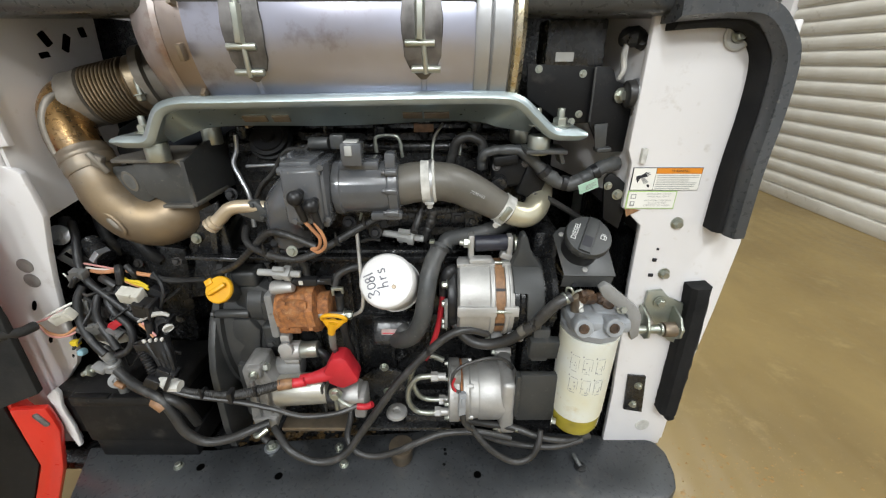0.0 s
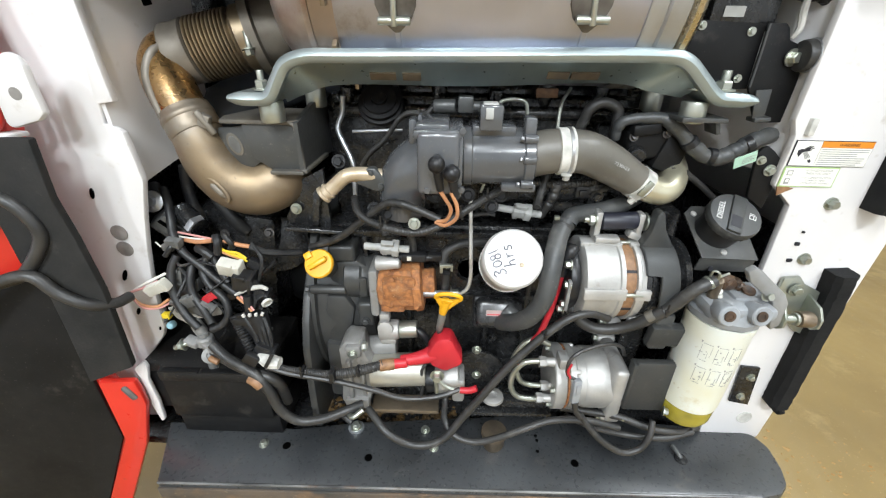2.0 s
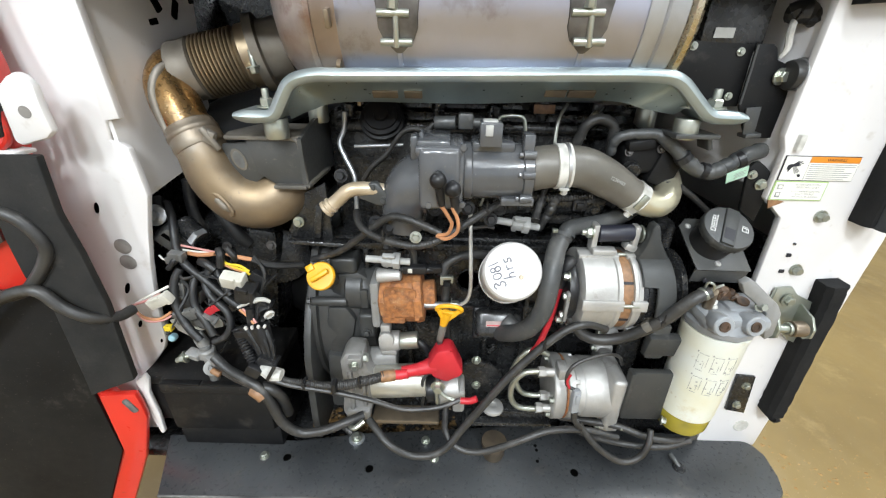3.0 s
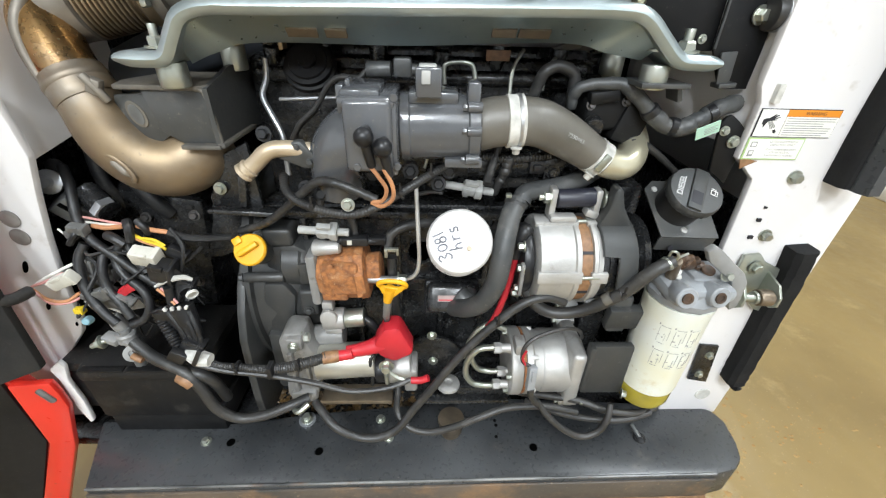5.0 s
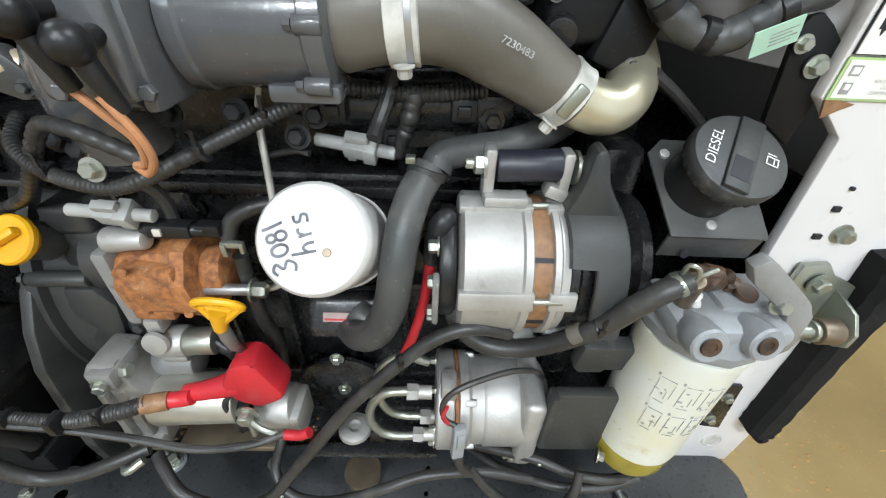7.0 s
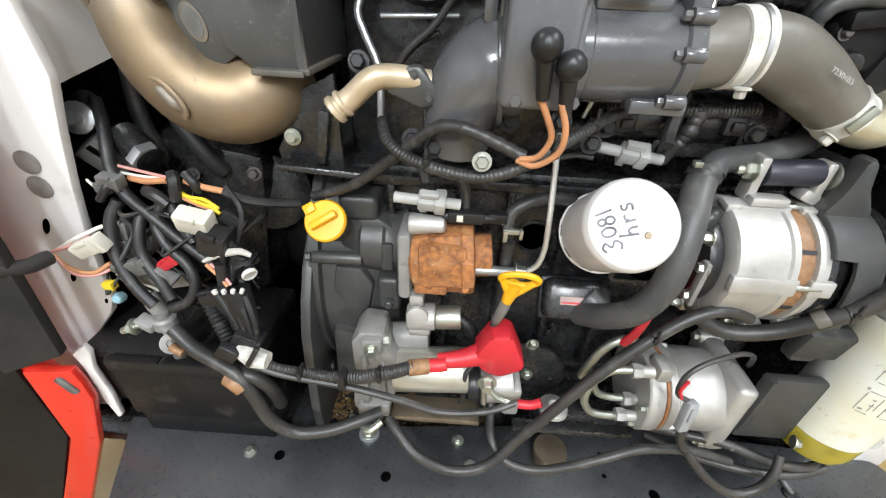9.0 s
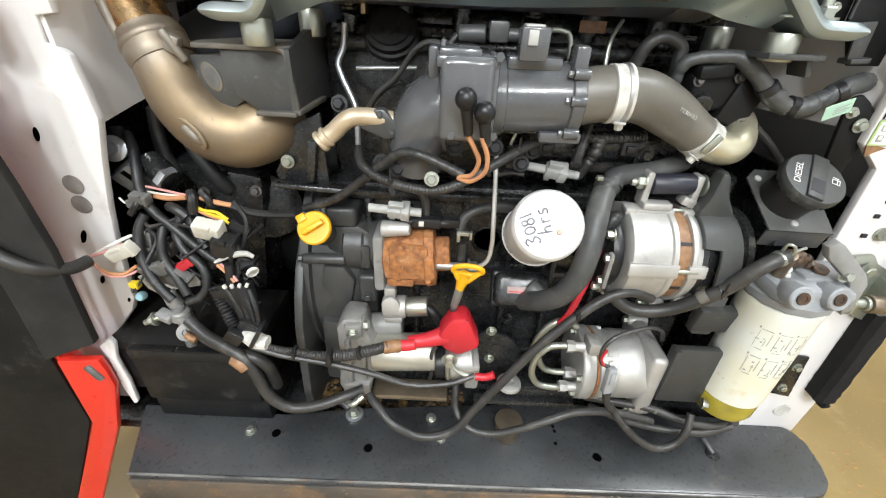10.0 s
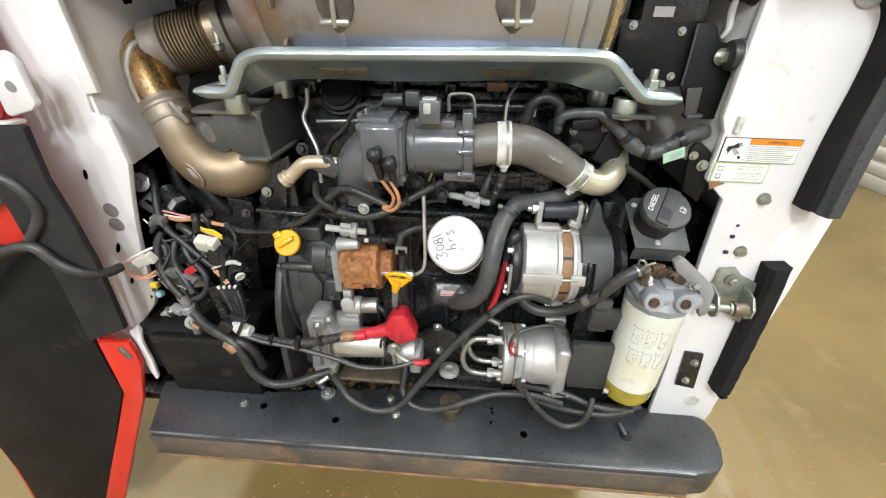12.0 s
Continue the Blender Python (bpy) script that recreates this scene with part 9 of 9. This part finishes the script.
# ---- litter on the floor ----
def litter():
    rnd = random.Random(5)
    bm = bmesh.new()
    heaps = ((0.98, 0.84, 0.15, 0.055, 170), (0.72, 0.62, 0.09, 0.08, 90), (-0.30, 0.605, 0.22, 0.030, 110), (0.79, 0.74, 0.05, 0.03, 40))
    spots = [(rnd.gauss(cx, sx), rnd.gauss(cy, sy), 0.0066) for cx, cy, sx, sy, n in heaps for _ in range(n)]
    spots += [(rnd.uniform(-0.9, 2.2), rnd.uniform(-0.1, 1.8), 0.0036) for _ in range(240)]
    for x, y, big in spots:
        s = 0.0010 + big * rnd.random() ** 2.2 * (1 if rnd.random() < 0.93 else 1.8)
        a0 = rnd.random() * 6.28
        top = bm.verts.new((x, y, rnd.uniform(0.001, 0.003)))
        ring = [bm.verts.new((x + s * rnd.uniform(0.5, 1.2) * math.cos(a0 + i * 1.257), y + s * rnd.uniform(0.4, 1.1) * math.sin(a0 + i * 1.257), 0.0002)) for i in range(5)]
        for i in range(5):
            bm.faces.new((ring[i], ring[(i + 1) % 5], top))
    m = mat("dried_mud_crumbs", (0.27, 0.145, 0.045), 0.95, color2=(0.33, 0.22, 0.09), scale=14, amount=1)
    tagged(part("floor_litter", bm, m, None, "", False), "tan crumbs of dried mud scattered on the floor", "litter", kind="stuff")


litter()


def bay_dirt():
    """Oily brown dirt at the back edge of the sill, and a lug bolted down beside it."""
    rnd = random.Random(8)
    bm = bmesh.new()
    for k in range(260):
        x, y = rnd.uniform(-0.47, -0.16), rnd.gauss(0.635, 0.018)
        s = rnd.uniform(0.0025, 0.009)
        a0 = rnd.random() * 6.28
        z = 0.4302
        top = bm.verts.new((x, y, z + rnd.uniform(0.001, 0.003)))
        ring = [bm.verts.new((x + s * rnd.uniform(0.6, 1.2) * math.cos(a0 + i * 1.047), y + s * rnd.uniform(0.5, 1.1) * math.sin(a0 + i * 1.047), z)) for i in range(6)]
        for i in range(6):
            bm.faces.new((ring[i], ring[(i + 1) % 6], top))
    m = mat("oily_brown_dirt", (0.13, 0.075, 0.025), 0.45, color2=(0.05, 0.035, 0.02), scale=60, amount=1, bump=0.5)
    tagged(part("oily_dirt", bm, m, None, "", False), "oily brown dirt caked on the bay floor behind the sill", "dirt", kind="stuff")
    f = thing("ground_lug", "flat bright ground lug bolted to the sill", "cable lug")
    c = Vector((-0.360, 0.572, 0.463))
    part("lug", lathe(bmesh.new(), c, (0, 0, 1), [(0, 0.016), (0.0025, 0.016), (0.003, 0.012)], 22), STAIN2, f)
    bm = bmesh.new()
    hexbolt(bm, c + Vector((0, 0, 0.003)), (0, 0, 1), 0.008, 0.009)
    part("bolt", bm, ZINC, f)
    part("crimp", cyl(bmesh.new(), c + Vector((-0.010, 0.008, 0.006)), c + Vector((-0.034, 0.022, 0.014)), 0.007, 0.001, 14), RUBBER, f)
    g = thing("sill_stud", "small dark stud standing on the sill beside the filter", "bolt")
    p = Vector((0.275, 0.527, 0.463))
    part("foot", lathe(bmesh.new(), p, (0, 0, 1), [(0, 0.012), (0.003, 0.011), (0.004, 0.007)], 14), BLACK, g)
    part("shank", cyl(bmesh.new(), p + Vector((0, 0, 0.003)), p + Vector((-0.010, 0.022, 0.012)), 0.0045, 0.001, 12), CHARCOAL, g)


bay_dirt()
